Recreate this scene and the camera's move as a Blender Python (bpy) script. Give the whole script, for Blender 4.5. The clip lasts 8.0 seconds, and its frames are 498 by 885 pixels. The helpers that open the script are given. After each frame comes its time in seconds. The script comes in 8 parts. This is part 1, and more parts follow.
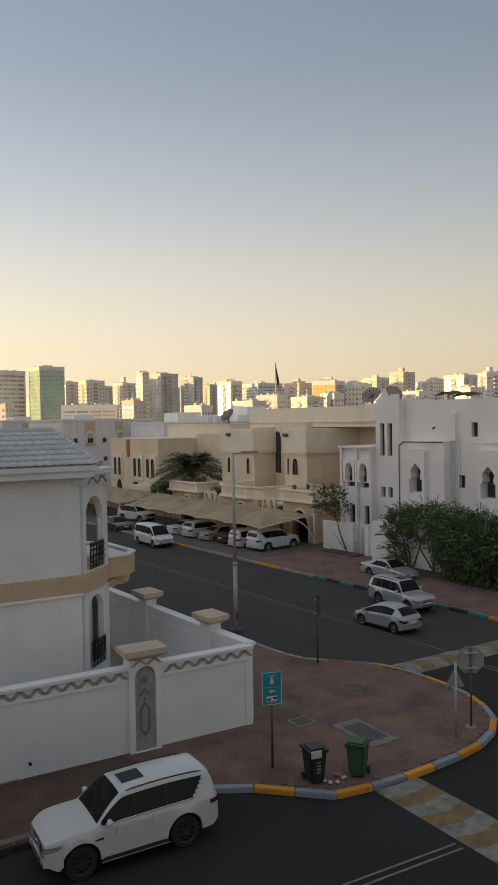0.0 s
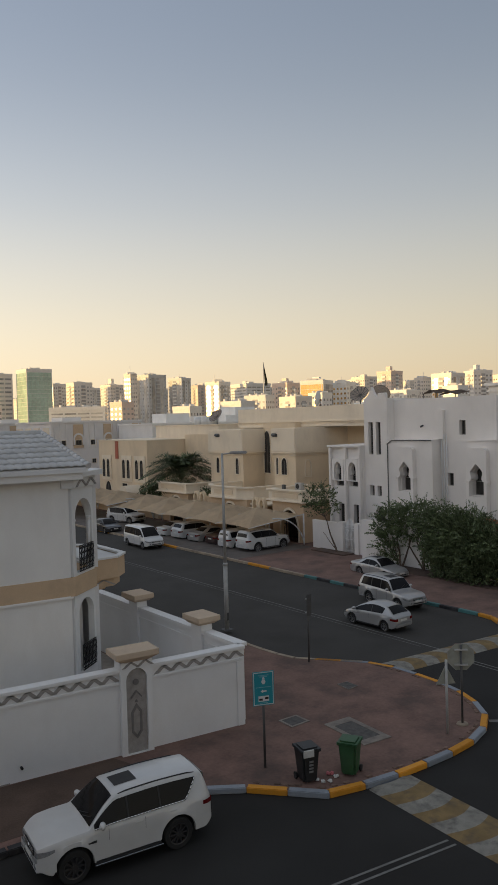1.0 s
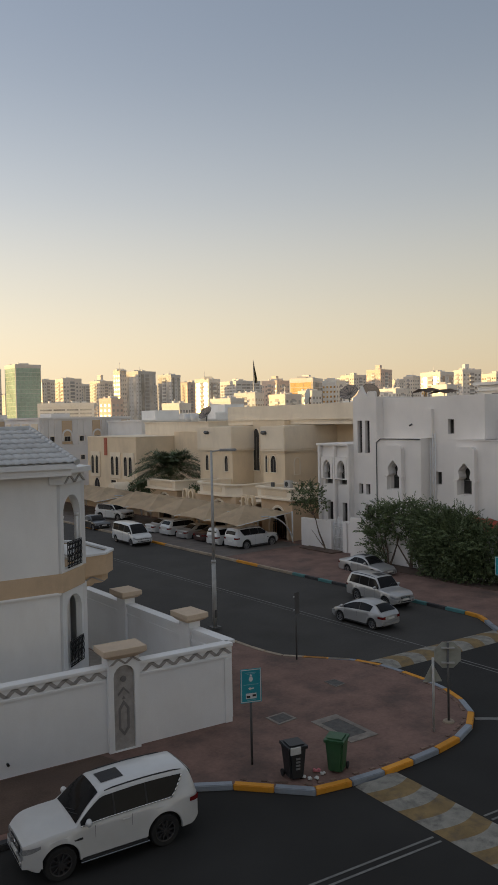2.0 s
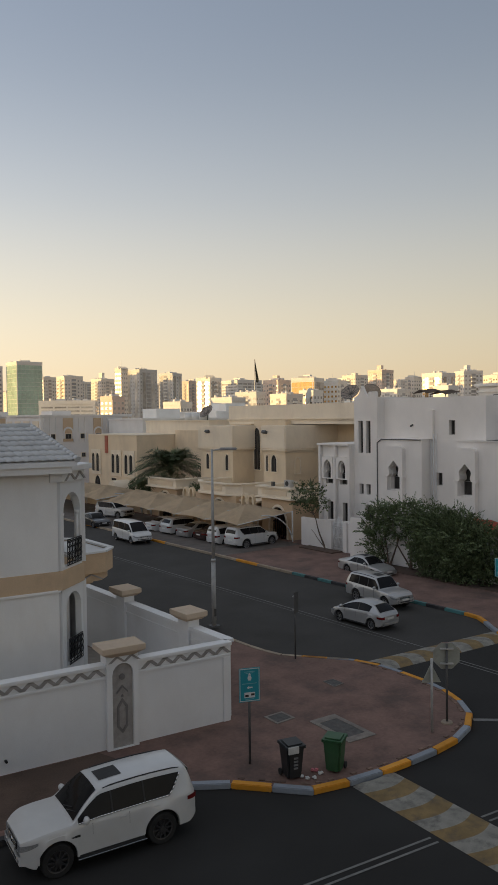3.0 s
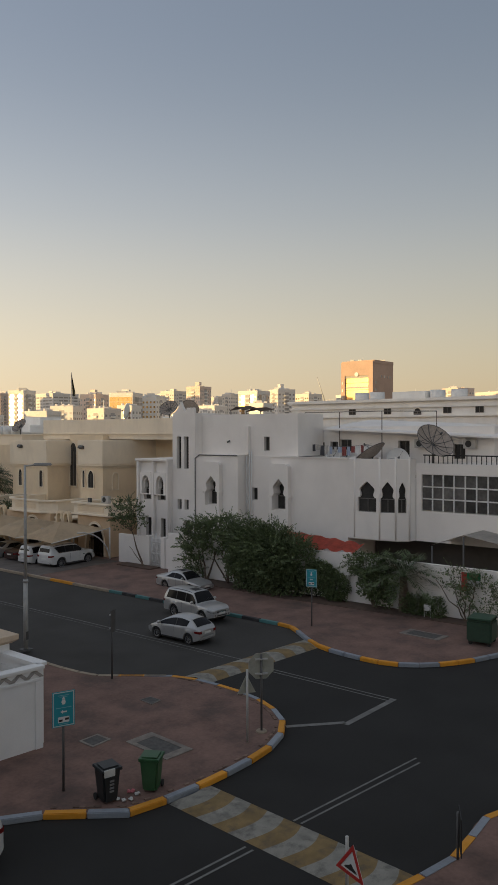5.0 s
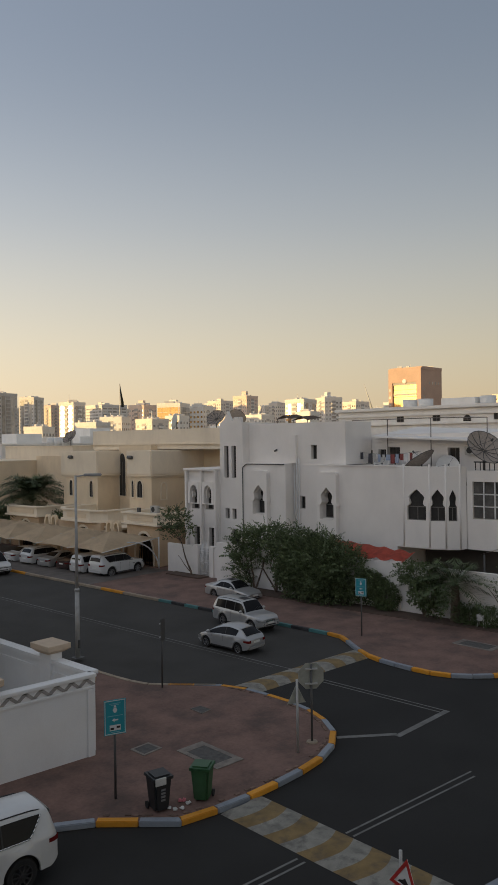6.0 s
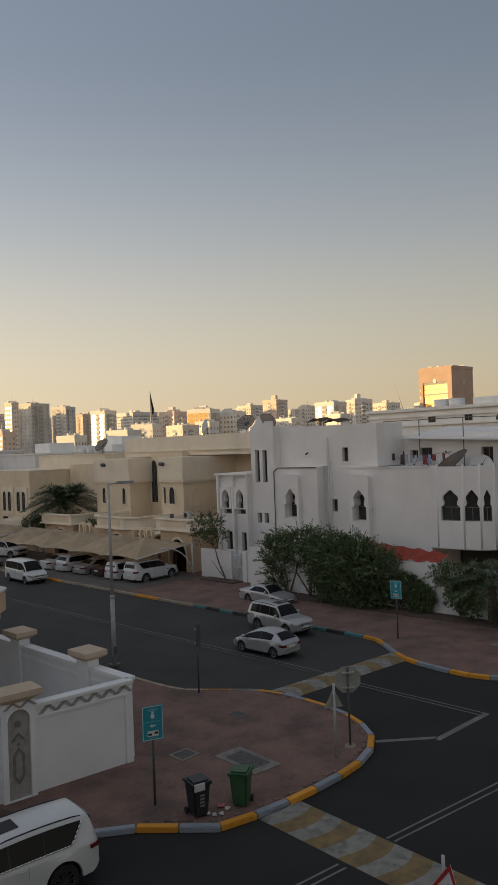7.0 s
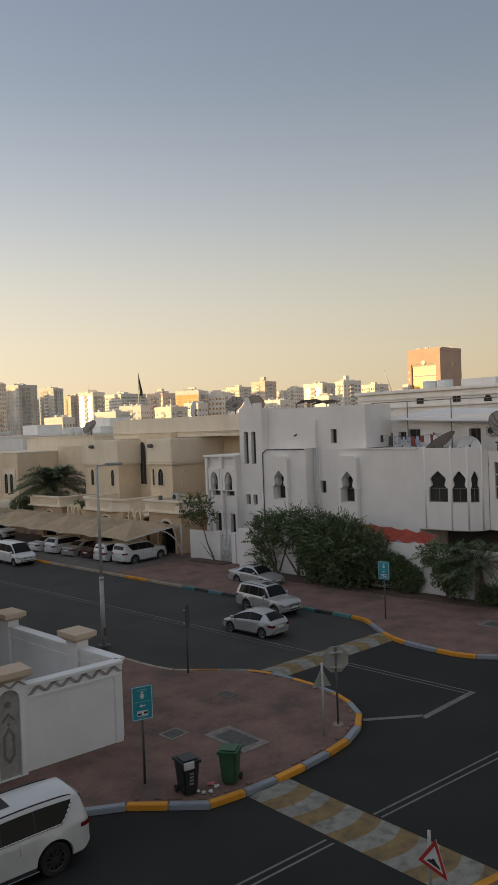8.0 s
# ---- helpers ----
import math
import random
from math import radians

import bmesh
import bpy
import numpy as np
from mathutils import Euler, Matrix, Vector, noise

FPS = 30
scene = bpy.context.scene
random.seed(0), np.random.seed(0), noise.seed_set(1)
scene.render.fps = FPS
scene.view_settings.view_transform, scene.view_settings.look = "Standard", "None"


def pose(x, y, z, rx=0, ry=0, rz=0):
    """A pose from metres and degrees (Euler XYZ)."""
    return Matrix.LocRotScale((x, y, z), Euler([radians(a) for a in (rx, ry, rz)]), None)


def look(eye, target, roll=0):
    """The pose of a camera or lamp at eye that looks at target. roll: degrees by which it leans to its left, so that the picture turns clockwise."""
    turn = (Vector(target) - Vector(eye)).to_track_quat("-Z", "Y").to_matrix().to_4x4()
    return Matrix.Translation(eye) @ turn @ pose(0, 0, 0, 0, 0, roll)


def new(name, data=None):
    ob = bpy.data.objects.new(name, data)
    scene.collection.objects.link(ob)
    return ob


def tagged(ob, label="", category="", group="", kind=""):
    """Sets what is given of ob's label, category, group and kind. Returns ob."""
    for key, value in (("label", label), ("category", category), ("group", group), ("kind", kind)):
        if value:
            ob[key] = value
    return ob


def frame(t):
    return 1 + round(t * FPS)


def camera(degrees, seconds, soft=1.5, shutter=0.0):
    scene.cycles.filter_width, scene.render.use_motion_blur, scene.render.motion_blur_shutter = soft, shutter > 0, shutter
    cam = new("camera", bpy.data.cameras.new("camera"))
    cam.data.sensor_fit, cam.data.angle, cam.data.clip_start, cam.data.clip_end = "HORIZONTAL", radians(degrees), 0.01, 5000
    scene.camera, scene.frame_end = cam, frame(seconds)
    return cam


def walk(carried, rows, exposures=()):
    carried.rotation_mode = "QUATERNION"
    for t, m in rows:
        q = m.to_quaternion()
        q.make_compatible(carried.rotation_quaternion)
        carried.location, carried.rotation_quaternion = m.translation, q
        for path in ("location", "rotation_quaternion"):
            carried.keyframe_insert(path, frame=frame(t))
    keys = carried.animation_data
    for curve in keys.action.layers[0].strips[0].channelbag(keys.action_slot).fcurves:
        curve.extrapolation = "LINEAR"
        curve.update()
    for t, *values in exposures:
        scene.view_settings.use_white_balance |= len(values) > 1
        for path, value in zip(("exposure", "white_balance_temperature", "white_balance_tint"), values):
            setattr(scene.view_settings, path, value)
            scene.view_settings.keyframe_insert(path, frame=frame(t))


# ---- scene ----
from mathutils.geometry import tessellate_polygon

# ---- camera and its walk ----
# The camera stays in one spot, 11.5 m above the street, and turns.
cam = camera(36.2, 8.0, soft=1.6)
EYE = (0.0, 0.0, 11.52)
ROWS = [
    (0.0, -35.857, 88.43, 0.999),
    (0.5, -36.166, 88.39, 1.31),
    (1.0, -36.714, 88.43, 1.634),
    (1.5, -37.316, 88.309, 1.566),
    (3.0, -37.432, 88.16, 0.682),
    (3.5, -37.518, 88.3, 0.6),
    (4.0, -42.596, 88.497, 0.559),
    (4.5, -47.523, 88.536, 0.364),
    (4.7, -49.476, 88.807, 0.157),
    (5.25, -51.3, 89.35, 0.15),
    (5.8, -48.997, 89.844, 0.341),
    (6.0, -47.477, 89.926, 0.765),
    (6.2, -45.53, 90.06, 1.37),
    (6.5, -45.275, 90.536, 2.109),
    (7.0, -45.174, 90.305, 2.123),
    (7.5, -46.185, 88.989, 1.934),
    (8.0, -46.022, 88.898, 2.149),
]
walk(cam, [(t, pose(*EYE, rx, ry, rz)) for t, rz, rx, ry in ROWS],
     exposures=[(0.0, 0.05), (1.5, 0.03), (3.5, 0.0), (4.5, -0.04), (5.8, -0.06), (6.2, -0.06), (6.5, -0.19), (7.0, -0.22), (7.5, -0.03), (8.0, 0.03)])

# ---- world, sun ----
SUN_AZIMUTH, SUN_ELEVATION = -66.0, 2.6     # degrees clockwise from +y, degrees above the horizon
world = bpy.data.worlds.new("evening_sky")
scene.world = world
world.use_nodes = True
wn, wl = world.node_tree.nodes, world.node_tree.links
sky = wn.new("ShaderNodeTexSky")
sky.sky_type = 'NISHITA'
sky.sun_disc = False
sky.sun_elevation = radians(SUN_ELEVATION)
sky.sun_rotation = radians(SUN_AZIMUTH)
sky.air_density, sky.dust_density, sky.ozone_density = 1.0, 2.5, 1.5
# dusty evening haze: a smooth rise from warm white at the horizon to grey blue, brighter towards the sun
co = wn.new("ShaderNodeTexCoord")
sep = wn.new("ShaderNodeSeparateXYZ")
haze = wn.new("ShaderNodeValToRGB")
haze.color_ramp.interpolation = 'B_SPLINE'
STOPS = ((0.0, (0.98, 0.72, 0.42)), (0.07, (0.945, 0.785, 0.55)), (0.16, (0.79, 0.724, 0.60)), (0.27, (0.522, 0.548, 0.58)), (0.40, (0.318, 0.36, 0.435)), (0.55, (0.222, 0.27, 0.362)), (1.0, (0.43, 0.425, 0.42)))
for k, (at, rgb) in enumerate(STOPS):
    e = haze.color_ramp.elements[k] if k < 2 else haze.color_ramp.elements.new(at)
    e.position, e.color = at, (*rgb, 1)
toward = wn.new("ShaderNodeVectorMath")
toward.operation = 'DOT_PRODUCT'
toward.inputs[1].default_value = (math.sin(radians(SUN_AZIMUTH)), math.cos(radians(SUN_AZIMUTH)), 0)
gain = wn.new("ShaderNodeMapRange")
gain.inputs["From Min"].default_value, gain.inputs["From Max"].default_value = -1, 1
gain.inputs["To Min"].default_value, gain.inputs["To Max"].default_value = 0.48, 1.56
scaled = wn.new("ShaderNodeVectorMath")
scaled.operation = 'SCALE'
blend = wn.new("ShaderNodeMix")
blend.data_type = 'RGBA'
blend.inputs["Factor"].default_value = 0.06
wl.new(co.outputs["Generated"], sep.inputs[0])
wl.new(sep.outputs["Z"], haze.inputs[0])
wl.new(co.outputs["Generated"], toward.inputs[0])
wl.new(toward.outputs["Value"], gain.inputs["Value"])
wl.new(haze.outputs[0], scaled.inputs[0])
wl.new(gain.outputs[0], scaled.inputs["Scale"])
wl.new(scaled.outputs[0], blend.inputs["A"])
wl.new(sky.outputs[0], blend.inputs["B"])
wl.new(blend.outputs["Result"], wn["Background"].inputs[0])
wn["Background"].inputs[1].default_value = 1.0

sun_data = bpy.data.lights.new("sun", 'SUN')
sun_data.energy, sun_data.angle, sun_data.color = 5.0, radians(0.6), (1.0, 0.67, 0.27)
sun = new("sun", sun_data)
sa, se = radians(SUN_AZIMUTH), radians(SUN_ELEVATION)
sun_way = Vector((math.sin(sa) * math.cos(se), math.cos(sa) * math.cos(se), math.sin(se)))
sun.matrix_world = look(sun_way * 60, (0, 0, 0))


# ---- materials ----
def mat(name, rgb, rough=0.7, metal=0.0, var=0.12, scale=3.0, fine=60.0, bump=0.15, spec=0.5, stain=None, stain_amount=0.0,
        stain_scale=0.6, per_object=0.0, per_island=0.0, coat=0.0, streak=0.0):
    m = bpy.data.materials.new(name)
    m.use_nodes = True
    n, l = m.node_tree.nodes, m.node_tree.links
    b = n["Principled BSDF"]
    b.inputs["Roughness"].default_value = rough
    b.inputs["Metallic"].default_value = metal
    b.inputs["Specular IOR Level"].default_value = spec
    b.inputs["Coat Weight"].default_value = coat
    b.inputs["Coat Roughness"].default_value = 0.08
    co = n.new("ShaderNodeTexCoord")
    geo = n.new("ShaderNodeNewGeometry")
    big, small = n.new("ShaderNodeTexNoise"), n.new("ShaderNodeTexNoise")
    big.inputs["Scale"].default_value, small.inputs["Scale"].default_value = scale, fine
    big.inputs["Detail"].default_value, small.inputs["Detail"].default_value = 6, 3
    l.new(geo.outputs["Position"], big.inputs["Vector"])
    l.new(geo.outputs["Position"], small.inputs["Vector"])
    mix = n.new("ShaderNodeMix")
    mix.data_type = 'RGBA'
    mix.blend_type = 'MULTIPLY'
    mix.inputs["Factor"].default_value = 1.0
    mix.inputs["A"].default_value = (*rgb, 1)
    total = n.new("ShaderNodeMath")
    total.operation = 'ADD'
    r1, r2 = n.new("ShaderNodeMapRange"), n.new("ShaderNodeMapRange")
    for r, src, a in ((r1, big, var), (r2, small, var * 0.6)):
        r.inputs["From Min"].default_value, r.inputs["From Max"].default_value = 0.3, 0.7
        r.inputs["To Min"].default_value, r.inputs["To Max"].default_value = 0.5 - a, 0.5 + a
        l.new(src.outputs["Fac"], r.inputs["Value"])
    l.new(r1.outputs[0], total.inputs[0])
    l.new(r2.outputs[0], total.inputs[1])
    out = total.outputs[0]
    for amount, socket in ((per_object, n.new("ShaderNodeObjectInfo").outputs["Random"]), (per_island, geo.outputs["Random Per Island"])):
        if amount:
            r = n.new("ShaderNodeMapRange")
            r.inputs["To Min"].default_value, r.inputs["To Max"].default_value = 1 - amount, 1 + amount
            l.new(socket, r.inputs["Value"])
            mul = n.new("ShaderNodeMath")
            mul.operation = 'MULTIPLY'
            l.new(out, mul.inputs[0])
            l.new(r.outputs[0], mul.inputs[1])
            out = mul.outputs[0]
    l.new(out, mix.inputs["B"])
    colour = mix.outputs["Result"]
    if stain:
        st = n.new("ShaderNodeTexNoise")
        st.inputs["Scale"].default_value, st.inputs["Detail"].default_value, st.inputs["Roughness"].default_value = stain_scale, 8, 0.65
        mp = n.new("ShaderNodeMapping")
        mp.inputs["Scale"].default_value = (1, 1, 1 - streak)
        l.new(geo.outputs["Position"], mp.inputs["Vector"])
        l.new(mp.outputs[0], st.inputs["Vector"])
        ramp = n.new("ShaderNodeMapRange")
        ramp.inputs["From Min"].default_value, ramp.inputs["From Max"].default_value = 0.48, 0.72
        ramp.inputs["To Max"].default_value = stain_amount
        l.new(st.outputs["Fac"], ramp.inputs["Value"])
        mx = n.new("ShaderNodeMix")
        mx.data_type = 'RGBA'
        l.new(ramp.outputs[0], mx.inputs["Factor"])
        l.new(colour, mx.inputs["A"])
        mx.inputs["B"].default_value = (*stain, 1)
        colour = mx.outputs["Result"]
    l.new(colour, b.inputs["Base Color"])
    if bump:
        bp = n.new("ShaderNodeBump")
        bp.inputs["Strength"].default_value, bp.inputs["Distance"].default_value = bump, 0.01
        l.new(small.outputs["Fac"], bp.inputs["Height"])
        l.new(bp.outputs[0], b.inputs["Normal"])
    return m


def glass(name, rgb, rough=0.06, spec=1.0):
    """Window glass of a dark room: a glossy dark pane."""
    return mat(name, rgb, rough=rough, var=0.2, scale=0.7, fine=5, bump=0.02, spec=spec)


ASPHALT = mat("asphalt", (0.0245, 0.0238, 0.0228), 0.92, var=0.16, scale=0.35, fine=90, bump=0.4, stain=(0.019, 0.018, 0.0165), stain_amount=0.6, stain_scale=0.25, spec=0.3)
ASPHALT_OLD = mat("weathered_asphalt", (0.052, 0.0495, 0.046), 0.92, var=0.14, scale=0.35, fine=90, bump=0.4, stain=(0.034, 0.031, 0.027), stain_amount=0.55, stain_scale=0.22, spec=0.3)
PARKING = mat("parking_paving", (0.115, 0.10, 0.09), 0.9, var=0.2, scale=0.8, fine=20, stain=(0.04, 0.036, 0.034), stain_amount=0.6)
PAVER = mat("red_paver", (0.19, 0.105, 0.088), 0.92, var=0.10, scale=0.5, fine=30, bump=0.3, per_object=0.10, per_island=0.14, stain=(0.085, 0.062, 0.055), stain_amount=0.75, stain_scale=0.45)
PAVER_BED = mat("block_paving", (0.175, 0.105, 0.085), 0.95, var=0.22, scale=0.7, fine=9, bump=0.3, stain=(0.075, 0.055, 0.048), stain_amount=0.9, stain_scale=0.5)
SOIL = mat("soil", (0.10, 0.065, 0.048), 0.95, var=0.25, scale=1.2, fine=18, bump=0.5, stain=(0.05, 0.035, 0.03), stain_amount=0.7)
SAND = mat("sand_ground", (0.22, 0.18, 0.14), 0.95, var=0.2, scale=0.02, fine=3)
KERB_YELLOW = mat("kerb_yellow_paint", (0.64, 0.275, 0.018), 0.75, var=0.15, per_object=0.1, stain=(0.3, 0.18, 0.06), stain_amount=0.45, stain_scale=3)
KERB_GREY = mat("kerb_grey_paint", (0.25, 0.28, 0.32), 0.8, var=0.15, per_object=0.1, stain=(0.12, 0.11, 0.11), stain_amount=0.5, stain_scale=3)
KERB_TEAL = mat("kerb_teal_paint", (0.07, 0.20, 0.20), 0.75, var=0.15, per_object=0.1, stain=(0.06, 0.07, 0.07), stain_amount=0.5, stain_scale=3)
KERB_BLACK = mat("kerb_black_paint", (0.03, 0.03, 0.033), 0.8, var=0.15, stain=(0.1, 0.09, 0.08), stain_amount=0.4, stain_scale=3)
KERB_PLAIN = mat("kerb_concrete", (0.33, 0.27, 0.20), 0.9, var=0.15, per_object=0.1, stain=(0.15, 0.12, 0.1), stain_amount=0.5)
ROAD_WHITE = mat("road_paint_white", (0.17, 0.168, 0.16), 0.8, var=0.2, scale=2, stain=(0.08, 0.08, 0.08), stain_amount=0.75, stain_scale=2.2)
ROAD_YELLOW = mat("road_paint_yellow", (0.25, 0.17, 0.065), 0.8, var=0.2, scale=2, stain=(0.09, 0.075, 0.06), stain_amount=0.7, stain_scale=2.2)
WHITE_WALL = mat("white_wall_paint", (0.79, 0.79, 0.785), 0.85, var=0.05, scale=0.5, fine=40, bump=0.2, stain=(0.62, 0.59, 0.56), stain_amount=0.25, stain_scale=0.55, streak=0.5, spec=0.3)
VILLA_WHITE = mat("villa_white_paint", (0.79, 0.755, 0.72), 0.85, var=0.05, scale=0.4, fine=30, bump=0.2, stain=(0.58, 0.56, 0.54), stain_amount=0.22, stain_scale=0.45, streak=0.55, spec=0.3)
CREAM_WALL = mat("cream_wall_paint", (0.83, 0.81, 0.775), 0.85, var=0.05, scale=0.5, fine=40, bump=0.2, stain=(0.64, 0.59, 0.53), stain_amount=0.3, streak=0.6, spec=0.3)
BEIGE = mat("beige_wall_paint", (0.77, 0.63, 0.45), 0.88, var=0.06, scale=0.4, fine=30, bump=0.2, stain=(0.52, 0.42, 0.31), stain_amount=0.4, stain_scale=0.4, streak=0.6, spec=0.25)
BEIGE_LIGHT = mat("light_beige_paint", (0.82, 0.715, 0.565), 0.88, var=0.05, scale=0.4, fine=30, stain=(0.6, 0.51, 0.41), stain_amount=0.4, streak=0.6, spec=0.25)
OCHRE = mat("ochre_paint", (0.64, 0.47, 0.31), 0.88, var=0.08, scale=0.6, fine=30, stain=(0.34, 0.25, 0.17), stain_amount=0.5, spec=0.25)
CAP = mat("sandstone_cap_paint", (0.60, 0.48, 0.36), 0.88, var=0.08, scale=1.5, fine=30, stain=(0.38, 0.3, 0.24), stain_amount=0.5, stain_scale=1.5, spec=0.25)
CARVED = mat("carved_grey_plaster", (0.34, 0.32, 0.30), 0.9, var=0.15, scale=4, fine=50, bump=0.5)
CARVED_DARK = mat("dark_carved_relief", (0.19, 0.18, 0.175), 0.9, var=0.15, scale=4)
ROOF_TILE = mat("pale_roof_tile", (0.57, 0.575, 0.58), 0.75, var=0.08, scale=2, fine=40, per_object=0.07, per_island=0.07, stain=(0.36, 0.35, 0.35), stain_amount=0.5)
WINDOW = glass("dark_window_glass", (0.045, 0.043, 0.041), spec=0.35)
WINDOW_FRAME = mat("window_frame_metal", (0.16, 0.15, 0.14), 0.5, metal=0.3)
WHITE_METAL = mat("white_painted_metal", (0.7, 0.7, 0.69), 0.5, var=0.06)
BLACK_IRON = mat("black_wrought_iron", (0.015, 0.015, 0.016), 0.5, metal=0.4)
GALV = mat("galvanised_steel", (0.42, 0.42, 0.41), 0.6, metal=0.25, var=0.12, scale=4)
GREY_POST = mat("grey_post_steel", (0.10, 0.10, 0.10), 0.6, metal=0.3)
CANOPY = mat("tan_shade_fabric", (0.72, 0.58, 0.41), 0.9, var=0.08, scale=0.9, fine=60, stain=(0.33, 0.25, 0.17), stain_amount=0.4, spec=0.2)
HALL_SHADE = mat("hall_shade_brown", (0.08, 0.05, 0.033), 0.6, var=0.25, scale=5)


# ---- helpers of this scene ----
U = 1.2       # metres in a unit of the site plan: places on the plan are given in plan units, loose things are drawn in metres


def tidy(bm):
    bmesh.ops.recalc_face_normals(bm, faces=bm.faces)


def part(name, bm, material, parent=None, label="", smooth=False, u=U):
    """Links a bmesh, drawn in units of u metres, as one mesh object."""
    bm.transform(Matrix.Scale(u, 4))
    me = bpy.data.meshes.new(name)
    bm.to_mesh(me)
    bm.free()
    for m in (material if isinstance(material, (list, tuple)) else (material,)):
        me.materials.append(m)
    if smooth:
        for p in me.polygons:
            p.use_smooth = True
    ob = new(name, me)
    ob.parent = parent
    return tagged(ob, label)


def shared(name, me, parent, m=None):
    ob = new(name, me)
    ob.parent = parent
    if m is not None:
        ob.matrix_basis = Matrix.Translation(m.translation * (U - 1)) @ m
    return ob


def thing(name, label, category, m=None, group="", kind=""):
    ob = new(name)
    ob.empty_display_size = 0.2
    if m is not None:
        ob.matrix_basis = Matrix.Translation(m.translation * (U - 1)) @ m
    return tagged(ob, label, category, group, kind)


def box(bm, x0, x1, y0, y1, z0, z1, bevel=0.0, m=None, mi=0):
    r = bmesh.ops.create_cube(bm, size=1)
    vs = r["verts"]
    for v in vs:
        v.co = Vector(((x0 + x1) / 2 + v.co.x * (x1 - x0), (y0 + y1) / 2 + v.co.y * (y1 - y0), (z0 + z1) / 2 + v.co.z * (z1 - z0)))
        if m is not None:
            v.co = m @ v.co
    fs = list({f for v in vs for f in v.link_faces})
    for f in fs:
        f.material_index = mi
    if bevel:
        bmesh.ops.bevel(bm, geom=list({e for v in vs for e in v.link_edges}), offset=bevel, segments=2, affect='EDGES', clamp_overlap=True)
    return bm


def boxed(*a, **k):
    return box(bmesh.new(), *a, **k)


def cyl(bm, a, b, r0, r1=None, n=12, mi=0, caps=True):
    a, b = Vector(a), Vector(b)
    r1 = r0 if r1 is None else r1
    q = (b - a).to_track_quat('Z', 'Y')
    rings = []
    for c, r in ((a, r0), (b, r1)):
        rings.append([bm.verts.new(c + q @ Vector((r * math.cos(math.tau * i / n), r * math.sin(math.tau * i / n), 0))) for i in range(n)])
    for i in range(n):
        f = bm.faces.new((rings[0][i], rings[0][(i + 1) % n], rings[1][(i + 1) % n], rings[1][i]))
        f.material_index = mi
        f.smooth = True
    if caps:
        bm.faces.new(rings[0][::-1]).material_index = mi
        bm.faces.new(rings[1]).material_index = mi
    return bm


def tube(bm, pts, r, n=8, r_end=None):
    for i in range(len(pts) - 1):
        k0, k1 = i / (len(pts) - 1), (i + 1) / (len(pts) - 1)
        e = r if r_end is None else r_end
        cyl(bm, pts[i], pts[i + 1], r + (e - r) * k0, r + (e - r) * k1, n)
    return bm


def prism(bm, pts, z0, z1, mi=0, m=None):
    """A flat outline (counter-clockwise seen from above) raised from z0 to z1."""
    lo = [bm.verts.new((x, y, z0)) for x, y in pts]
    hi = [bm.verts.new((x, y, z1)) for x, y in pts]
    if m is not None:
        for v in lo + hi:
            v.co = m @ v.co
    n = len(pts)
    fs = [bm.faces.new(hi), bm.faces.new(lo[::-1])]
    fs += [bm.faces.new((lo[i], lo[(i + 1) % n], hi[(i + 1) % n], hi[i])) for i in range(n)]
    for f in fs:
        f.material_index = mi
    return bm


def slab(bm, outer, holes, thick, m, mi=0):
    """A wall panel: outline and holes in (u, z), depth along v from 0 to thick, put in place by m."""
    loops = [outer, *holes]
    tris = tessellate_polygon([[Vector((u, z, 0)) for u, z in lp] for lp in loops])
    flat = [p for lp in loops for p in lp]
    fr = [bm.verts.new(m @ Vector((u, 0, z))) for u, z in flat]
    bk = [bm.verts.new(m @ Vector((u, thick, z))) for u, z in flat]
    made = []
    for a, b, c in tris:
        made.append(bm.faces.new((fr[a], fr[b], fr[c])))
        made.append(bm.faces.new((bk[c], bk[b], bk[a])))
    o = 0
    for lp in loops:
        k = len(lp)
        for i in range(k):
            j = (i + 1) % k
            made.append(bm.faces.new((fr[o + i], fr[o + j], bk[o + j], bk[o + i])))
        o += k
    for f in made:
        f.material_index = mi
    tidy(bm)
    return bm


def outline(kind, c, z0, w, h, n=8):
    """The outline of an opening: rect, round (arch), point (pointed arch), key (a narrower pointed head on a wider square foot)."""
    a, b = c - w / 2, c + w / 2
    if kind == "rect":
        return [(a, z0), (b, z0), (b, z0 + h), (a, z0 + h)]
    if kind == "round":
        r = w / 2
        return [(a, z0), (b, z0)] + [(c + r * math.cos(math.pi * i / n), z0 + h - r + r * math.sin(math.pi * i / n)) for i in range(n + 1)]
    if kind == "point":
        s = z0 + h - w * 0.8
        arc = [(b - w * 0.5 * (i / n) ** 1.7, s + w * 0.8 * math.sin(math.pi / 2 * (i / n)) ** 0.9) for i in range(n + 1)]
        return [(a, z0), (b, z0)] + arc + [(2 * c - x, z) for x, z in arc[-2::-1]]
    if kind == "key":
        hw, foot = w * 0.36, h * 0.46
        s = z0 + h * 0.62
        arc = [(c + hw * (1.0 + 0.22 * math.sin(math.pi * min(1, i / n * 1.6))) * (1 - (i / n) ** 2.1), s + (z0 + h - s) * (i / n) ** 0.85) for i in range(n + 1)]
        right = [(b, z0), (b, z0 + foot), (c + hw * 1.15, z0 + foot + 0.03), (c + hw * 0.96, z0 + h * 0.54)] + arc
        return right + [(2 * c - x, z) for x, z in right[-2::-1]]


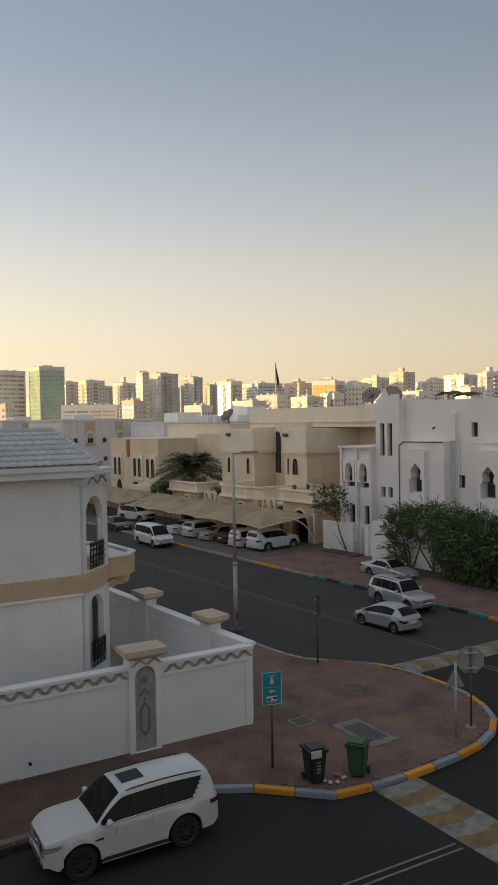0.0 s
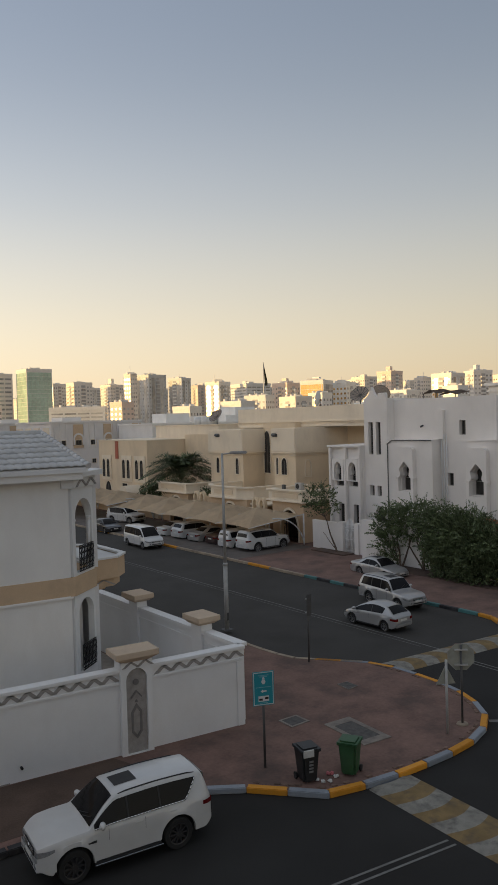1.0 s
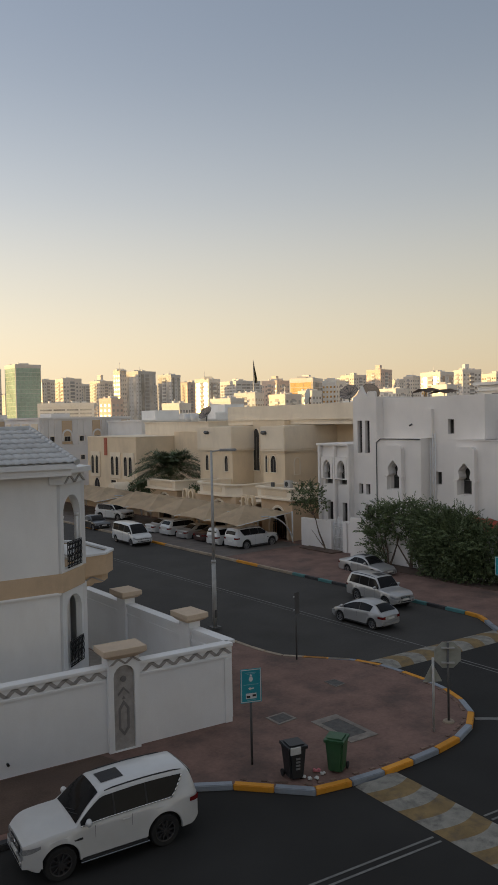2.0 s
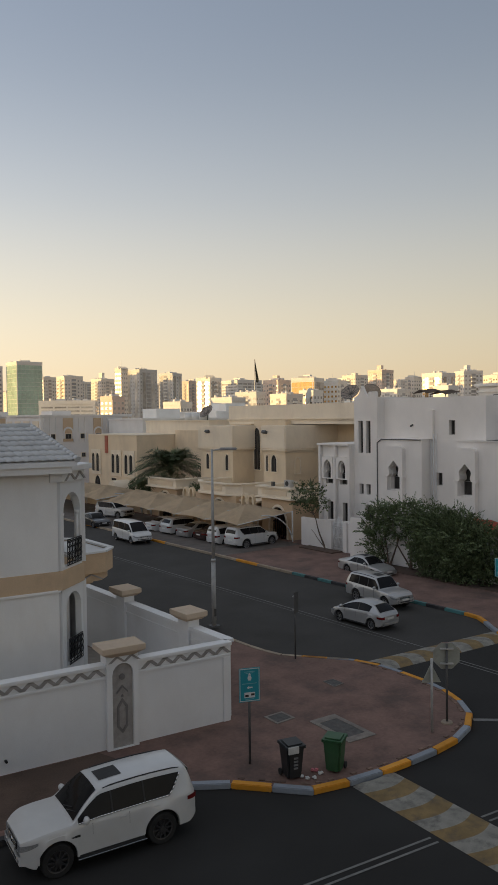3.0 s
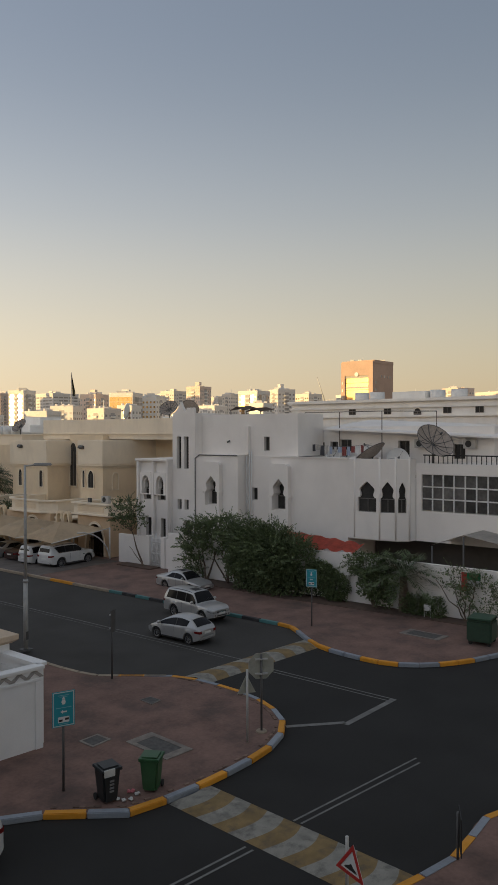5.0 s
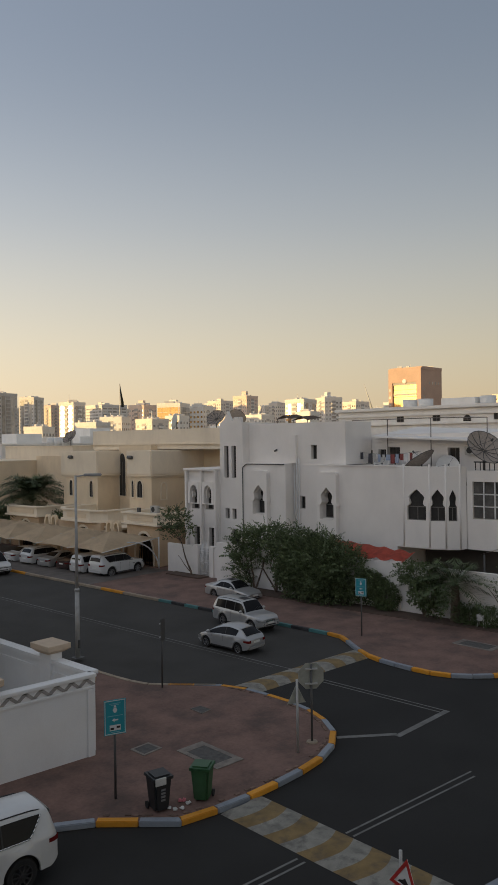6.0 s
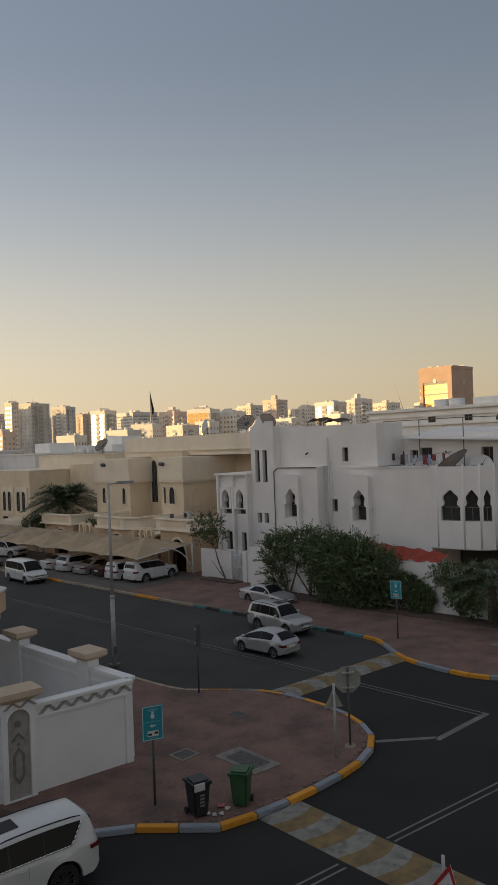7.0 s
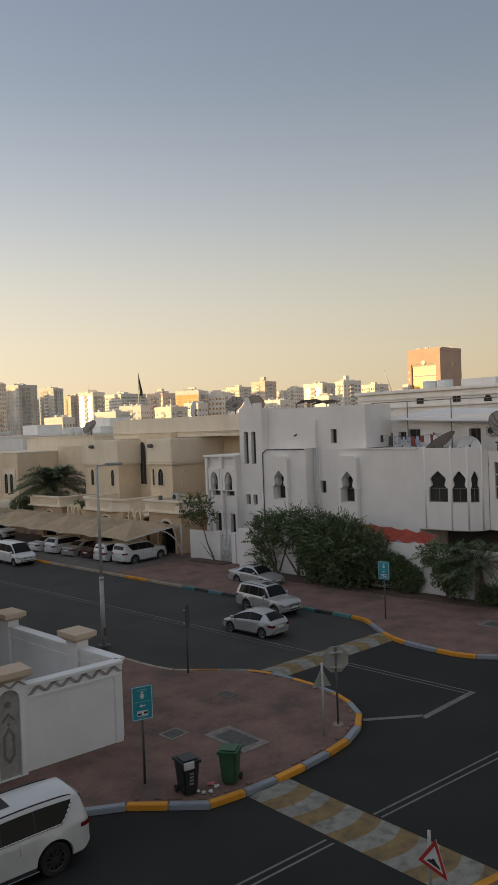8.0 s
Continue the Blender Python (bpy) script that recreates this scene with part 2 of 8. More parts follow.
def facing(x, y, deg):
    """Pose of a wall plane: u runs along it, v goes into the wall. deg 0: the face looks to -y and u runs to +x; deg -90: it looks to -x and u runs to -y."""
    return pose(x, y, 0, 0, 0, deg)


def window_in(parent, m, kind, c, z0, w, h, depth, frame=0.05, bars=1, glass_mat=None, frame_mat=None):
    """Glass and a frame set back in an opening."""
    win = new("window")
    win.parent = parent
    o = outline(kind, c, z0, w, h)
    pane = bmesh.new()
    slab(pane, o, [], 0.02, m @ pose(0, depth, 0))
    part("pane", pane, glass_mat or WINDOW, win)
    bm = bmesh.new()
    box(bm, c - w / 2, c + w / 2, depth - 0.03, depth - 0.004, z0, z0 + frame, m=m)
    top = z0 + h * (1 if kind == "rect" else 0.55)
    for s in (-1, 1):
        box(bm, c + s * w / 2 - (frame if s > 0 else 0), c + s * w / 2 + (frame if s < 0 else 0), depth - 0.03, depth - 0.004, z0 + frame, z0 + h * (1 if kind == "rect" else 0.44), m=m)
    box(bm, c - w / 2 + frame, c + w / 2 - frame, depth - 0.03, depth - 0.004, top - frame - h * (0 if kind == "rect" else 0.1), top - h * (0 if kind == "rect" else 0.1), m=m)
    for i in range(bars):
        x = c - w / 2 + w * (i + 1) / (bars + 1)
        box(bm, x - frame * 0.4, x + frame * 0.4, depth - 0.028, depth - 0.005, z0 + frame, z0 + h * (1 if kind == "rect" else 0.44) - frame, m=m)
    part("window_frame", bm, frame_mat or WINDOW_FRAME, win)
    return win


def ribbon(pts, width, z, m=None):
    """A flat painted line along pts."""
    bm = bmesh.new()
    vs = []
    for i, p in enumerate(pts):
        a = Vector(pts[max(i - 1, 0)])
        b = Vector(pts[min(i + 1, len(pts) - 1)])
        d = (b - a).normalized()
        nrm = Vector((-d.y, d.x)) * width / 2
        vs.append((bm.verts.new((p[0] + nrm.x, p[1] + nrm.y, z)), bm.verts.new((p[0] - nrm.x, p[1] - nrm.y, z))))
    for a, b in zip(vs, vs[1:]):
        bm.faces.new((a[0], a[1], b[1], b[0]))
    tidy(bm)
    return bm


def smooth_line(pts, per=6):
    """A rounded line through pts (Catmull-Rom)."""
    ps = [Vector((*p, 0)) for p in pts]
    out = []
    for i in range(len(ps) - 1):
        a, b, c, d = ps[max(i - 1, 0)], ps[i], ps[i + 1], ps[min(i + 2, len(ps) - 1)]
        for k in range(per):
            t = k / per
            q = 0.5 * ((2 * b) + (c - a) * t + (2 * a - 5 * b + 4 * c - d) * t * t + (3 * b - a - 3 * c + d) * t ** 3)
            out.append((q.x, q.y))
    return out + [tuple(pts[-1])]


def even_steps(pts, step):
    """Points at even steps along a line."""
    out, left = [tuple(pts[0])], step
    for a, b in zip(pts, pts[1:]):
        a, b = Vector(a), Vector(b)
        d = (b - a).length
        at = 0.0
        while d - at >= left:
            at += left
            out.append(tuple(a.lerp(b, at / d)))
            left = step
        left -= d - at
    return out


# ---- ground, roads, pavements ----
KERB = 0.14
ground = tagged(part("ground", boxed(-1500, 1500, -1500, 2000, -0.6, -0.03), SAND), "dusty sand-coloured ground of the city", "ground", kind="structure")
road = bmesh.new()
box(road, -80, 110, -50, 180, -0.03, 0.0)
road = tagged(part("road", road, ASPHALT), "dark grey worn asphalt road with a junction", "road", kind="structure")

old_road = tagged(part("road_main", boxed(18.9, 30.3, 20.0, 170, -0.02, 0.004), ASPHALT_OLD), "weathered grey asphalt of the main street", "road", kind="structure")
near_edge = [(10.6, 16.45), (11.4, 15.8), (12.8, 14.25), (14.0, 13.95), (15.4, 13.8), (17.6, 13.8), (18.9, 14.1), (19.85, 14.6), (20.55, 15.4), (21.05, 16.4), (21.32, 17.5), (21.4, 19.0), (21.3, 20.3), (20.95, 21.1), (19.3, 23.2), (19.05, 24.4), (19.0, 26.5)]
near_kerb = [(-40.0, 18.6), (5.7, 16.9), (10.4, 16.5)] + near_edge[1:3] + smooth_line(near_edge[3:14]) + [(19.3, 23.2), (19.05, 24.4), (19.0, 28.0), (19.0, 120.0)]
far_edge = [(30.2, 22.6), (30.05, 21.7), (28.75, 19.9), (28.1, 18.7), (27.8, 17.2), (27.75, 15.4), (28.3, 14.2), (29.4, 13.2), (31.5, 12.2), (36.0, 11.2), (60.0, 8.0), (90.0, 4.0)]
far_kerb = [(30.2, 120.0), (30.2, 32.5)] + smooth_line(far_edge)
right_edge = [(9.0, 8.6), (13.2, 7.75), (14.5, 7.42), (15.7, 7.12), (16.7, 7.08), (17.8, 7.25), (19.2, 6.8), (20.6, 5.4), (21.5, 2.5), (21.6, -20.0)]
right_kerb = smooth_line(right_edge)


def pavement(name, line, close, label):
    pts = line + close
    bm = bmesh.new()
    lo = [bm.verts.new((x, y, 0)) for x, y in pts]
    hi = [bm.verts.new((x, y, KERB)) for x, y in pts]
    for a, b, c in tessellate_polygon([[Vector((x, y, 0)) for x, y in pts]]):
        bm.faces.new((hi[a], hi[b], hi[c]))
    for i in range(len(pts)):
        j = (i + 1) % len(pts)
        bm.faces.new((lo[i], lo[j], hi[j], hi[i]))
    tidy(bm)
    return tagged(part(name, bm, PAVER_BED), label, "pavement", kind="structure")


pavement_near = pavement("pavement_near", near_kerb, [(13.0, 120.0), (13.0, 40.0), (-40.0, 40.0)], "reddish-brown block-paved pavement corner beside the junction")
pavement_far = pavement("pavement_far", far_kerb, [(90.0, 120.0)], "reddish-brown block-paved pavement along the villas")
pavement_right = pavement("pavement_right", right_kerb, [(9.0, -20.0)], "reddish-brown block-paved pavement at the side road")


def kerbstones(name, line, step, paints, label, first=0, upto=300):
    """Kerb stones along a line, painted in runs of colours given by paints(i)."""
    owner = thing(name, label, "kerb", kind="structure")
    meshes = {}
    pts = even_steps(line, step)
    for i, (a, b) in enumerate(zip(pts, pts[1:])):
        if i >= upto:
            break
        m_ = paints(i, a)
        if m_ is None:
            continue
        if m_.name not in meshes:
            bm = boxed(-step / 2 + 0.006, step / 2 - 0.006, -0.06, 0.16, 0.0, KERB + 0.016, bevel=0.02)
            me = bpy.data.meshes.new("kerb_stone")
            bm.transform(Matrix.Scale(U, 4))
            bm.to_mesh(me)
            bm.free()
            me.materials.append(m_)
            meshes[m_.name] = me
        d = Vector(b) - Vector(a)
        c = (Vector(a) + Vector(b)) / 2
        shared("kerb_stone", meshes[m_.name], owner, Matrix.Translation((c.x, c.y, 0)) @ Matrix.Rotation(math.atan2(d.y, d.x), 4, 'Z'))
    return owner


YG = "kerb of stones painted yellow and grey"
kerbstones("kerb_near", [(10.4, 16.5), (11.39, 15.81)], 1.19, lambda i, a: KERB_GREY, YG)
kerbstones("kerb_near", [(-14.0, 17.63), (5.7, 16.9), (10.4, 16.5)], 0.976, lambda i, a: KERB_TEAL if a[0] > 9.4 else KERB_BLACK, "dark and teal painted kerb stones")
kerbstones("kerb_near", [(11.38, 15.82), (12.82, 14.2)], 1.08, lambda i, a: KERB_GREY if i else KERB_YELLOW, YG)
kerbstones("kerb_near", near_kerb[4:-3], 1.08, lambda i, a: KERB_GREY if i % 2 else KERB_YELLOW, YG)
kerbstones("kerb_near", [(20.95, 21.1), (19.3, 23.2), (19.05, 24.4), (19.0, 28.0), (19.0, 70.0)], 0.9, lambda i, a: KERB_YELLOW if (i // 3) % 7 == 4 else KERB_PLAIN, "pale kerb stones with faded yellow paint")
kerbstones("kerb_far", [(30.2, 75.52), (30.2, 22.6)], 1.15, lambda i, a: (KERB_YELLOW if (i // 2) % 5 == 0 else KERB_PLAIN) if a[1] > 36 else (KERB_TEAL if i % 2 else KERB_BLACK), "kerb of stones painted black, teal and faded yellow")
kerbstones("kerb_far", far_kerb[2:-8], 0.85, lambda i, a: KERB_GREY if (i // 2) % 2 else KERB_YELLOW, YG)
kerbstones("kerb_right", right_kerb[::-1][6:], 1.1, lambda i, a: KERB_YELLOW if i % 2 else KERB_GREY, YG)

dirt = tagged(part("dirt_strip", prism(bmesh.new(), [(-14.0, 18.3), (5.7, 17.3), (8.8, 17.15), (9.3, 17.7), (9.1, 18.4), (9.7, 19.0), (9.5, 19.62), (-14.0, 22.3)], KERB - 0.1, KERB + 0.005), SOIL), "brown dusty strip of ground along the garden wall", "ground", kind="structure")
parking = tagged(part("parking_bay", boxed(30.4, 37.4, 42.6, 100, KERB - 0.1, KERB + 0.006), PARKING), "dark paved parking bays under the sunshades", "parking", kind="structure")


# ---- road markings and humps ----
def marking(name, pts, width, label, material=None):
    return tagged(part(name, ribbon(pts, width, 0.009), material or ROAD_WHITE), label, "road marking", kind="structure")


marking("centre_line", [(24.72, 18.9), (24.72, 110.0)], 0.06, "worn white centre line")
marking("centre_line", [(24.42, 13.2), (24.45, 18.6)], 0.06, "worn white centre line")
marking("centre_line", [(24.16, 13.2), (24.2, 18.6)], 0.06, "worn white centre line")
marking("centre_line", [(24.42, 21.2), (24.42, 60.0)], 0.03, "worn white centre line")
marking("stop_line", [(24.45, 13.1), (21.3, 13.2)], 0.22, "white stop line of the junction box")
marking("stop_line", [(21.45, 13.3), (19.95, 14.62)], 0.2, "white line from the stop line to the kerb")
for off in (-0.11, 0.11):
    marking("side_line", [(15.2, 10.8 + off), (20.3 + off, 10.1 + off)], 0.065, "double white line of the side road")
    marking("side_line", [(-20.0, 15.4 + off), (13.55, 10.98 + off)], 0.065, "double white line of the side road")


HUMP_WHITE = mat("hump_white_worn", (0.235, 0.225, 0.195), 0.85, var=0.2, scale=2, stain=(0.07, 0.065, 0.06), stain_amount=0.85, stain_scale=2.6)
HUMP_YELLOW = mat("hump_yellow_worn", (0.20, 0.135, 0.055), 0.85, var=0.2, scale=2, stain=(0.07, 0.06, 0.05), stain_amount=0.8, stain_scale=2.6)


def hump(name, m, length, width, n, label):
    """A low speed hump across the road, in painted stripes that curve over it."""
    h = thing(name, label, "speed hump", kind="structure")
    for i in range(n):
        bm = bmesh.new()
        u0, u1 = length * i / n, length * (i + 1) / n
        k = 10
        rows_ = []
        for j in range(k + 1):
            v = j / k
            bow = 0.25 * math.sin(math.pi * v)
            z = 0.006 + 0.07 * math.sin(math.pi * v)
            rows_.append([bm.verts.new(m @ Vector((min(max(u + bow - 0.12, 0), length), (v - 0.5) * width, z))) for u in (u0, u1)])
        for a, b in zip(rows_, rows_[1:]):
            if (a[0].co - a[1].co).length > 1e-4 or (b[0].co - b[1].co).length > 1e-4:
                bm.faces.new((a[0], a[1], b[1], b[0]))
        tidy(bm)
        part("stripe", bm, HUMP_YELLOW if i % 2 else HUMP_WHITE, h, smooth=True)
    return h


hump("speed_hump_near", pose(14.6, 13.85, 0, 0, 0, -93.5), 6.6, 1.45, 12, "worn yellow and white striped speed hump")
hump("speed_hump_far", pose(21.5, 20.1, 0, 0, 0, -5.0), 7.4, 1.3, 11, "worn yellow and white striped speed hump")


# ---- covers let into the pavement ----
COVER_RIM = mat("cover_rim_concrete", (0.21, 0.185, 0.16), 0.9, var=0.2, scale=3, stain=(0.1, 0.085, 0.075), stain_amount=0.6, stain_scale=2)


def cover(name, pts, rim, label):
    c = thing(name, label, "manhole")
    bm = bmesh.new()
    ctr = sum((Vector(p) for p in pts), Vector((0, 0))) / len(pts)
    inner = [tuple(ctr + (Vector(p) - ctr) * (1 - rim)) for p in pts]
    o = [bm.verts.new((x, y, KERB + 0.022)) for x, y in pts]
    i_ = [bm.verts.new((x, y, KERB + 0.022)) for x, y in inner]
    g = [bm.verts.new((x, y, KERB - 0.02)) for x, y in pts]
    for k in range(4):
        j = (k + 1) % 4
        bm.faces.new((o[k], o[j], i_[j], i_[k]))
        bm.faces.new((g[k], g[j], o[j], o[k]))
    tidy(bm)
    part("rim", bm, COVER_RIM, c, "pale concrete rim")
    part("plate", prism(bmesh.new(), inner, KERB - 0.02, KERB + 0.016), mat("cover_plate", (0.075, 0.072, 0.068), 0.8, var=0.3, scale=5, stain=(0.12, 0.1, 0.09), stain_amount=0.6, stain_scale=4), c, "dark grey plate")


cover("manhole", [(14.72, 17.98), (15.47, 18.0), (15.47, 18.66), (14.74, 18.67)], 0.22, "square dark manhole cover with concrete rim")
cover("manhole", [(15.48, 15.62), (16.51, 15.52), (16.63, 17.44), (15.62, 17.51)], 0.32, "long dark manhole cover with wide concrete rim")
cover("manhole", [(18.34, 19.21), (18.84, 19.26), (18.86, 19.83), (18.4, 19.88)], 0.1, "small dark drain cover in the paving")
cover("manhole", [(32.1, 15.0), (33.1, 14.9), (33.2, 16.9), (32.2, 17.0)], 0.25, "long dark manhole cover with concrete rim")


# ---- the near house and its garden wall ----
WALL_H = 2.62
front = facing(-16.0, 22.58, -6.5)           # front garden wall, u = 30 at the street corner
side = facing(13.8, 49.2, -90)                # side garden wall along the street, u = 30 at the corner


def garden_wall(name, m, length, label):
    """A white wall with a coping, a zigzag frieze, a ledge under it and a plinth."""
    w = thing(name, label, "wall", kind="structure")
    bm = bmesh.new()
    box(bm, 0, length, 0.0, 0.24, KERB, WALL_H - 0.1, m=m)
    part("wall_body", bm, WHITE_WALL, w)
    part("coping", boxed(-0.05, length + 0.06, -0.06, 0.31, WALL_H - 0.1, WALL_H, bevel=0.012, m=m), WHITE_WALL, w)
    part("ledge", boxed(0, length + 0.02, -0.035, 0.0, WALL_H - 0.44, WALL_H - 0.36, bevel=0.01, m=m), WHITE_WALL, w)
    # thin tan strip put in for the shadow line below the coping
    part("inner_shade_band", boxed(0, length, 0.24, 0.262, WALL_H - 0.34, WALL_H - 0.12, m=m), CAP, w, "tan band coloured as the shadow strip under the coping")
    return w


def frieze(owner, m, u0, u1, z0, z1, material, step=0.46, width=0.15):
    """A row of dark zigzag strokes in relief."""
    n = max(1, int((u1 - u0) / step))
    for i in range(n):
        a, b = u0 + i * (u1 - u0) / n, u0 + (i + 0.5) * (u1 - u0) / n
        c = u0 + (i + 1) * (u1 - u0) / n
        bm = bmesh.new()
        for p, q, s0, s1 in ((a, b, z0, z1), (b, c, z1, z0)):
            vs = [(p, s0), (p + width, s0), (q + width, s1), (q, s1)]
            lo = [bm.verts.new(m @ Vector((u, -0.022, z))) for u, z in vs]
            hi = [bm.verts.new(m @ Vector((u, 0.01, z))) for u, z in vs]
            bm.faces.new(lo)
            for k in range(4):
                bm.faces.new((lo[k], hi[k], hi[(k + 1) % 4], lo[(k + 1) % 4]))
        tidy(bm)
        part("zigzag", bm, material, owner)


def capped_pillar(name, m, u, label, wide=1.0, deep=1.3, z=2.98, panel=False):
    """A pier that stands in the wall line, with a stepped neck and a sandstone cap."""
    p = thing(name, label, "pillar")
    bm = bmesh.new()
    if panel:
        hole = outline("round", u, KERB + 0.02, 0.64, 2.46)
        slab(bm, [(u - wide / 2, KERB), (u + wide / 2, KERB), (u + wide / 2, z - 0.1), (u - wide / 2, z - 0.1)], [hole], 0.1, m @ pose(0, -0.15, 0))
        box(bm, u - wide / 2, u + wide / 2, -0.048, 0.36, KERB, z - 0.1, m=m)
        part("pier", bm, WHITE_WALL, p)
        back = bmesh.new()
        slab(back, hole, [], 0.01, m @ pose(0, -0.064, 0))
        part("carved_panel", back, CARVED, p, "grey carved plaster panel")
        rl = bmesh.new()
        mm = m @ pose(0, -0.09, 0)
        hexo = [(u, 0.55), (u + 0.16, 0.75), (u + 0.16, 1.35), (u, 1.58), (u - 0.16, 1.35), (u - 0.16, 0.75)]
        hexi = [(u, 0.65), (u + 0.10, 0.79), (u + 0.10, 1.31), (u, 1.46), (u - 0.10, 1.31), (u - 0.10, 0.79)]
        slab(rl, hexo, [hexi], 0.028, mm)
        slab(rl, [(u - 0.17, 1.72), (u, 1.9), (u + 0.17, 1.72), (u + 0.17, 1.78), (u, 1.97), (u - 0.17, 1.78)], [], 0.028, mm)
        slab(rl, [(u + 0.09 * math.cos(a * math.tau / 10), 2.2 + 0.09 * math.sin(a * math.tau / 10)) for a in range(10)], [], 0.028, mm)
        slab(rl, [(u - 0.05, 1.62), (u + 0.05, 1.62), (u, 1.7)], [], 0.028, mm)
        part("relief", rl, CARVED_DARK, p, "dark carved hexagon and chevron relief")
    else:
        box(bm, u - wide * 0.36, u + wide * 0.36, -0.1, 0.34, KERB, z - 0.1, m=m, bevel=0.01)
        part("pier", bm, WHITE_WALL, p)
        nt = bmesh.new()
        slab(nt, outline("round", u, WALL_H - 0.85, wide * 0.34, 0.7), [outline("round", u, WALL_H - 0.78, wide * 0.22, 0.56)], 0.02, m @ pose(0, 0.345, 0))
        part("niche_rim", nt, CARVED, p)
    cap = bmesh.new()
    y0, y1 = 0.12 - deep / 2, 0.12 + deep / 2
    lo = [(u - wide * 0.5 + 0.12, y0 + 0.12), (u + wide * 0.5 - 0.12, y0 + 0.12), (u + wide * 0.5 - 0.12, y1 - 0.12), (u - wide * 0.5 + 0.12, y1 - 0.12)]
    grow = 0.08 if panel else 0.0
    hi = [(u - wide * 0.6 - grow, y0), (u + wide * 0.6 + grow, y0), (u + wide * 0.6 + grow, y1), (u - wide * 0.6 - grow, y1)]
    vl = [cap.verts.new(m @ Vector((a, b, z - 0.1))) for a, b in lo]
    vm = [cap.verts.new(m @ Vector((a, b, z + 0.03))) for a, b in hi]
    vh = [cap.verts.new(m @ Vector((a, b, z + 0.2))) for a, b in hi]
    cap.faces.new(vh)
    cap.faces.new(vl[::-1])
    for r0, r1 in ((vl, vm), (vm, vh)):
        for i in range(4):
            cap.faces.new((r0[i], r0[(i + 1) % 4], r1[(i + 1) % 4], r1[i]))
    tidy(cap)
    bmesh.ops.bevel(cap, geom=list(cap.edges), offset=0.012, segments=1, affect='EDGES')
    part("cap", cap, CAP, p, "tan sandstone-coloured cap")
    return p


gw = garden_wall("garden_wall_front", front, 30.0, "white painted garden wall with zigzag frieze")
frieze(gw, front, 12.0, 25.8, WALL_H - 0.33, WALL_H - 0.13, CARVED)
frieze(gw, front, 27.0, 29.9, WALL_H - 0.33, WALL_H - 0.13, CARVED)
part("end_pilaster", boxed(29.75, 30.0, -0.045, 0.0, KERB, WALL_H - 0.45, bevel=0.01, m=front), WHITE_WALL, gw)
part("drain_spout", cyl(bmesh.new(), front @ Vector((23.1, -0.12, 0.52)), front @ Vector((23.1, 0.02, 0.52)), 0.035), BLACK_IRON, gw)
gs = garden_wall("garden_wall_side", side, 29.75, "white painted garden wall along the street")
capped_pillar("gate_pillar", front, 26.4, "white wall pillar with carved panel and tan cap", wide=0.96, deep=0.85, z=2.93, panel=True)
frieze(gw, front @ pose(0, -0.152, 0), 25.96, 26.84, 2.66, 2.82, CARVED, step=0.3, width=0.1)
capped_pillar("wall_pillar", side, 27.5, "white wall pillar with broad tan cap", wide=0.9, deep=0.85, z=2.92)
capped_pillar("wall_pillar", side, 23.0, "white wall pillar with broad tan cap", wide=0.9, deep=0.85, z=2.92)
yard = tagged(part("yard", boxed(-16, 13.7, 20, 40, KERB, KERB + 0.03), mat("yard_tiles", (0.34, 0.31, 0.28), 0.8, stain=(0.2, 0.18, 0.16), stain_amount=0.5)), "pale tiled yard behind the garden wall", "yard", kind="structure")

house = thing("near_house", "cream two-storey villa with ochre band and tiled roof", "house")
FC, FL, FA = (10.08, 23.28), 1.5, 39.1          # corner of the slanted bay, its length, its turn
hb = bmesh.new()
prism(hb, [(-6.0, 25.12), (9.98, 23.29), (9.98, 27.6), (11.1, 27.6), (11.1, 40.0), (-6.0, 40.0)], KERB, 8.1)
prism(hb, [(9.99, 23.8), (10.2, 23.8), (10.88, 24.6), (10.88, 27.59), (9.99, 27.59)], KERB, 4.1)
part("wall", hb, CREAM_WALL, house)
bay = facing(*FC, FA)
east = facing(11.25, 27.7, -90)
for name_, m_, L, z0, z1, holes in (
        ("bay_wall", bay, FL, 4.7, 7.6, [outline("round", 0.8, 4.78, 1.2, 2.42, 14)]),
        ("bay_wall", bay, FL, KERB, 4.08, [outline("round", 0.82, 1.5, 1.08, 2.36, 14)]),
        ("bay_wall", east, 3.28, 4.7, 7.6, [outline("round", 1.66, 4.78, 2.6, 2.5, 14)]),
        ("bay_wall", east, 3.28, KERB, 4.08, [])):
    bm = bmesh.new()
    slab(bm, [(0, z0), (L, z0), (L, z1), (0, z1)], holes, 0.22, m_)
    part(name_, bm, WHITE_WALL, house)
bayfoot = [(9.73, 23.3), (10.1, 23.22), (11.33, 24.24), (11.33, 27.62), (9.73, 27.62)]
part("floor_slab", prism(bmesh.new(), bayfoot, 4.08, 4.7), OCHRE, house, "ochre painted band")
part("bay_roof", prism(bmesh.new(), [(9.73, 23.0), (10.2, 22.93), (11.6, 24.1), (11.6, 27.9), (9.73, 27.9)], 7.95, 8.12), WHITE_WALL, house)
part("bay_parapet", prism(bmesh.new(), [(9.73, 23.25), (10.12, 23.17), (11.37, 24.2), (11.37, 27.66), (9.73, 27.66)], 7.6, 7.95), WHITE_WALL, house)
frieze(house, bay @ pose(0, -0.115, 0), 0.08, 1.5, 7.62, 7.88, CARVED, step=0.5, width=0.12)
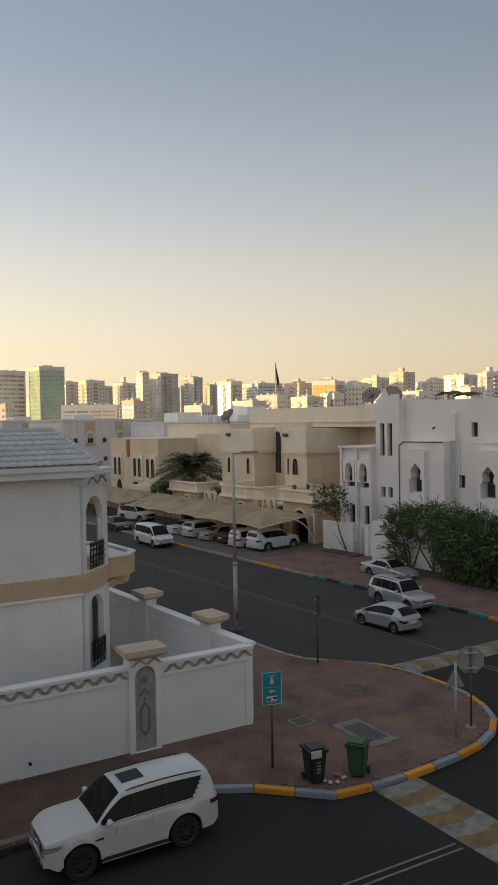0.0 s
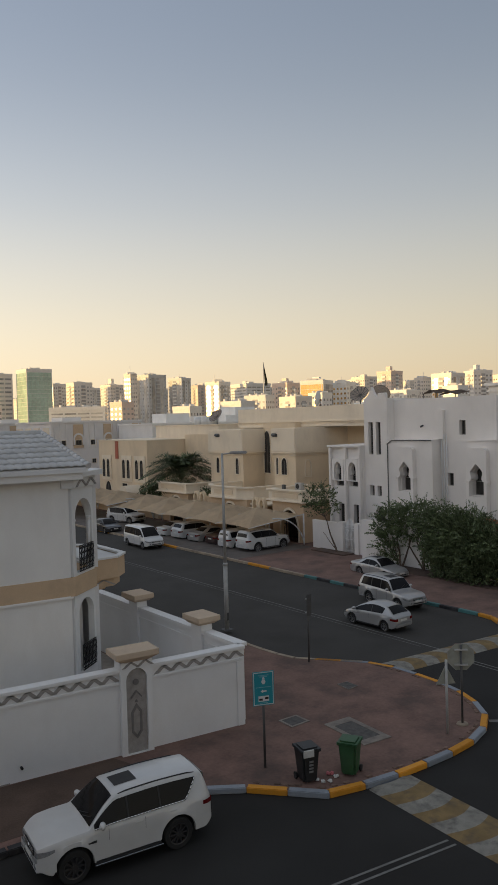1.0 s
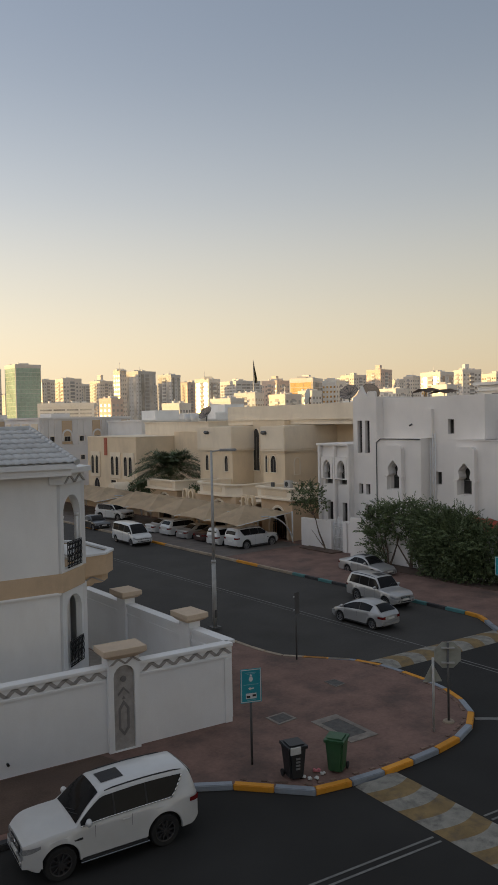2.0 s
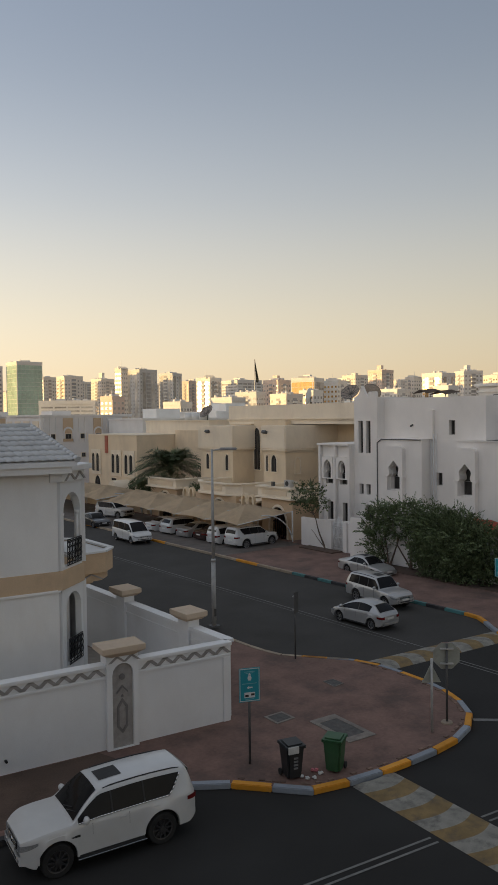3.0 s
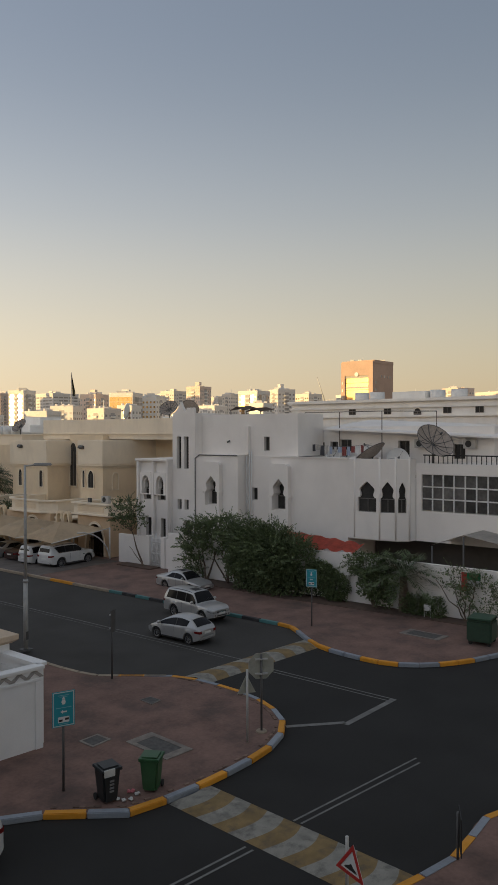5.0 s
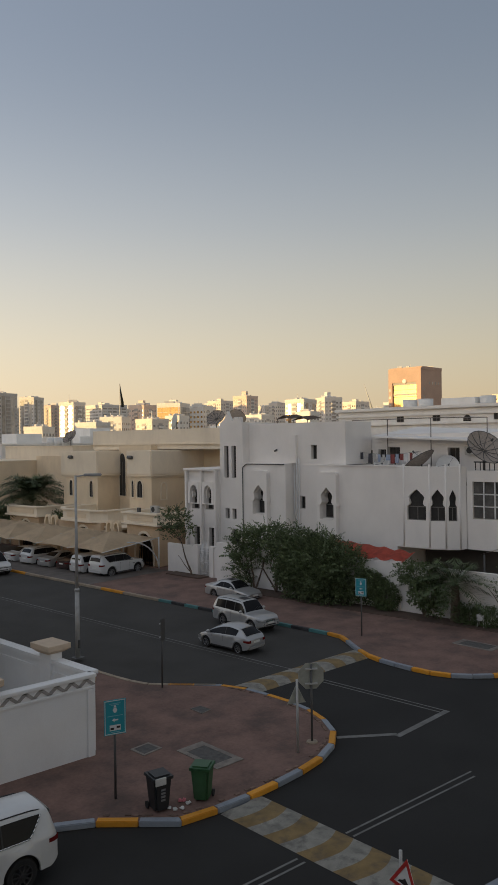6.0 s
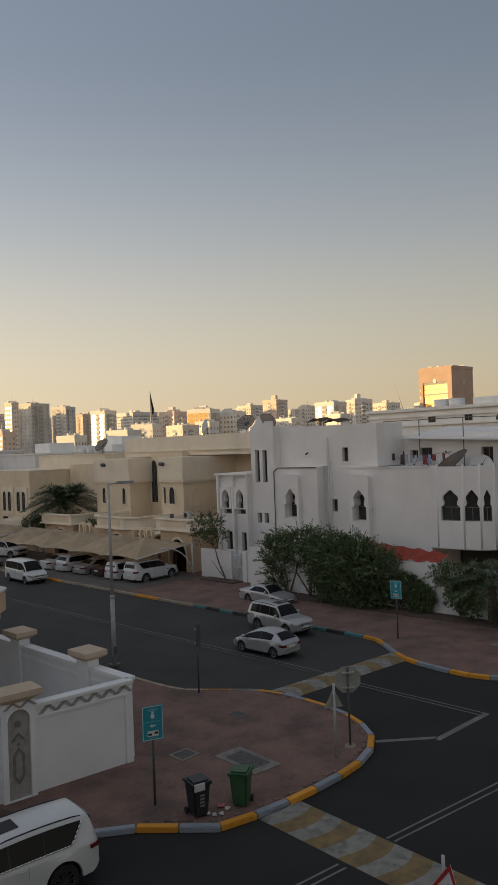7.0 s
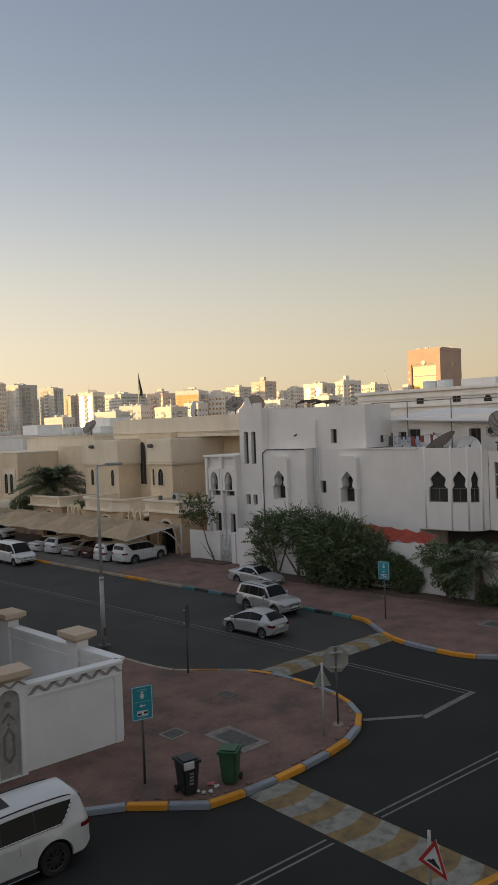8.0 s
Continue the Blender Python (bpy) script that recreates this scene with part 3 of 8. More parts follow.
for u in (0.26, 1.34):
    c = bmesh.new()
    cyl(c, bay @ Vector((u, 0.1, 4.8)), bay @ Vector((u, 0.1, 6.5)), 0.05)
    cyl(c, bay @ Vector((u, 0.1, 6.42)), bay @ Vector((u, 0.1, 6.54)), 0.055, 0.09)
    cyl(c, bay @ Vector((u, 0.1, 4.78)), bay @ Vector((u, 0.1, 4.88)), 0.09, 0.06)
    part("column", c, WHITE_WALL, house)
c = bmesh.new()
cyl(c, (11.14, 26.3, 4.7), (11.14, 26.3, 7.6), 0.1)
part("column", c, WHITE_WALL, house)
part("inner_wall", boxed(-0.2, FL - 0.02, 0.5, 0.56, KERB, 4.08, m=bay), CREAM_WALL, house)
band = facing(-6.0, 25.12, -6.53)
part("band", boxed(0, 16.14, -0.03, 0.0, 4.1, 4.7, m=band), OCHRE, house, "ochre painted band")
part("moulding", boxed(0, 16.14, -0.06, 0.0, 4.0, 4.1, m=band, bevel=0.02), CREAM_WALL, house)


def railing(parent, m, u0, u1, z0, z1):
    """A bowed wrought iron guard with scrolls."""
    bm = bmesh.new()
    for z in (z0, z0 + 0.08, z1 - 0.1, z1):
        cyl(bm, m @ Vector((u0, 0, z)), m @ Vector((u1, 0, z)), 0.018, n=6)
    n = 9
    for i in range(n + 1):
        u = u0 + (u1 - u0) * i / n
        cyl(bm, m @ Vector((u, 0, z0)), m @ Vector((u, 0, z1)), 0.014, n=6)
    for i in range(n):
        c = u0 + (u1 - u0) * (i + 0.5) / n
        for cz in (z0 + 0.28, z0 + 0.5, z0 + 0.7):
            ring = [m @ Vector((c + 0.06 * math.cos(a * math.tau / 8), -0.01, cz + 0.1 * math.sin(a * math.tau / 8))) for a in range(9)]
            tube(bm, ring, 0.016, 5)
    return part("railing", bm, BLACK_IRON, parent, "black wrought iron railing")


railing(house, bay @ pose(0, -0.05, 0), 0.34, 1.36, 4.82, 5.66)
railing(house, bay @ pose(0, -0.05, 0), 0.36, 1.34, 1.52, 2.36)
balc = bmesh.new()
bo = [(11.34, 24.7), (12.4, 24.75), (12.95, 25.3), (12.95, 27.8), (12.4, 28.4), (11.34, 28.4)]
bi = [(11.36, 24.9), (12.33, 24.92), (12.8, 25.38), (12.8, 27.72), (12.33, 28.22), (11.36, 28.22)]
prism(balc, bo, 4.15, 4.6)
for k in range(5):
    p, q = Vector(bo[k]), Vector(bo[k + 1])
    nn = Vector((-(q - p).y, (q - p).x)).normalized() * 0.12
    prism(balc, [tuple(p), tuple(q), tuple(q + nn), tuple(p + nn)], 4.6, 4.86)
part("balcony", balc, OCHRE, house, "ochre balcony with pale top")
cope = bmesh.new()
for k in range(5):
    p, q = Vector(bo[k]), Vector(bo[k + 1])
    nn = Vector((-(q - p).y, (q - p).x)).normalized()
    prism(cope, [tuple(p - nn * 0.05), tuple(q - nn * 0.05), tuple(q + nn * 0.17), tuple(p + nn * 0.17)], 4.86 + 0.002 * k, 4.93 + 0.002 * k)
part("balcony_coping", cope, WHITE_WALL, house, "pale balcony coping")
part("balcony_floor", prism(bmesh.new(), bi, 4.6, 4.83), WHITE_WALL, house)
part("balcony_band", prism(bmesh.new(), [(11.3, 24.86), (12.3, 24.9), (12.78, 25.4), (12.78, 27.7), (12.3, 28.2), (11.3, 28.2)], 3.84, 4.15), OCHRE, house, "ochre band with a zigzag below the balcony")
frieze(house, facing(11.34, 24.85, 2), 0.02, 0.92, 3.88, 4.1, CARVED, step=0.46, width=0.12)
cb = bmesh.new()
for grow_, z_ in ((0.78, 3.66), (0.58, 3.48)):
    prism(cb, [(11.3, 26.5 - 1.5 * grow_), (11.3 + 1.1 * grow_, 26.5 - 1.4 * grow_), (11.3 + 1.4 * grow_, 26.5 - grow_), (11.3 + 1.4 * grow_, 26.5 + grow_), (11.3, 26.5 + 1.5 * grow_)], z_, z_ + 0.18)
part("corbel", cb, OCHRE, house)
part("corbel_foot", prism(bmesh.new(), [(11.3, 25.9), (11.8, 25.95), (11.8, 27.0), (11.3, 27.1)], 3.2, 3.48), WHITE_WALL, house)

# tiled hip roof: boards under the eave, then courses of tiles
ex0, ey0 = 10.45, 22.75
roof_w = bmesh.new()
EV, RZ = 8.12, 9.36
eave = [(-6.5, 24.6), (ex0, ey0), (ex0, 33.0), (-6.5, 33.0)]
ridge = [(-6.5, 27.0), (9.9, 25.2), (9.9, 29.5), (-6.5, 29.5)]
lo = [roof_w.verts.new((x, y, EV)) for x, y in eave]
mid = [roof_w.verts.new((x, y, EV + 0.16)) for x, y in eave]
hi = [roof_w.verts.new((x, y, RZ)) for x, y in ridge]
roof_w.faces.new(lo[::-1])
roof_w.faces.new(hi)
for i in range(4):
    j = (i + 1) % 4
    roof_w.faces.new((lo[i], lo[j], mid[j], mid[i]))
    roof_w.faces.new((mid[i], mid[j], hi[j], hi[i]))
bmesh.ops.remove_doubles(roof_w, verts=roof_w.verts, dist=0.001)
tidy(roof_w)
roof = part("roof", roof_w, WHITE_WALL, house, "pale tiled hip roof")
part("eave_moulding", boxed(0, 16.9, 0.02, 0.3, 7.9, 8.12, m=facing(-6.5, 24.62, -6.1)), CREAM_WALL, house)


# ---- villas across the street ----
def villa_block(parent, x0, x1, y0, y1, z1, material, z0=KERB, bands=()):
    """A plain block with cornice bands at given heights: z, thickness, how far it stands out."""
    part("wall", boxed(x0, x1, y0, y1, z0, z1), material, parent)
    for z, h, o in bands:
        part("cornice", boxed(x0 - o, x1, y0 - o, y1 + o, z, z + h, bevel=0.03), BEIGE_LIGHT if material in (BEIGE, BEIGE_LIGHT) else material, parent)


def faced_block(parent, x, y0, y1, z0, z1, depth, material, holes, wall_depth=0.35):
    """A block whose face to the street (towards -x) has openings cut into it, with windows set in. holes: kind, y centre, sill, width, height."""
    m = facing(x, y1, -90)
    cuts = [outline(k, y1 - c, s, w, h) for k, c, s, w, h in holes]
    bm = bmesh.new()
    slab(bm, [(0, z0), (y1 - y0, z0), (y1 - y0, z1), (0, z1)], cuts, wall_depth, m)
    box(bm, x + wall_depth, x + depth, y0, y1, z0, z1)
    part("wall", bm, material, parent)
    for k, c, s, w, h in holes:
        window_in(parent, m, k, y1 - c, s, w, h, wall_depth - 0.05)


def pipe(parent, pts, r, material, label=""):
    return part("pipe", tube(bmesh.new(), pts, r, 6), material, parent, label)


white_villa = thing("white_villa", "white two-storey villa with keyhole-arched windows", "house")
VX = 40.0
faced_block(white_villa, VX, 39.85, 43.3, KERB, 7.45, 6, VILLA_WHITE,
            [("key", 42.25, 4.55, 0.85, 1.8), ("key", 40.72, 4.55, 0.85, 1.8), ("rect", 41.95, 1.5, 1.0, 1.7), ("rect", 40.4, 1.3, 0.9, 1.9)])
faced_block(white_villa, VX + 0.25, 37.55, 39.85, KERB, 11.0, 5, VILLA_WHITE,
            [("rect", 39.2, 6.95, 0.45, 2.35), ("rect", 38.45, 6.95, 0.45, 2.35), ("rect", 39.15, 3.95, 0.42, 0.75), ("rect", 38.45, 3.95, 0.42, 0.75), ("round", 38.4, 1.3, 0.9, 1.9)])
faced_block(white_villa, VX, 33.35, 37.55, KERB, 8.05, 6, VILLA_WHITE, [("key", 35.55, 4.55, 1.05, 1.95)], 0.45)
faced_block(white_villa, VX + 0.9, 30.5, 33.35, KERB, 8.0, 5, VILLA_WHITE, [("rect", 32.6, 4.95, 0.5, 0.85)])
faced_block(white_villa, VX, 24.6, 30.5, KERB, 7.95, 8, VILLA_WHITE, [("key", 29.65, 4.55, 1.1, 1.95)], 0.45)
for yc in (35.55, 29.65):     # shallow projecting frames round the arched windows
    m_ = facing(VX - 0.34, yc + 1.0, -90)
    bm = bmesh.new()
    slab(bm, [(0.24, 2.0), (1.76, 2.0), (1.76, 7.36), (1.66, 7.5), (1.5, 7.55), (0.5, 7.55), (0.34, 7.5), (0.24, 7.36)], [outline("key", 1.0, 4.5, 1.12, 2.05)], 0.338, m_)
    part("window_surround", bm, VILLA_WHITE, white_villa)
    for u_ in (0.14, 1.66):
        part("sill_ledge", boxed(u_, u_ + 0.2, -0.05, 0.3, 5.35, 5.5, bevel=0.02, m=m_), VILLA_WHITE, white_villa)
for yc in (42.25, 40.72):
    m_ = facing(VX - 0.26, yc + 0.6, -90)
    part("window_surround", slab(bmesh.new(), [(0.0, 4.95), (1.2, 4.95), (1.2, 6.6), (0.0, 6.6)], [outline("point", 0.6, 5.0, 0.8, 1.36)], 0.258, m_), VILLA_WHITE, white_villa)
part("parapet", boxed(VX - 0.3, VX + 6, 39.9, 43.38, 7.45, 7.62, bevel=0.03), VILLA_WHITE, white_villa)
for y_ in (43.1, 41.48, 39.98):
    part("pilaster", boxed(VX - 0.28, VX - 0.002, y_ - 0.12, y_ + 0.12, KERB, 7.45, bevel=0.03), VILLA_WHITE, white_villa)
part("parapet", boxed(VX - 0.06, VX + 0.2, 24.62, 30.5, 7.95, 8.02), VILLA_WHITE, white_villa)
faced_block(white_villa, VX + 0.95, 29.0, 37.54, 8.0, 10.85, 3.0, VILLA_WHITE, [("rect", 31.6, 8.35, 0.5, 0.95)])
# ogee finial and small merlons on the stair tower
side_ = [(0.9, 10.98), (0.6, 11.06), (0.36, 11.22), (0.2, 11.45), (0.08, 11.68)]
part("finial", slab(bmesh.new(), [(-u_, z_) for u_, z_ in side_] + [(0.0, 11.85)] + side_[::-1], [], 0.25, facing(VX + 0.3, 39.1, -90)), VILLA_WHITE, white_villa)
for k_ in range(3):
    part("merlon", slab(bmesh.new(), outline("point", 0.0, 10.98, 0.26, 0.42), [], 0.2, facing(VX + 0.3, 37.98 - 0.02 + 0.3 * (k_ - 0.5) * 0.9, -90)), VILLA_WHITE, white_villa)
part("buttress", boxed(VX + 0.7, VX + 0.95, 33.0, 33.6, 8.06, 10.0), VILLA_WHITE, white_villa)
for dy in (0.0, 0.22, 0.42):
    pipe(white_villa, [(VX + 0.78, 33.2 - dy, 1.0), (VX + 0.78, 33.2 - dy, 8.4)], 0.035, WHITE_METAL)
pipe(white_villa, [(VX - 0.06, 37.3, 1.0), (VX - 0.06, 37.3, 7.75), (VX - 0.06, 36.9, 8.0), (VX - 0.06, 33.4, 8.0)], 0.035, GREY_POST, "thin grey drain pipe")
pipe(white_villa, [(VX + 0.7, 34.9, 8.9), (VX + 0.95, 34.9, 9.0)], 0.06, GREY_POST)

# rounded corner bay with keyhole windows, over an open ground floor
bay_line = [(VX, 24.6), (VX + 0.03, 24.15), (VX + 0.15, 22.5), (VX + 0.45, 21.6), (VX + 0.95, 20.95), (VX + 1.3, 20.72)]
for i, (p, q) in enumerate(zip(bay_line, bay_line[1:])):
    p, q = Vector(p), Vector(q)
    L = (q - p).length
    m_ = facing(p.x, p.y, math.degrees(math.atan2(q.y - p.y, q.x - p.x)))
    w_ = {1: 1.22, 2: 0.88, 3: 0.5}.get(i, 0)
    bm = bmesh.new()
    slab(bm, [(0, 3.15), (L, 3.15), (L, 7.98), (0, 7.98)], [outline("key", L / 2, 4.78, w_, 1.85)] if w_ else [], 0.3, m_)
    part("bay_wall", bm, VILLA_WHITE, white_villa)
    if w_:
        window_in(white_villa, m_, "key", L / 2, 4.78, w_, 1.85, 0.2)
    if i:
        part("bay_shaft", cyl(bmesh.new(), (p.x + 0.02, p.y, 3.2), (p.x + 0.02, p.y, 8.12), 0.055, n=12), VILLA_WHITE, white_villa)
core = [(VX + 0.4, 24.55), (VX + 0.55, 22.6), (VX + 0.8, 21.9), (VX + 1.35, 21.05), (VX + 8, 21.05), (VX + 8, 24.55)]
part("bay_core", prism(bmesh.new(), core, 3.16, 7.2), VILLA_WHITE, white_villa)
part("bay_soffit", prism(bmesh.new(), [(VX + 0.08, 24.55), (VX + 0.25, 22.5), (VX + 0.5, 21.65), (VX + 1.0, 21.0), (VX + 3, 20.8), (VX + 3, 24.55)], 3.1, 3.16), VILLA_WHITE, white_villa)
# dark colour stands for the open terrace's shade and its windows
part("terrace_back", boxed(VX + 3.2, VX + 8, 15.0, 24.5, KERB, 3.1), mat("terrace_shade_dark", (0.07, 0.065, 0.06), 0.5), white_villa, "dark block for the shaded terrace and windows under the bay")
# glazed bay with white glazing bars, and its roof terrace rail
gx, gy0, gy1 = VX + 1.32, 13.0, 20.7
part("bay_wall", boxed(gx, gx + 6, gy0, gy1, 3.15, 4.95), VILLA_WHITE, white_villa)
part("bay_wall", boxed(gx, gx + 6, gy0, gy1, 7.1, 7.75), VILLA_WHITE, white_villa)
part("bay_wall", boxed(gx, gx + 6, gy1 - 0.35, gy1, 4.95, 7.1), VILLA_WHITE, white_villa)
CURTAINED = mat("curtained_window_glass", (0.10, 0.095, 0.09), 0.12, var=0.35, scale=0.9, fine=4, bump=0.02, per_object=0.5, spec=0.5)
gz = new("glazed_wall")
gz.parent = white_villa
n_ = 11
w_ = (gy1 - 0.35 - gy0) / n_
for i in range(n_):
    for j in range(3):
        y0_, z0_ = gy0 + w_ * i, 4.97 + 0.71 * j
        part("pane", boxed(gx + 0.12, gx + 0.14, y0_ + 0.03, y0_ + w_ - 0.03, z0_ + 0.03, z0_ + 0.68), CURTAINED, gz)
    part("glazing_bar", boxed(gx + 0.03, gx + 0.13, gy0 + w_ * i - 0.03, gy0 + w_ * i + 0.03, 4.95, 7.1), WHITE_METAL, gz)
for j in (1, 2):
    part("glazing_bar", boxed(gx + 0.035, gx + 0.125, gy0, gy1 - 0.35, 4.95 + 0.71 * j - 0.025, 4.95 + 0.71 * j + 0.025), WHITE_METAL, gz)
rl_ = new("terrace_rail")
rl_.parent = white_villa
part("top_rail", boxed(gx + 0.1, gx + 0.16, gy0, gy1 - 0.4, 8.2, 8.27), BLACK_IRON, rl_)
for i in range(26):
    y_ = gy0 + (gy1 - 0.5 - gy0) * i / 25
    part("baluster", boxed(gx + 0.11, gx + 0.15, y_ - 0.02, y_ + 0.02, 7.75, 8.2), BLACK_IRON, rl_)

# roof rooms of the white villa with windows, eaves and washing
roof_room = thing("roof_room", "white rooftop rooms with small windows and sloping eaves", "house")
faced_block(roof_room, 44.0, 17.0, 31.5, 7.0, 9.97, 4, VILLA_WHITE,
            [("rect", 29.3, 7.95, 0.75, 0.95), ("rect", 28.15, 8.4, 0.6, 0.55), ("rect", 27.25, 7.6, 0.95, 1.5), ("rect", 22.9, 7.9, 0.8, 1.15), ("rect", 19.2, 7.95, 0.8, 0.9)])
ev_ = bmesh.new()
v_ = [ev_.verts.new(c) for c in ((43.0, 28.4, 9.86), (43.0, 16.0, 9.3), (49, 16.0, 9.95), (49, 28.4, 10.5))]
w2 = [ev_.verts.new(v.co - Vector((0, 0, 0.1))) for v in v_]
ev_.faces.new(v_)
ev_.faces.new(w2[::-1])
for k in range(4):
    ev_.faces.new((v_[k], w2[k], w2[(k + 1) % 4], v_[(k + 1) % 4]))
tidy(ev_)
part("eave", ev_, VILLA_WHITE, roof_room)
part("deck", boxed(VX + 1.5, 44.0, 15.0, 30.4, 6.85, 7.0), KERB_PLAIN, roof_room)
AC_MAT = mat("ac_case", (0.45, 0.43, 0.40), 0.6, var=0.1)


def ac_unit(m, label):
    a = thing("air_conditioner", label, "air conditioner", m)
    part("case", boxed(0, 0.35, -0.38, 0.38, 0, 0.55, bevel=0.02), AC_MAT, a)
    part("grille", cyl(bmesh.new(), (-0.012, 0.05, 0.28), (0.02, 0.05, 0.28), 0.2, n=18), TRIM_DARK, a)
    return a


TRIM_DARK = mat("dark_grille", (0.03, 0.03, 0.03), 0.7)
for y_ in (21.6, 20.2, 18.4):
    ac_unit(pose(43.62, y_, 8.6), "window air conditioner on the rooftop wall")

# washing on a line
CLOTH = [mat("cloth_" + n, c, 0.95, var=0.1) for n, c in (("white", (0.62, 0.62, 0.62)), ("blue", (0.3, 0.35, 0.45)), ("dark", (0.06, 0.06, 0.07)), ("red", (0.22, 0.06, 0.055)), ("grey", (0.42, 0.4, 0.38)))]
line = thing("clothes_line", "clothes line with drying washing on the roof", "clothes line")
part("line", tube(bmesh.new(), [(42.6, 29.4 - 0.62 * i, 8.85 - 0.2 * math.sin(math.pi * i / 8)) for i in range(9)], 0.012, 5), GREY_POST, line)
rng = random.Random(4)
for i in range(14):
    y_ = 29.2 - i * 0.34
    h_, w_ = rng.uniform(0.3, 0.65), rng.uniform(0.2, 0.32)
    z_ = 8.83 - 0.2 * math.sin(math.pi * (29.4 - y_) / 4.96)
    bm = bmesh.new()
    prev = None
    for k in range(5):
        u = -w_ / 2 + w_ * k / 4
        dx = 0.05 * math.sin(k * 2.1 + i)
        cur = [bm.verts.new((42.6 + dx * j, y_ + u, z_ - h_ * j)) for j in (0, 1)]
        if prev:
            bm.faces.new((prev[0], prev[1], cur[1], cur[0]))
        prev = cur
    part("garment", bm, CLOTH[(i * 7 + i // 3) % 5], line)


def dish(m, r, mesh_like, label, tilt=38):
    """A satellite dish: shell, ribs, feed arm and mount."""
    d = thing("satellite_dish", label, "satellite dish", m)
    tl = Matrix.Translation((0, 0, r * 0.95)) @ Matrix.Rotation(radians(tilt), 4, 'Y')
    material = DISH_DARK if mesh_like else WHITE_METAL
    bm = bmesh.new()
    n, k = 20, 5
    rings = []
    for j in range(k + 1):
        rr = r * j / k
        rings.append([bm.verts.new(tl @ Vector((rr * math.cos(math.tau * i / n), rr * math.sin(math.tau * i / n), 0.32 * r * (j / k) ** 2))) for i in range(n)] if j else [bm.verts.new(tl @ Vector((0, 0, 0)))])
    for i in range(n):
        bm.faces.new((rings[0][0], rings[1][i], rings[1][(i + 1) % n]))
        for j in range(1, k):
            bm.faces.new((rings[j][i], rings[j + 1][i], rings[j + 1][(i + 1) % n], rings[j][(i + 1) % n]))
    part("reflector", bm, material, d, u=1, smooth=True)
    if mesh_like:
        rb = bmesh.new()
        for i in range(12):
            a = math.tau * i / 12
            tube(rb, [tl @ Vector((r * q * math.cos(a), r * q * math.sin(a), 0.32 * r * q * q + 0.02)) for q in (0.05, 0.4, 0.7, 1.0)], 0.02, 4)
        tube(rb, [tl @ Vector((r * math.cos(math.tau * i / 20), r * math.sin(math.tau * i / 20), 0.32 * r)) for i in range(21)], 0.025, 4)
        part("rib", rb, GREY_POST, d, u=1)
    fd = bmesh.new()
    for a in (0.5, 2.6, 4.7):
        cyl(fd, tl @ Vector((r * 0.85 * math.cos(a), r * 0.85 * math.sin(a), 0.25 * r)), tl @ Vector((0, 0, 0.85 * r)), 0.015, n=5)
    cyl(fd, tl @ Vector((0, 0, 0.8 * r)), tl @ Vector((0, 0, 0.95 * r)), 0.07, n=8)
    part("feed", fd, GREY_POST, d, u=1)
    part("mount", cyl(bmesh.new(), (0, 0, 0), tl @ Vector((0, 0, 0)), 0.06, n=8), GREY_POST, d, u=1)
    return d


DISH_DARK = mat("dark_mesh_dish", (0.36, 0.31, 0.27), 0.7, metal=0.3, var=0.15, scale=8)
dish(pose(VX + 1.75, 19.85, 7.75, 0, 0, -118), 1.42, True, "large dark mesh satellite dish on the terrace", 52)
dish(pose(VX + 2.3, 24.2, 7.0, 0, 0, 95), 1.3, True, "brown mesh satellite dish on the roof", 35)
for y_, x_ in ((27.5, 42.9), (26.5, 42.9)):
    dish(pose(x_, y_, 7.45, 0, 0, 215), 0.6, False, "white satellite dish on the roof", 75)
dish(pose(42.6, 22.6, 7.2, 0, 0, 215), 0.85, False, "white satellite dish on the terrace", 75)
dish(pose(46.3, 46.2, 10.8, 0, 0, 200), 0.95, True, "dark mesh satellite dish on the beige roof", 50)
dish(pose(45.6, 43.2, 10.8, 0, 0, 20), 0.9, True, "dark mesh satellite dish tipped back on the roof", 50)
dish(pose(46.5, 51.5, 10.75, 0, 0, 120), 0.9, False, "pale satellite dish on the beige roof", 80)
dish(pose(48.6, 71.2, 9.42, 0, 0, 185), 1.05, True, "dark mesh satellite dish on the far roof", 50)

# pipe frames on the roof
SHADE_BROWN = mat("brown_shade_sheet", (0.20, 0.15, 0.115), 0.85, var=0.2, scale=2)
GALV_ROOF = mat("weathered_pipe", (0.16, 0.14, 0.125), 0.6, metal=0.3, var=0.15, scale=6)
pg = thing("roof_frame", "thin weathered pipe frame standing on the roof", "frame")
for a_, b_ in (((VX + 3.5, 30.2, 7.0), (VX + 3.5, 30.2, 10.95)), ((VX + 3.5, 24.2, 7.0), (VX + 3.5, 24.2, 10.95)), ((VX + 3.5, 27.4, 7.0), (VX + 3.5, 27.4, 10.95)), ((VX + 3.5, 30.2, 10.95), (VX + 3.5, 24.2, 10.95)), ((VX + 6, 21.6, 9.5), (VX + 6, 21.6, 10.95)), ((VX + 3.5, 24.2, 10.95), (VX + 6, 21.6, 10.95))):
    part("tube", cyl(bmesh.new(), a_, b_, 0.03, n=6), GALV_ROOF, pg)

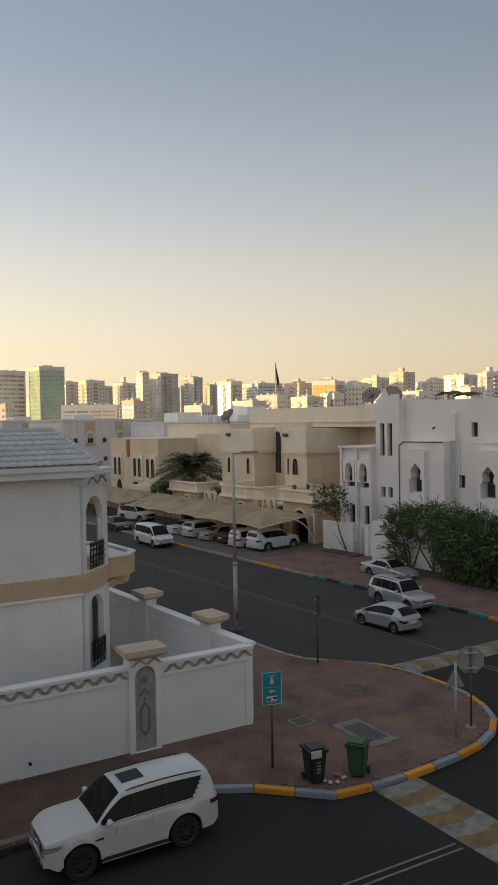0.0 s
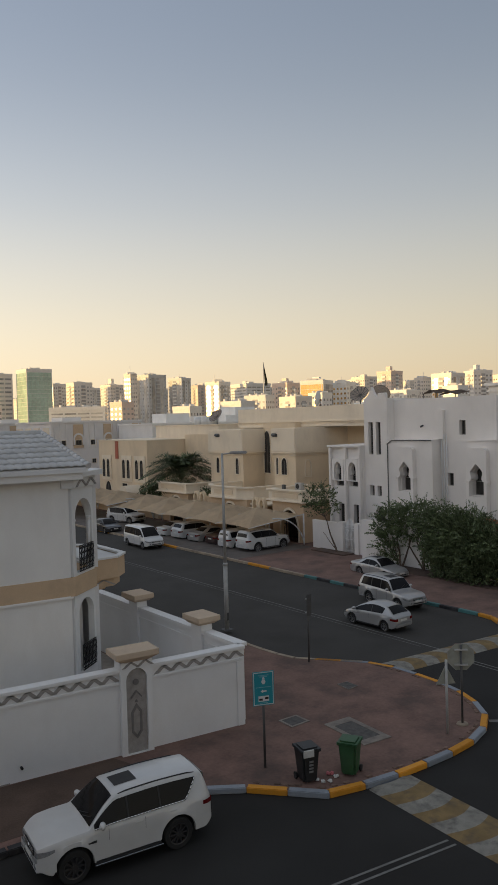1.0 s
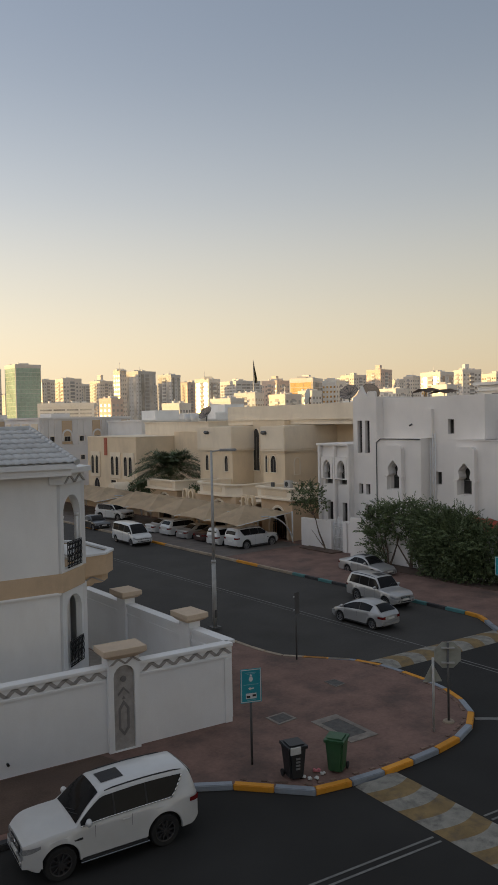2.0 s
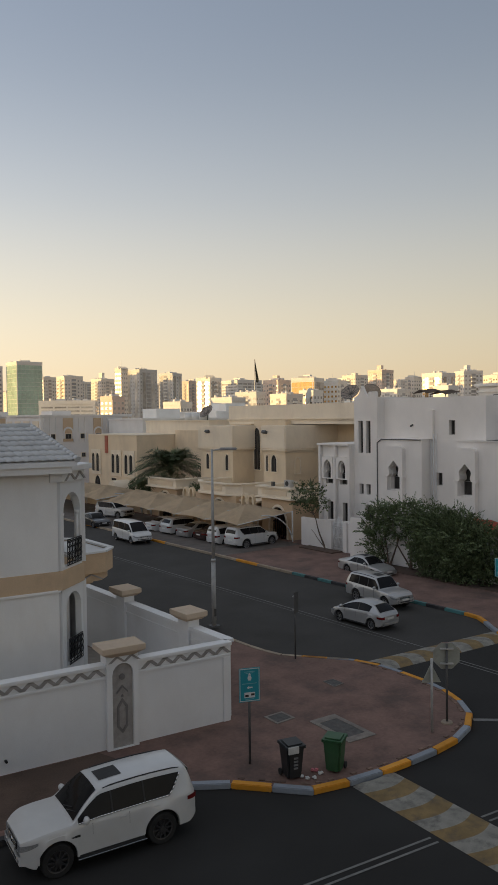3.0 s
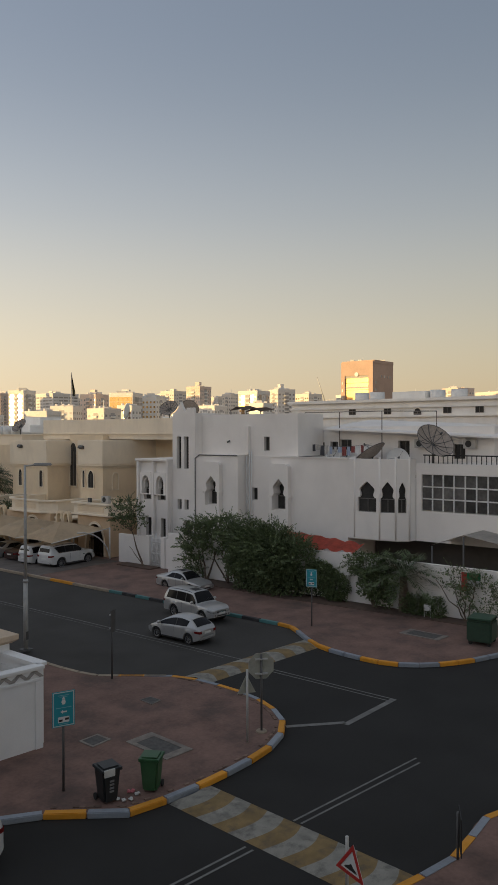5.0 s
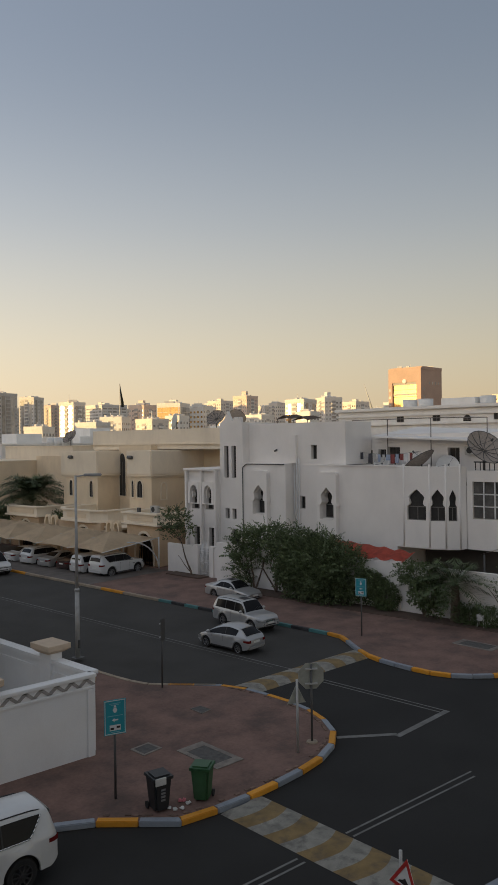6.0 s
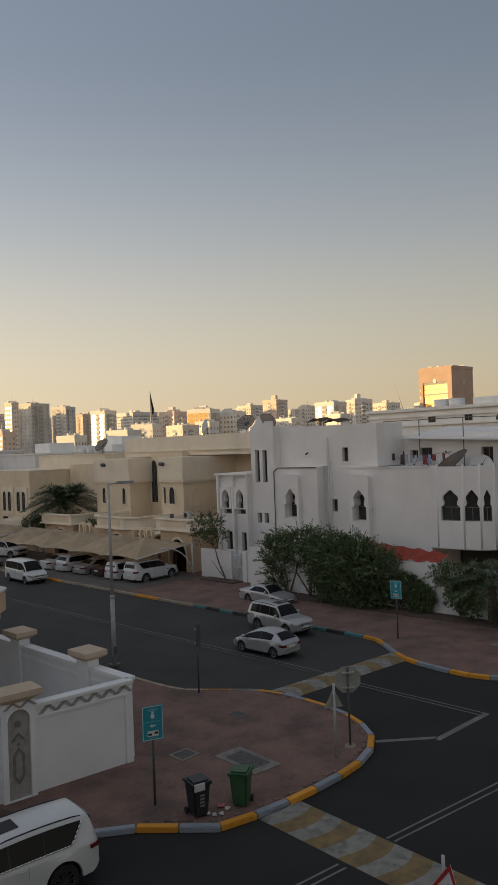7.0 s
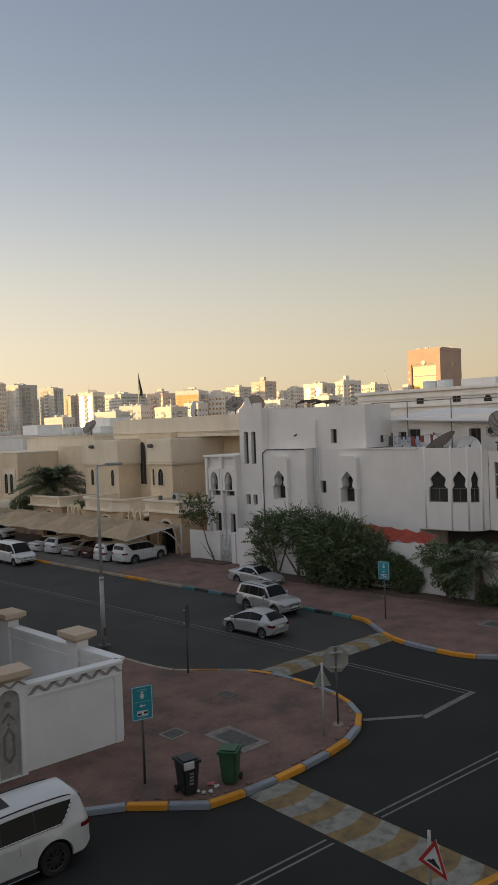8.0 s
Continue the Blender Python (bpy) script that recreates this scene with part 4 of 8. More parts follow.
# dark shade roof on the flat roof
shelter = thing("roof_shelter", "dark brown sloping shade roof on the villa's flat roof", "shelter")
for k_, (y0_, y1_, zc_) in enumerate(((33.0, 34.5, 11.32), (34.6, 35.95, 11.45))):
    bm = bmesh.new()
    v_ = [bm.verts.new(c) for c in ((42.1, y0_, zc_ - 0.28), (42.1, (y0_ + y1_) / 2, zc_), (42.1, y1_, zc_ - 0.3), (43.7, y1_, zc_ - 0.1), (43.7, (y0_ + y1_) / 2, zc_ + 0.1), (43.7, y0_, zc_ - 0.08))]
    bm.faces.new((v_[0], v_[1], v_[4], v_[5]))
    bm.faces.new((v_[1], v_[2], v_[3], v_[4]))
    bmesh.ops.solidify(bm, geom=list(bm.faces), thickness=0.05)
    tidy(bm)
    part("shade_sheet", bm, SHADE_BROWN, shelter)
    for y_ in (y0_ + 0.1, y1_ - 0.1):
        part("post", cyl(bmesh.new(), (42.2, y_, 10.85), (42.2, y_, zc_ - 0.26), 0.03, n=6), GALV_ROOF, shelter)

# long pale villa behind the white one
back_villa = thing("back_villa", "long cream villa behind with moulded parapets", "house")
villa_block(back_villa, 75.0, 90.0, 26.0, 54.0, 12.9, CREAM_WALL, bands=((11.2, 0.25, 0.25), (12.2, 0.2, 0.2), (12.9, 0.35, 0.4)))
for y_, k_ in ((45.5, "rect"), (41.0, "rect"), (37.4, "point"), (34.0, "rect"), (30.5, "rect")):
    window_in(back_villa, facing(74.9, y_ + 1, -90), k_, 1.0, 11.55, 0.9, 0.75 if k_ == "rect" else 0.6, 0.05)
for y_ in (44.0, 46.0, 36.5, 34.0):
    part("water_tank", cyl(bmesh.new(), (78, y_, 13.0), (78, y_, 14.2), 0.85, n=16), WHITE_METAL, back_villa)
part("roof_box", boxed(77, 82, 37.5, 41.5, 12.9, 14.1), CREAM_WALL, back_villa)

# ---- beige villas ----
beige_villa = thing("beige_villa", "beige two-storey villa with bay towers and cornices", "house")


def bay_tower(y0, y1, ztop, cor):
    villa_block(beige_villa, 42.0, 52.0, y0, y1, ztop, BEIGE, bands=((cor - 0.1, 0.1, 0.06), (cor, 0.1, 0.14), (cor + 0.1, 0.1, 0.24)))
    part("parapet_panel", boxed(41.8, 52.0, y0 - 0.2, y1 + 0.2, cor + 0.2, ztop + 0.04, bevel=0.07), BEIGE_LIGHT, beige_villa)


bay_tower(49.8, 52.75, 8.9, 6.65)
bay_tower(57.4, 62.8, 8.85, 6.55)
villa_block(beige_villa, 44.5, 52.0, 52.75, 57.4, 9.4, BEIGE)
villa_block(beige_villa, 45.2, 60.0, 40.0, 62.4, 10.8, BEIGE_LIGHT, z0=9.0, bands=((9.3, 0.1, 0.08), (9.42, 0.08, 0.16)))
villa_block(beige_villa, 48.0, 62.0, 40.0, 66.0, 9.4, BEIGE)


def niche(parent, m, kind, c, z, w, h, rim=0.07):
    """A window whose moulded rim stands proud of the wall."""
    bm = bmesh.new()
    o = outline(kind, c, z, w, h)
    big = outline(kind, c, z - rim, w + 2 * rim, h + 2 * rim)
    slab(bm, big, [o], 0.09, m @ pose(0, -0.09, 0))
    n_ = new("window")
    n_.parent = parent
    part("window_frame", bm, BEIGE_LIGHT, n_)
    part("pane", slab(bmesh.new(), o, [], 0.02, m @ pose(0, -0.025, 0)), WINDOW, n_)
    part("glazing_bar", boxed(c - 0.025, c + 0.025, -0.045, -0.027, z, z + h * 0.8, m=m), WINDOW_FRAME, n_)
    return n_


fA, fB = facing(42.0, 60.0, -90), facing(42.0, 66.0, -90)
niche(beige_villa, fA, "point", 60 - 51.3, 4.9, 0.75, 1.45)
niche(beige_villa, fA, "point", 60 - 52.25, 4.9, 0.3, 1.45)
blind = facing(42.0, 49.8, 0)
part("blind_niche", slab(bmesh.new(), outline("point", 1.35, 4.68, 0.74, 1.54), [outline("point", 1.35, 4.75, 0.6, 1.4)], 0.07, blind @ pose(0, -0.07, 0)), BEIGE_LIGHT, beige_villa, "blind pointed niche")
niche(beige_villa, facing(44.5, 60.0, -90), "point", 60 - 56.85, 4.7, 0.95, 3.95)
niche(beige_villa, fB, "point", 66 - 58.3, 4.7, 0.5, 1.5)
niche(beige_villa, fB, "point", 66 - 61.5, 4.7, 0.5, 1.5)
niche(beige_villa, fB, "rect", 66 - 59.4, 3.2, 0.8, 0.7)
for y_ in (52.3, 61.2):
    fl_ = thing("floodlight", "dark floodlight fixed to the beige parapet", "floodlight", pose(41.72, y_, 8.35, 0, 30, 0))
    part("case", boxed(-0.15, 0.15, -0.3, 0.3, -0.12, 0.12, bevel=0.03), GREY_POST, fl_)


def porch(y0, y1, label, arch_at, splay=0.0, base=3.0, top=3.95):
    """A porch towards the street: piers, a pointed arch and a balcony parapet with mouldings."""
    p = thing("porch", label, "porch")
    m = facing(38.0, y1, -90)
    L = y1 - y0
    hole = outline("point", y1 - arch_at, KERB, min(2.3, L * 0.55), 2.45)
    part("arch_wall", slab(bmesh.new(), [(0, KERB), (L, KERB), (L, 2.95), (0, 2.95)], [hole], 0.4, m), OCHRE, p)
    part("rim", slab(bmesh.new(), outline("point", y1 - arch_at, KERB, min(2.3, L * 0.55) + 0.3, 2.65), [hole], 0.06, m @ pose(0, -0.06, 0)), BEIGE_LIGHT, p)
    part("side_wall", boxed(38.4, 42.0, y0, y0 + 0.4, KERB, 2.95), OCHRE, p)
    part("side_wall", boxed(38.4, 42.0, y1 - 0.4, y1, KERB, 2.95), OCHRE, p)
    gate_ = bmesh.new()
    for k in range(9):
        u = y1 - arch_at - 1.0 + 0.25 * k
        cyl(gate_, m @ Vector((u, 0.3, KERB)), m @ Vector((u, 0.3, 2.3 - 0.07 * (k - 4) ** 2)), 0.025, n=5)
    for z in (0.5, 1.4):
        cyl(gate_, m @ Vector((y1 - arch_at - 1.0, 0.3, z)), m @ Vector((y1 - arch_at + 1.0, 0.3, z)), 0.03, n=5)
    part("gate", gate_, BLACK_IRON, p, "black iron gate")
    # solid dark brown block, coloured as the shade inside the hall
    part("hall_shade_block", boxed(39.3, 41.9, y0 + 0.41, y1 - 0.41, KERB, 2.94), HALL_SHADE, p)
    part("lintel", boxed(38.0, 38.4, y0, y1, 2.95, base), OCHRE, p)
    foot = [(42.0, y0 - 0.2), (38.6, y0 - 0.2), (37.75, y0 - 0.15 + splay), (37.75, y1 + 0.15 - splay), (38.6, y1 + 0.2), (42.0, y1 + 0.2)]
    wide_ = [(x - (0.16 if x < 39 else 0), y + (0.14 if y > (y0 + y1) / 2 else -0.14)) for x, y in foot]
    part("moulding", prism(bmesh.new(), wide_[::-1], base, base + 0.12), BEIGE_LIGHT, p)
    part("balcony_floor", prism(bmesh.new(), foot[::-1], base + 0.12, base + 0.2), BEIGE_LIGHT, p)
    for line_, z0, z1, thick, nm in ((foot, base + 0.2, top - 0.12, 0.22, "balcony_parapet"), (wide_, top - 0.12, top, 0.42, "coping")):
        ring = bmesh.new()
        for k, (a, b) in enumerate(zip(line_, line_[1:])):
            a, b = Vector(a), Vector(b)
            inn = Vector((-(b - a).y, (b - a).x)).normalized() * -thick
            prism(ring, [tuple(a), tuple(b), tuple(b + inn), tuple(a + inn)], z0 + 0.003 * k, z1 + 0.003 * k)
        tidy(ring)
        part(nm, ring, BEIGE_LIGHT, p)
    mid_ = (base + top) / 2 + 0.02
    part("parapet_panel", boxed(37.71, 37.75, y0 + splay + 0.35, y1 - splay - 0.35, mid_ - 0.2, mid_ + 0.2, bevel=0.015), BEIGE, p)
    return p


porch(44.3, 48.1, "beige arched porch with balcony and iron gate", 46.0, base=3.25, top=4.2)
porch(51.6, 57.7, "beige porch with a splayed balcony", 54.0, splay=1.3, base=3.0, top=4.05)
porch(60.9, 65.8, "beige porch with arch and balcony parapet", 63.0, base=3.0, top=3.95)
ac_unit(pose(38.1, 45.0, 4.2), "air conditioner on the porch roof")
fl_ = thing("floodlight", "small dark floodlight on the porch parapet", "floodlight", pose(38.0, 46.6, 4.2))
part("case", boxed(-0.1, 0.1, -0.15, 0.15, 0, 0.35, bevel=0.02), GREY_POST, fl_)
low_wall = thing("forecourt_wall", "beige forecourt wall with pointed niches", "wall", kind="structure")
part("wall", boxed(37.9, 38.3, 49.0, 51.6, KERB, 2.4), BEIGE, low_wall)
part("wall", boxed(37.9, 38.3, 57.9, 60.6, KERB, 2.4), BEIGE, low_wall)
part("wall", boxed(37.9, 38.3, 66.4, 90.0, KERB, 2.3), BEIGE, low_wall)
for y_ in (50.3, 49.4, 59.3, 58.3):
    bm = slab(bmesh.new(), outline("point", 0.45, 2.2, 0.85, 1.15), [outline("point", 0.45, 2.3, 0.5, 0.85)], 0.3, facing(37.85, y_ + 0.45, -90))
    part("gablet", bm, BEIGE, low_wall)
part("lean_roof", prism(bmesh.new(), [(38.3, 49.1), (41.9, 49.1), (41.9, 51.5), (38.3, 51.5)], 2.6, 2.75), BEIGE_LIGHT, low_wall)

far_villa = thing("arched_beige_villa", "pale beige villa with paired arched windows", "house")
villa_block(far_villa, 42.0, 66.0, 75.7, 88.0, 7.75, BEIGE, bands=((7.75, 0.1, 0.05),))
fC = facing(42.0, 90.0, -90)
for yc in (85.8, 80.6, 77.4):
    part("window_panel", boxed(90 - yc - 1.25, 90 - yc + 1.25, -0.12, 0.0, 2.95, 6.0, m=fC, bevel=0.02), BEIGE_LIGHT, far_villa)
    for o_ in (-0.58, 0.58):
        niche(far_villa, fC @ pose(0, -0.12, 0), "round", 90 - yc + o_, 3.35, 0.75, 2.2)
part("red_banner", boxed(90 - 83.4, 90 - 82.7, -0.1, -0.02, 5.6, 7.7, m=fC), mat("faded_red_banner", (0.42, 0.13, 0.08), 0.8), far_villa, "faded red strip of cloth")
niche(far_villa, fC, "point", 90 - 85.5, 1.2, 1.6, 1.6)
niche(far_villa, fC, "rect", 90 - 81.2, 0.4, 1.3, 2.3)
niche(far_villa, fC, "rect", 90 - 79.4, 0.4, 0.7, 1.9)
pt_ = thing("entrance_arch", "pale pointed entrance arch of the far villa", "porch")
part("arch", slab(bmesh.new(), outline("point", 1.6, KERB, 2.6, 2.6), [outline("point", 1.6, KERB, 1.5, 2.05)], 2.0, facing(39.8, 79.2, -90)), BEIGE_LIGHT, pt_)
villa_block(far_villa, 48.0, 70.0, 70.0, 84.0, 9.3, BEIGE_LIGHT, z0=7.8, bands=((9.3, 0.12, 0.1),))
villa_block(far_villa, 47.0, 70.0, 66.0, 75.6, 8.3, BEIGE)
for y_ in (72.5, 74.0, 75.5):
    part("water_tank", cyl(bmesh.new(), (49, y_, 9.4), (49, y_, 10.3), 0.6, n=14), WHITE_METAL, far_villa)

# white villas further along the street
for x0, y0_, y1_, zt, nw, wide_ in ((42.3, 104.0, 118.0, 10.1, 4, 14.6), (40.0, 124.0, 146.0, 10.2, 6, 24.0)):
    hv = thing("distant_villa", "white villa far along the street with arched windows", "house")
    villa_block(hv, x0, x0 + wide_, y0_, y1_, zt, VILLA_WHITE, z0=-0.03, bands=((zt, 0.3, 0.15),))
    fv = facing(x0, y1_, -90)
    for i in range(nw):
        u = (y1_ - y0_) * (i + 0.5) / nw
        part("window_panel", boxed(u - 1.1, u + 1.1, -0.1, 0, 5.2, zt - 0.6, m=fv), BEIGE_LIGHT, hv)
        niche(hv, fv @ pose(0, -0.1, 0), "round", u, 5.6, 1.4, 2.6)
        niche(hv, fv, "rect", u, 2.0, 1.0, 1.4)
    fs_ = facing(x0, y0_, 0)
    for i in range(int(wide_ / 0.9)):
        if i % 5 < 3:
            part("fin", boxed(0.4 + 0.9 * i, 0.56 + 0.9 * i, -0.2, 0, 6.4, zt - 0.1, m=fs_), VILLA_WHITE, hv)
    for i in range(int(wide_ / 2.4)):
        c_ = 1.7 + 2.4 * i
        if i % 2:
            part("window_panel", boxed(c_ - 0.75, c_ + 0.75, -0.14, 0, 6.5, zt - 0.2, m=fs_), OCHRE, hv)
            part("arch_rim", slab(bmesh.new(), outline("round", c_, 6.9, 1.6, 1.75), [outline("round", c_, 6.9, 1.2, 1.5)], 0.12, fs_ @ pose(0, -0.26, 0)), VILLA_WHITE, hv)
        niche(hv, fs_ @ pose(0, -0.14 if i % 2 else 0, 0), "rect", c_, 6.9, 0.9, 0.7)
        niche(hv, fs_, "rect", c_, 4.2, 0.6, 0.6)
    part("roof_box", boxed(x0 + 3, x0 + 6, y0_ + 3, y0_ + 7, zt, zt + 0.9), VILLA_WHITE, hv)
for x0, y0_, x1, y1_, zt in ((20.0, 132.0, 36.0, 150.0, 9.6), (52.0, 92.0, 72.0, 102.0, 9.5), (70.0, 100.0, 95.0, 120.0, 10.5), (64.0, 62.0, 84.0, 76.0, 10.0), (24.0, 160.0, 60.0, 176.0, 10.5)):
    hv = thing("distant_villa", "pale flat-roofed villa among the far roofs", "house")
    villa_block(hv, x0, x1, y0_, y1_, zt, CREAM_WALL, z0=-0.03, bands=((zt, 0.25, 0.12),))
    fs_ = facing(x0, y0_, 0)
    for i in range(4):
        niche(hv, fs_, "rect", (x1 - x0) * (i + 0.5) / 4, 6.0, 1.1, 1.5)
    part("roof_box", boxed(x0 + 4, x0 + 8, y0_ + 3, y0_ + 7, zt, zt + 1.6), CREAM_WALL, hv)


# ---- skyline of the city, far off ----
# wall and window colours lightened to stand in for distance haze
TOWER_PALE = mat("tower_pale_hazed", (0.80, 0.73, 0.65), 0.8, var=0.08, scale=0.05, fine=1)
TOWER_GREY = mat("tower_grey_hazed", (0.74, 0.71, 0.67), 0.8, var=0.08, scale=0.05, fine=1)
TOWER_PINK = mat("tower_pink_hazed", (0.74, 0.60, 0.51), 0.8, var=0.08, scale=0.05, fine=1)
TOWER_WHITE = mat("tower_white_hazed", (0.82, 0.79, 0.74), 0.8, var=0.08, scale=0.05, fine=1)
TOWER_DARK = mat("tower_dark_hazed", (0.55, 0.54, 0.52), 0.6, var=0.1, scale=0.05, fine=1)
TOWER_SHADE = mat("recess_shade_band_grey", (0.42, 0.40, 0.38), 0.7, var=0.15, scale=0.1, fine=1)
GREEN_GLASS = mat("green_glass_hazed", (0.42, 0.56, 0.46), 0.25, var=0.25, scale=0.06, fine=0.5, bump=0.0, spec=0.9)
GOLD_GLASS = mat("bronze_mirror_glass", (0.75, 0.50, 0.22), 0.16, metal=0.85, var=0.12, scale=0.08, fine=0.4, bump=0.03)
FAR_WINDOW = mat("far_window_hazed", (0.42, 0.40, 0.37), 0.25, var=0.3, scale=0.1, fine=0.3, bump=0.0, spec=0.8, per_island=0.4)
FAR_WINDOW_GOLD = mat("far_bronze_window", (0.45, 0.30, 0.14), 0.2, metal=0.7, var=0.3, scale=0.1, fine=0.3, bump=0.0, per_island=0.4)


def quad_grid(bm, m, w, z0, z1, nu, nz, wu, wz, off):
    """Windows as thin raised panes on a face; u along the face, v out of it."""
    for i in range(nu):
        for j in range(nz):
            cu, cz = w * (i + 0.5) / nu, z0 + (z1 - z0) * (j + 0.5) / nz
            a, b, c, d = cu - w / nu * wu / 2, cu + w / nu * wu / 2, cz - (z1 - z0) / nz * wz / 2, cz + (z1 - z0) / nz * wz / 2
            fr = [bm.verts.new(m @ Vector((u, -off, z))) for u, z in ((a, c), (b, c), (b, d), (a, d))]
            bk = [bm.verts.new(m @ Vector((u, 0.05, z))) for u, z in ((a, c), (b, c), (b, d), (a, d))]
            bm.faces.new(fr)
            for k in range(4):
                bm.faces.new((fr[k], bk[k], bk[(k + 1) % 4], fr[(k + 1) % 4]))


def tower(az0, az1, rise, dist, material, label, win=FAR_WINDOW, style="grid", turn=0.0, split=0.55, crown=0.0, floors=None, base=0.0, side=None):
    """A city building seen between two bearings (degrees from +y, clockwise); rise is its height over the eye for each metre of distance.
    It shows two faces that meet at the corner nearest to the eye; split is the share of the left one."""
    d = dist
    h = (11.52 + rise * d)
    mid = radians((az0 + az1) / 2)
    width = d * (radians(az1) - radians(az0))
    # corner towards the eye and the two faces, turned so that the left face takes its share
    beta = math.atan2(1 - split, split)
    left = width * split / max(math.cos(beta), 0.2)
    right = width * (1 - split) / max(math.sin(beta), 0.2)
    left, right = max(left, 4), max(right, 4)
    k = -width / 2 + width * split
    cx, cy = math.sin(mid) * d + math.cos(mid) * k, math.cos(mid) * d - math.sin(mid) * k
    yaw = -mid                                  # u to the right as seen from the eye
    t = thing("apartment_tower", label, "building", pose(cx / U, cy / U, 0, 0, 0, math.degrees(yaw)))
    # in the tower's own axes x runs right and y away from the eye
    ul = Vector((-math.cos(beta), math.sin(beta)))
    ur = Vector((math.sin(beta), math.cos(beta)))
    p0 = Vector((0, 0))
    pl, pr = ul * left, ur * right
    bm = prism(bmesh.new(), [tuple(p0), tuple(pr), tuple(pl + pr), tuple(pl)], 0, h)
    if crown:
        prism(bm, [tuple((pl + pr) * 0.3), tuple(pr * 0.5 + pl * 0.3), tuple((pl + pr) * 0.55), tuple(pl * 0.6 + pr * 0.3)], h, h + crown)
    for a_ in (0.2, 0.65):
        q = pl * a_ + pr * 0.5
        box(bm, q.x - 1.2, q.x + 1.2, q.y - 1.2, q.y + 1.2, h, h + 1.6)
    part("wall", bm, material, t, u=1)
    par = bmesh.new()
    e = 0.25
    for s, n in (((pl, p0), ul), ((p0, pr), ur)):
        a, b = s
        dirn = (b - a).normalized()
        out = Vector((dirn.y, -dirn.x))
        prism(par, [tuple(a + out * e), tuple(b + out * e), tuple(b), tuple(a)], h - 1.4, h + 0.7)
    part("parapet", par, material, t, u=1)
    nz = floors or max(2, int(h / 3.4))
    fl = pose(pl.x, pl.y, 0, 0, 0, math.degrees(math.atan2(-ul.y, -ul.x)))
    fr = pose(0, 0, 0, 0, 0, math.degrees(math.atan2(ur.y, ur.x)))
    top = h - 2.0
    rr_ = random.Random(int(az0 * 100))
    # plant rooms, water tanks and a mast on the roof
    plant = bmesh.new()
    for k_ in range(3):
        q = pl * rr_.uniform(0.15, 0.8) + pr * rr_.uniform(0.15, 0.8)
        e1, e2 = rr_.uniform(1.2, 3.2), rr_.uniform(0.8, 2.4)
        box(plant, q.x - e1, q.x + e1, q.y - e1, q.y + e1, h, h + e2)
    for k_ in range(3):
        q = pl * rr_.uniform(0.1, 0.9) + pr * rr_.uniform(0.1, 0.4)
        cyl(plant, (q.x, q.y, h), (q.x, q.y, h + 1.9), 0.9, n=8)
    q = pl * rr_.uniform(0.3, 0.7) + pr * 0.4
    cyl(plant, (q.x, q.y, h), (q.x, q.y, h + rr_.uniform(3, 6.5)), 0.16, n=5)
    tagged(part("roof_plant", plant, TOWER_GREY, t, u=1), kind="stuff")
    # stacks of balconies: white slabs before a flat panel coloured as recess shade
    if style in ("grid", "strip") and h > 22:
        for m_, w_ in ((fl, left), (fr, right)):
            if w_ < 11 or rr_.random() < 0.25:
                continue
            bays = (0.5,) if w_ < 20 else (0.28, 0.72)
            bal, rec = bmesh.new(), bmesh.new()
            for c_ in bays:
                bw = min(5.0, w_ * 0.24)
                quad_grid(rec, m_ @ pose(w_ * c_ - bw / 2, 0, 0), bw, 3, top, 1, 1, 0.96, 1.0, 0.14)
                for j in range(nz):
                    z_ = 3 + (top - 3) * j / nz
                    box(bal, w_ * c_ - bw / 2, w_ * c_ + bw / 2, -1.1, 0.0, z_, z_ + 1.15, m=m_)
            tagged(part("recess_shade_panel", rec, TOWER_SHADE, t, u=1), kind="stuff")
            tagged(part("balcony", bal, TOWER_WHITE if rr_.random() < 0.6 else material, t, u=1), kind="stuff")
    if style == "framed":
        fz0, fz1 = h * 0.12, h * 0.84
        frm = bmesh.new()
        for a_ in ((0.0, 0.12, 0, h), (0.86, 1.0, 0, h), (0.12, 0.86, fz1, h), (0.12, 0.86, 0, fz0)):
            box(frm, left * a_[0], left * a_[1], -1.6, 0.0, a_[2], a_[3], m=fl)
        part("stone_frame", frm, material, t, u=1)
        gl = bmesh.new()
        n_ = 9
        for k_ in range(n_):
            quad_grid(gl, fl @ pose(left * 0.13, 0, 0), left * 0.72, fz0 + (fz1 - fz0) * k_ / n_, fz0 + (fz1 - fz0) * (k_ + 0.94) / n_, 10, 1, 0.985, 1.0, 0.3 + 0.1 * (k_ % 2))
        tagged(part("mirror_facade", gl, GOLD_GLASS, t, "bronze mirror glass", u=1), kind="stuff")
        bands = bmesh.new()
        for k_ in range(1, 5):
            z_ = fz0 + (fz1 - fz0) * k_ / 5
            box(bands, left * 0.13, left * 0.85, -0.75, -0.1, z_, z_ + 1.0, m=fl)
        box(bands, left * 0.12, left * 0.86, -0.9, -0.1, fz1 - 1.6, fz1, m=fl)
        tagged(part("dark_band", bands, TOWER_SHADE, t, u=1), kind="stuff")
        part("emblem", cyl(bmesh.new(), fl @ Vector((left * 0.5, -2.1, fz1 + 0.8)), fl @ Vector((left * 0.5, -0.6, fz1 + 0.8)), 1.5, n=8), TOWER_WHITE, t, "pale octagonal emblem", u=1)
        dots = bmesh.new()
        quad_grid(dots, fl @ pose(left * 0.01, -1.6, 0), left * 0.08, h * 0.3, h * 0.8, 1, 6, 0.5, 0.35, 0.15)
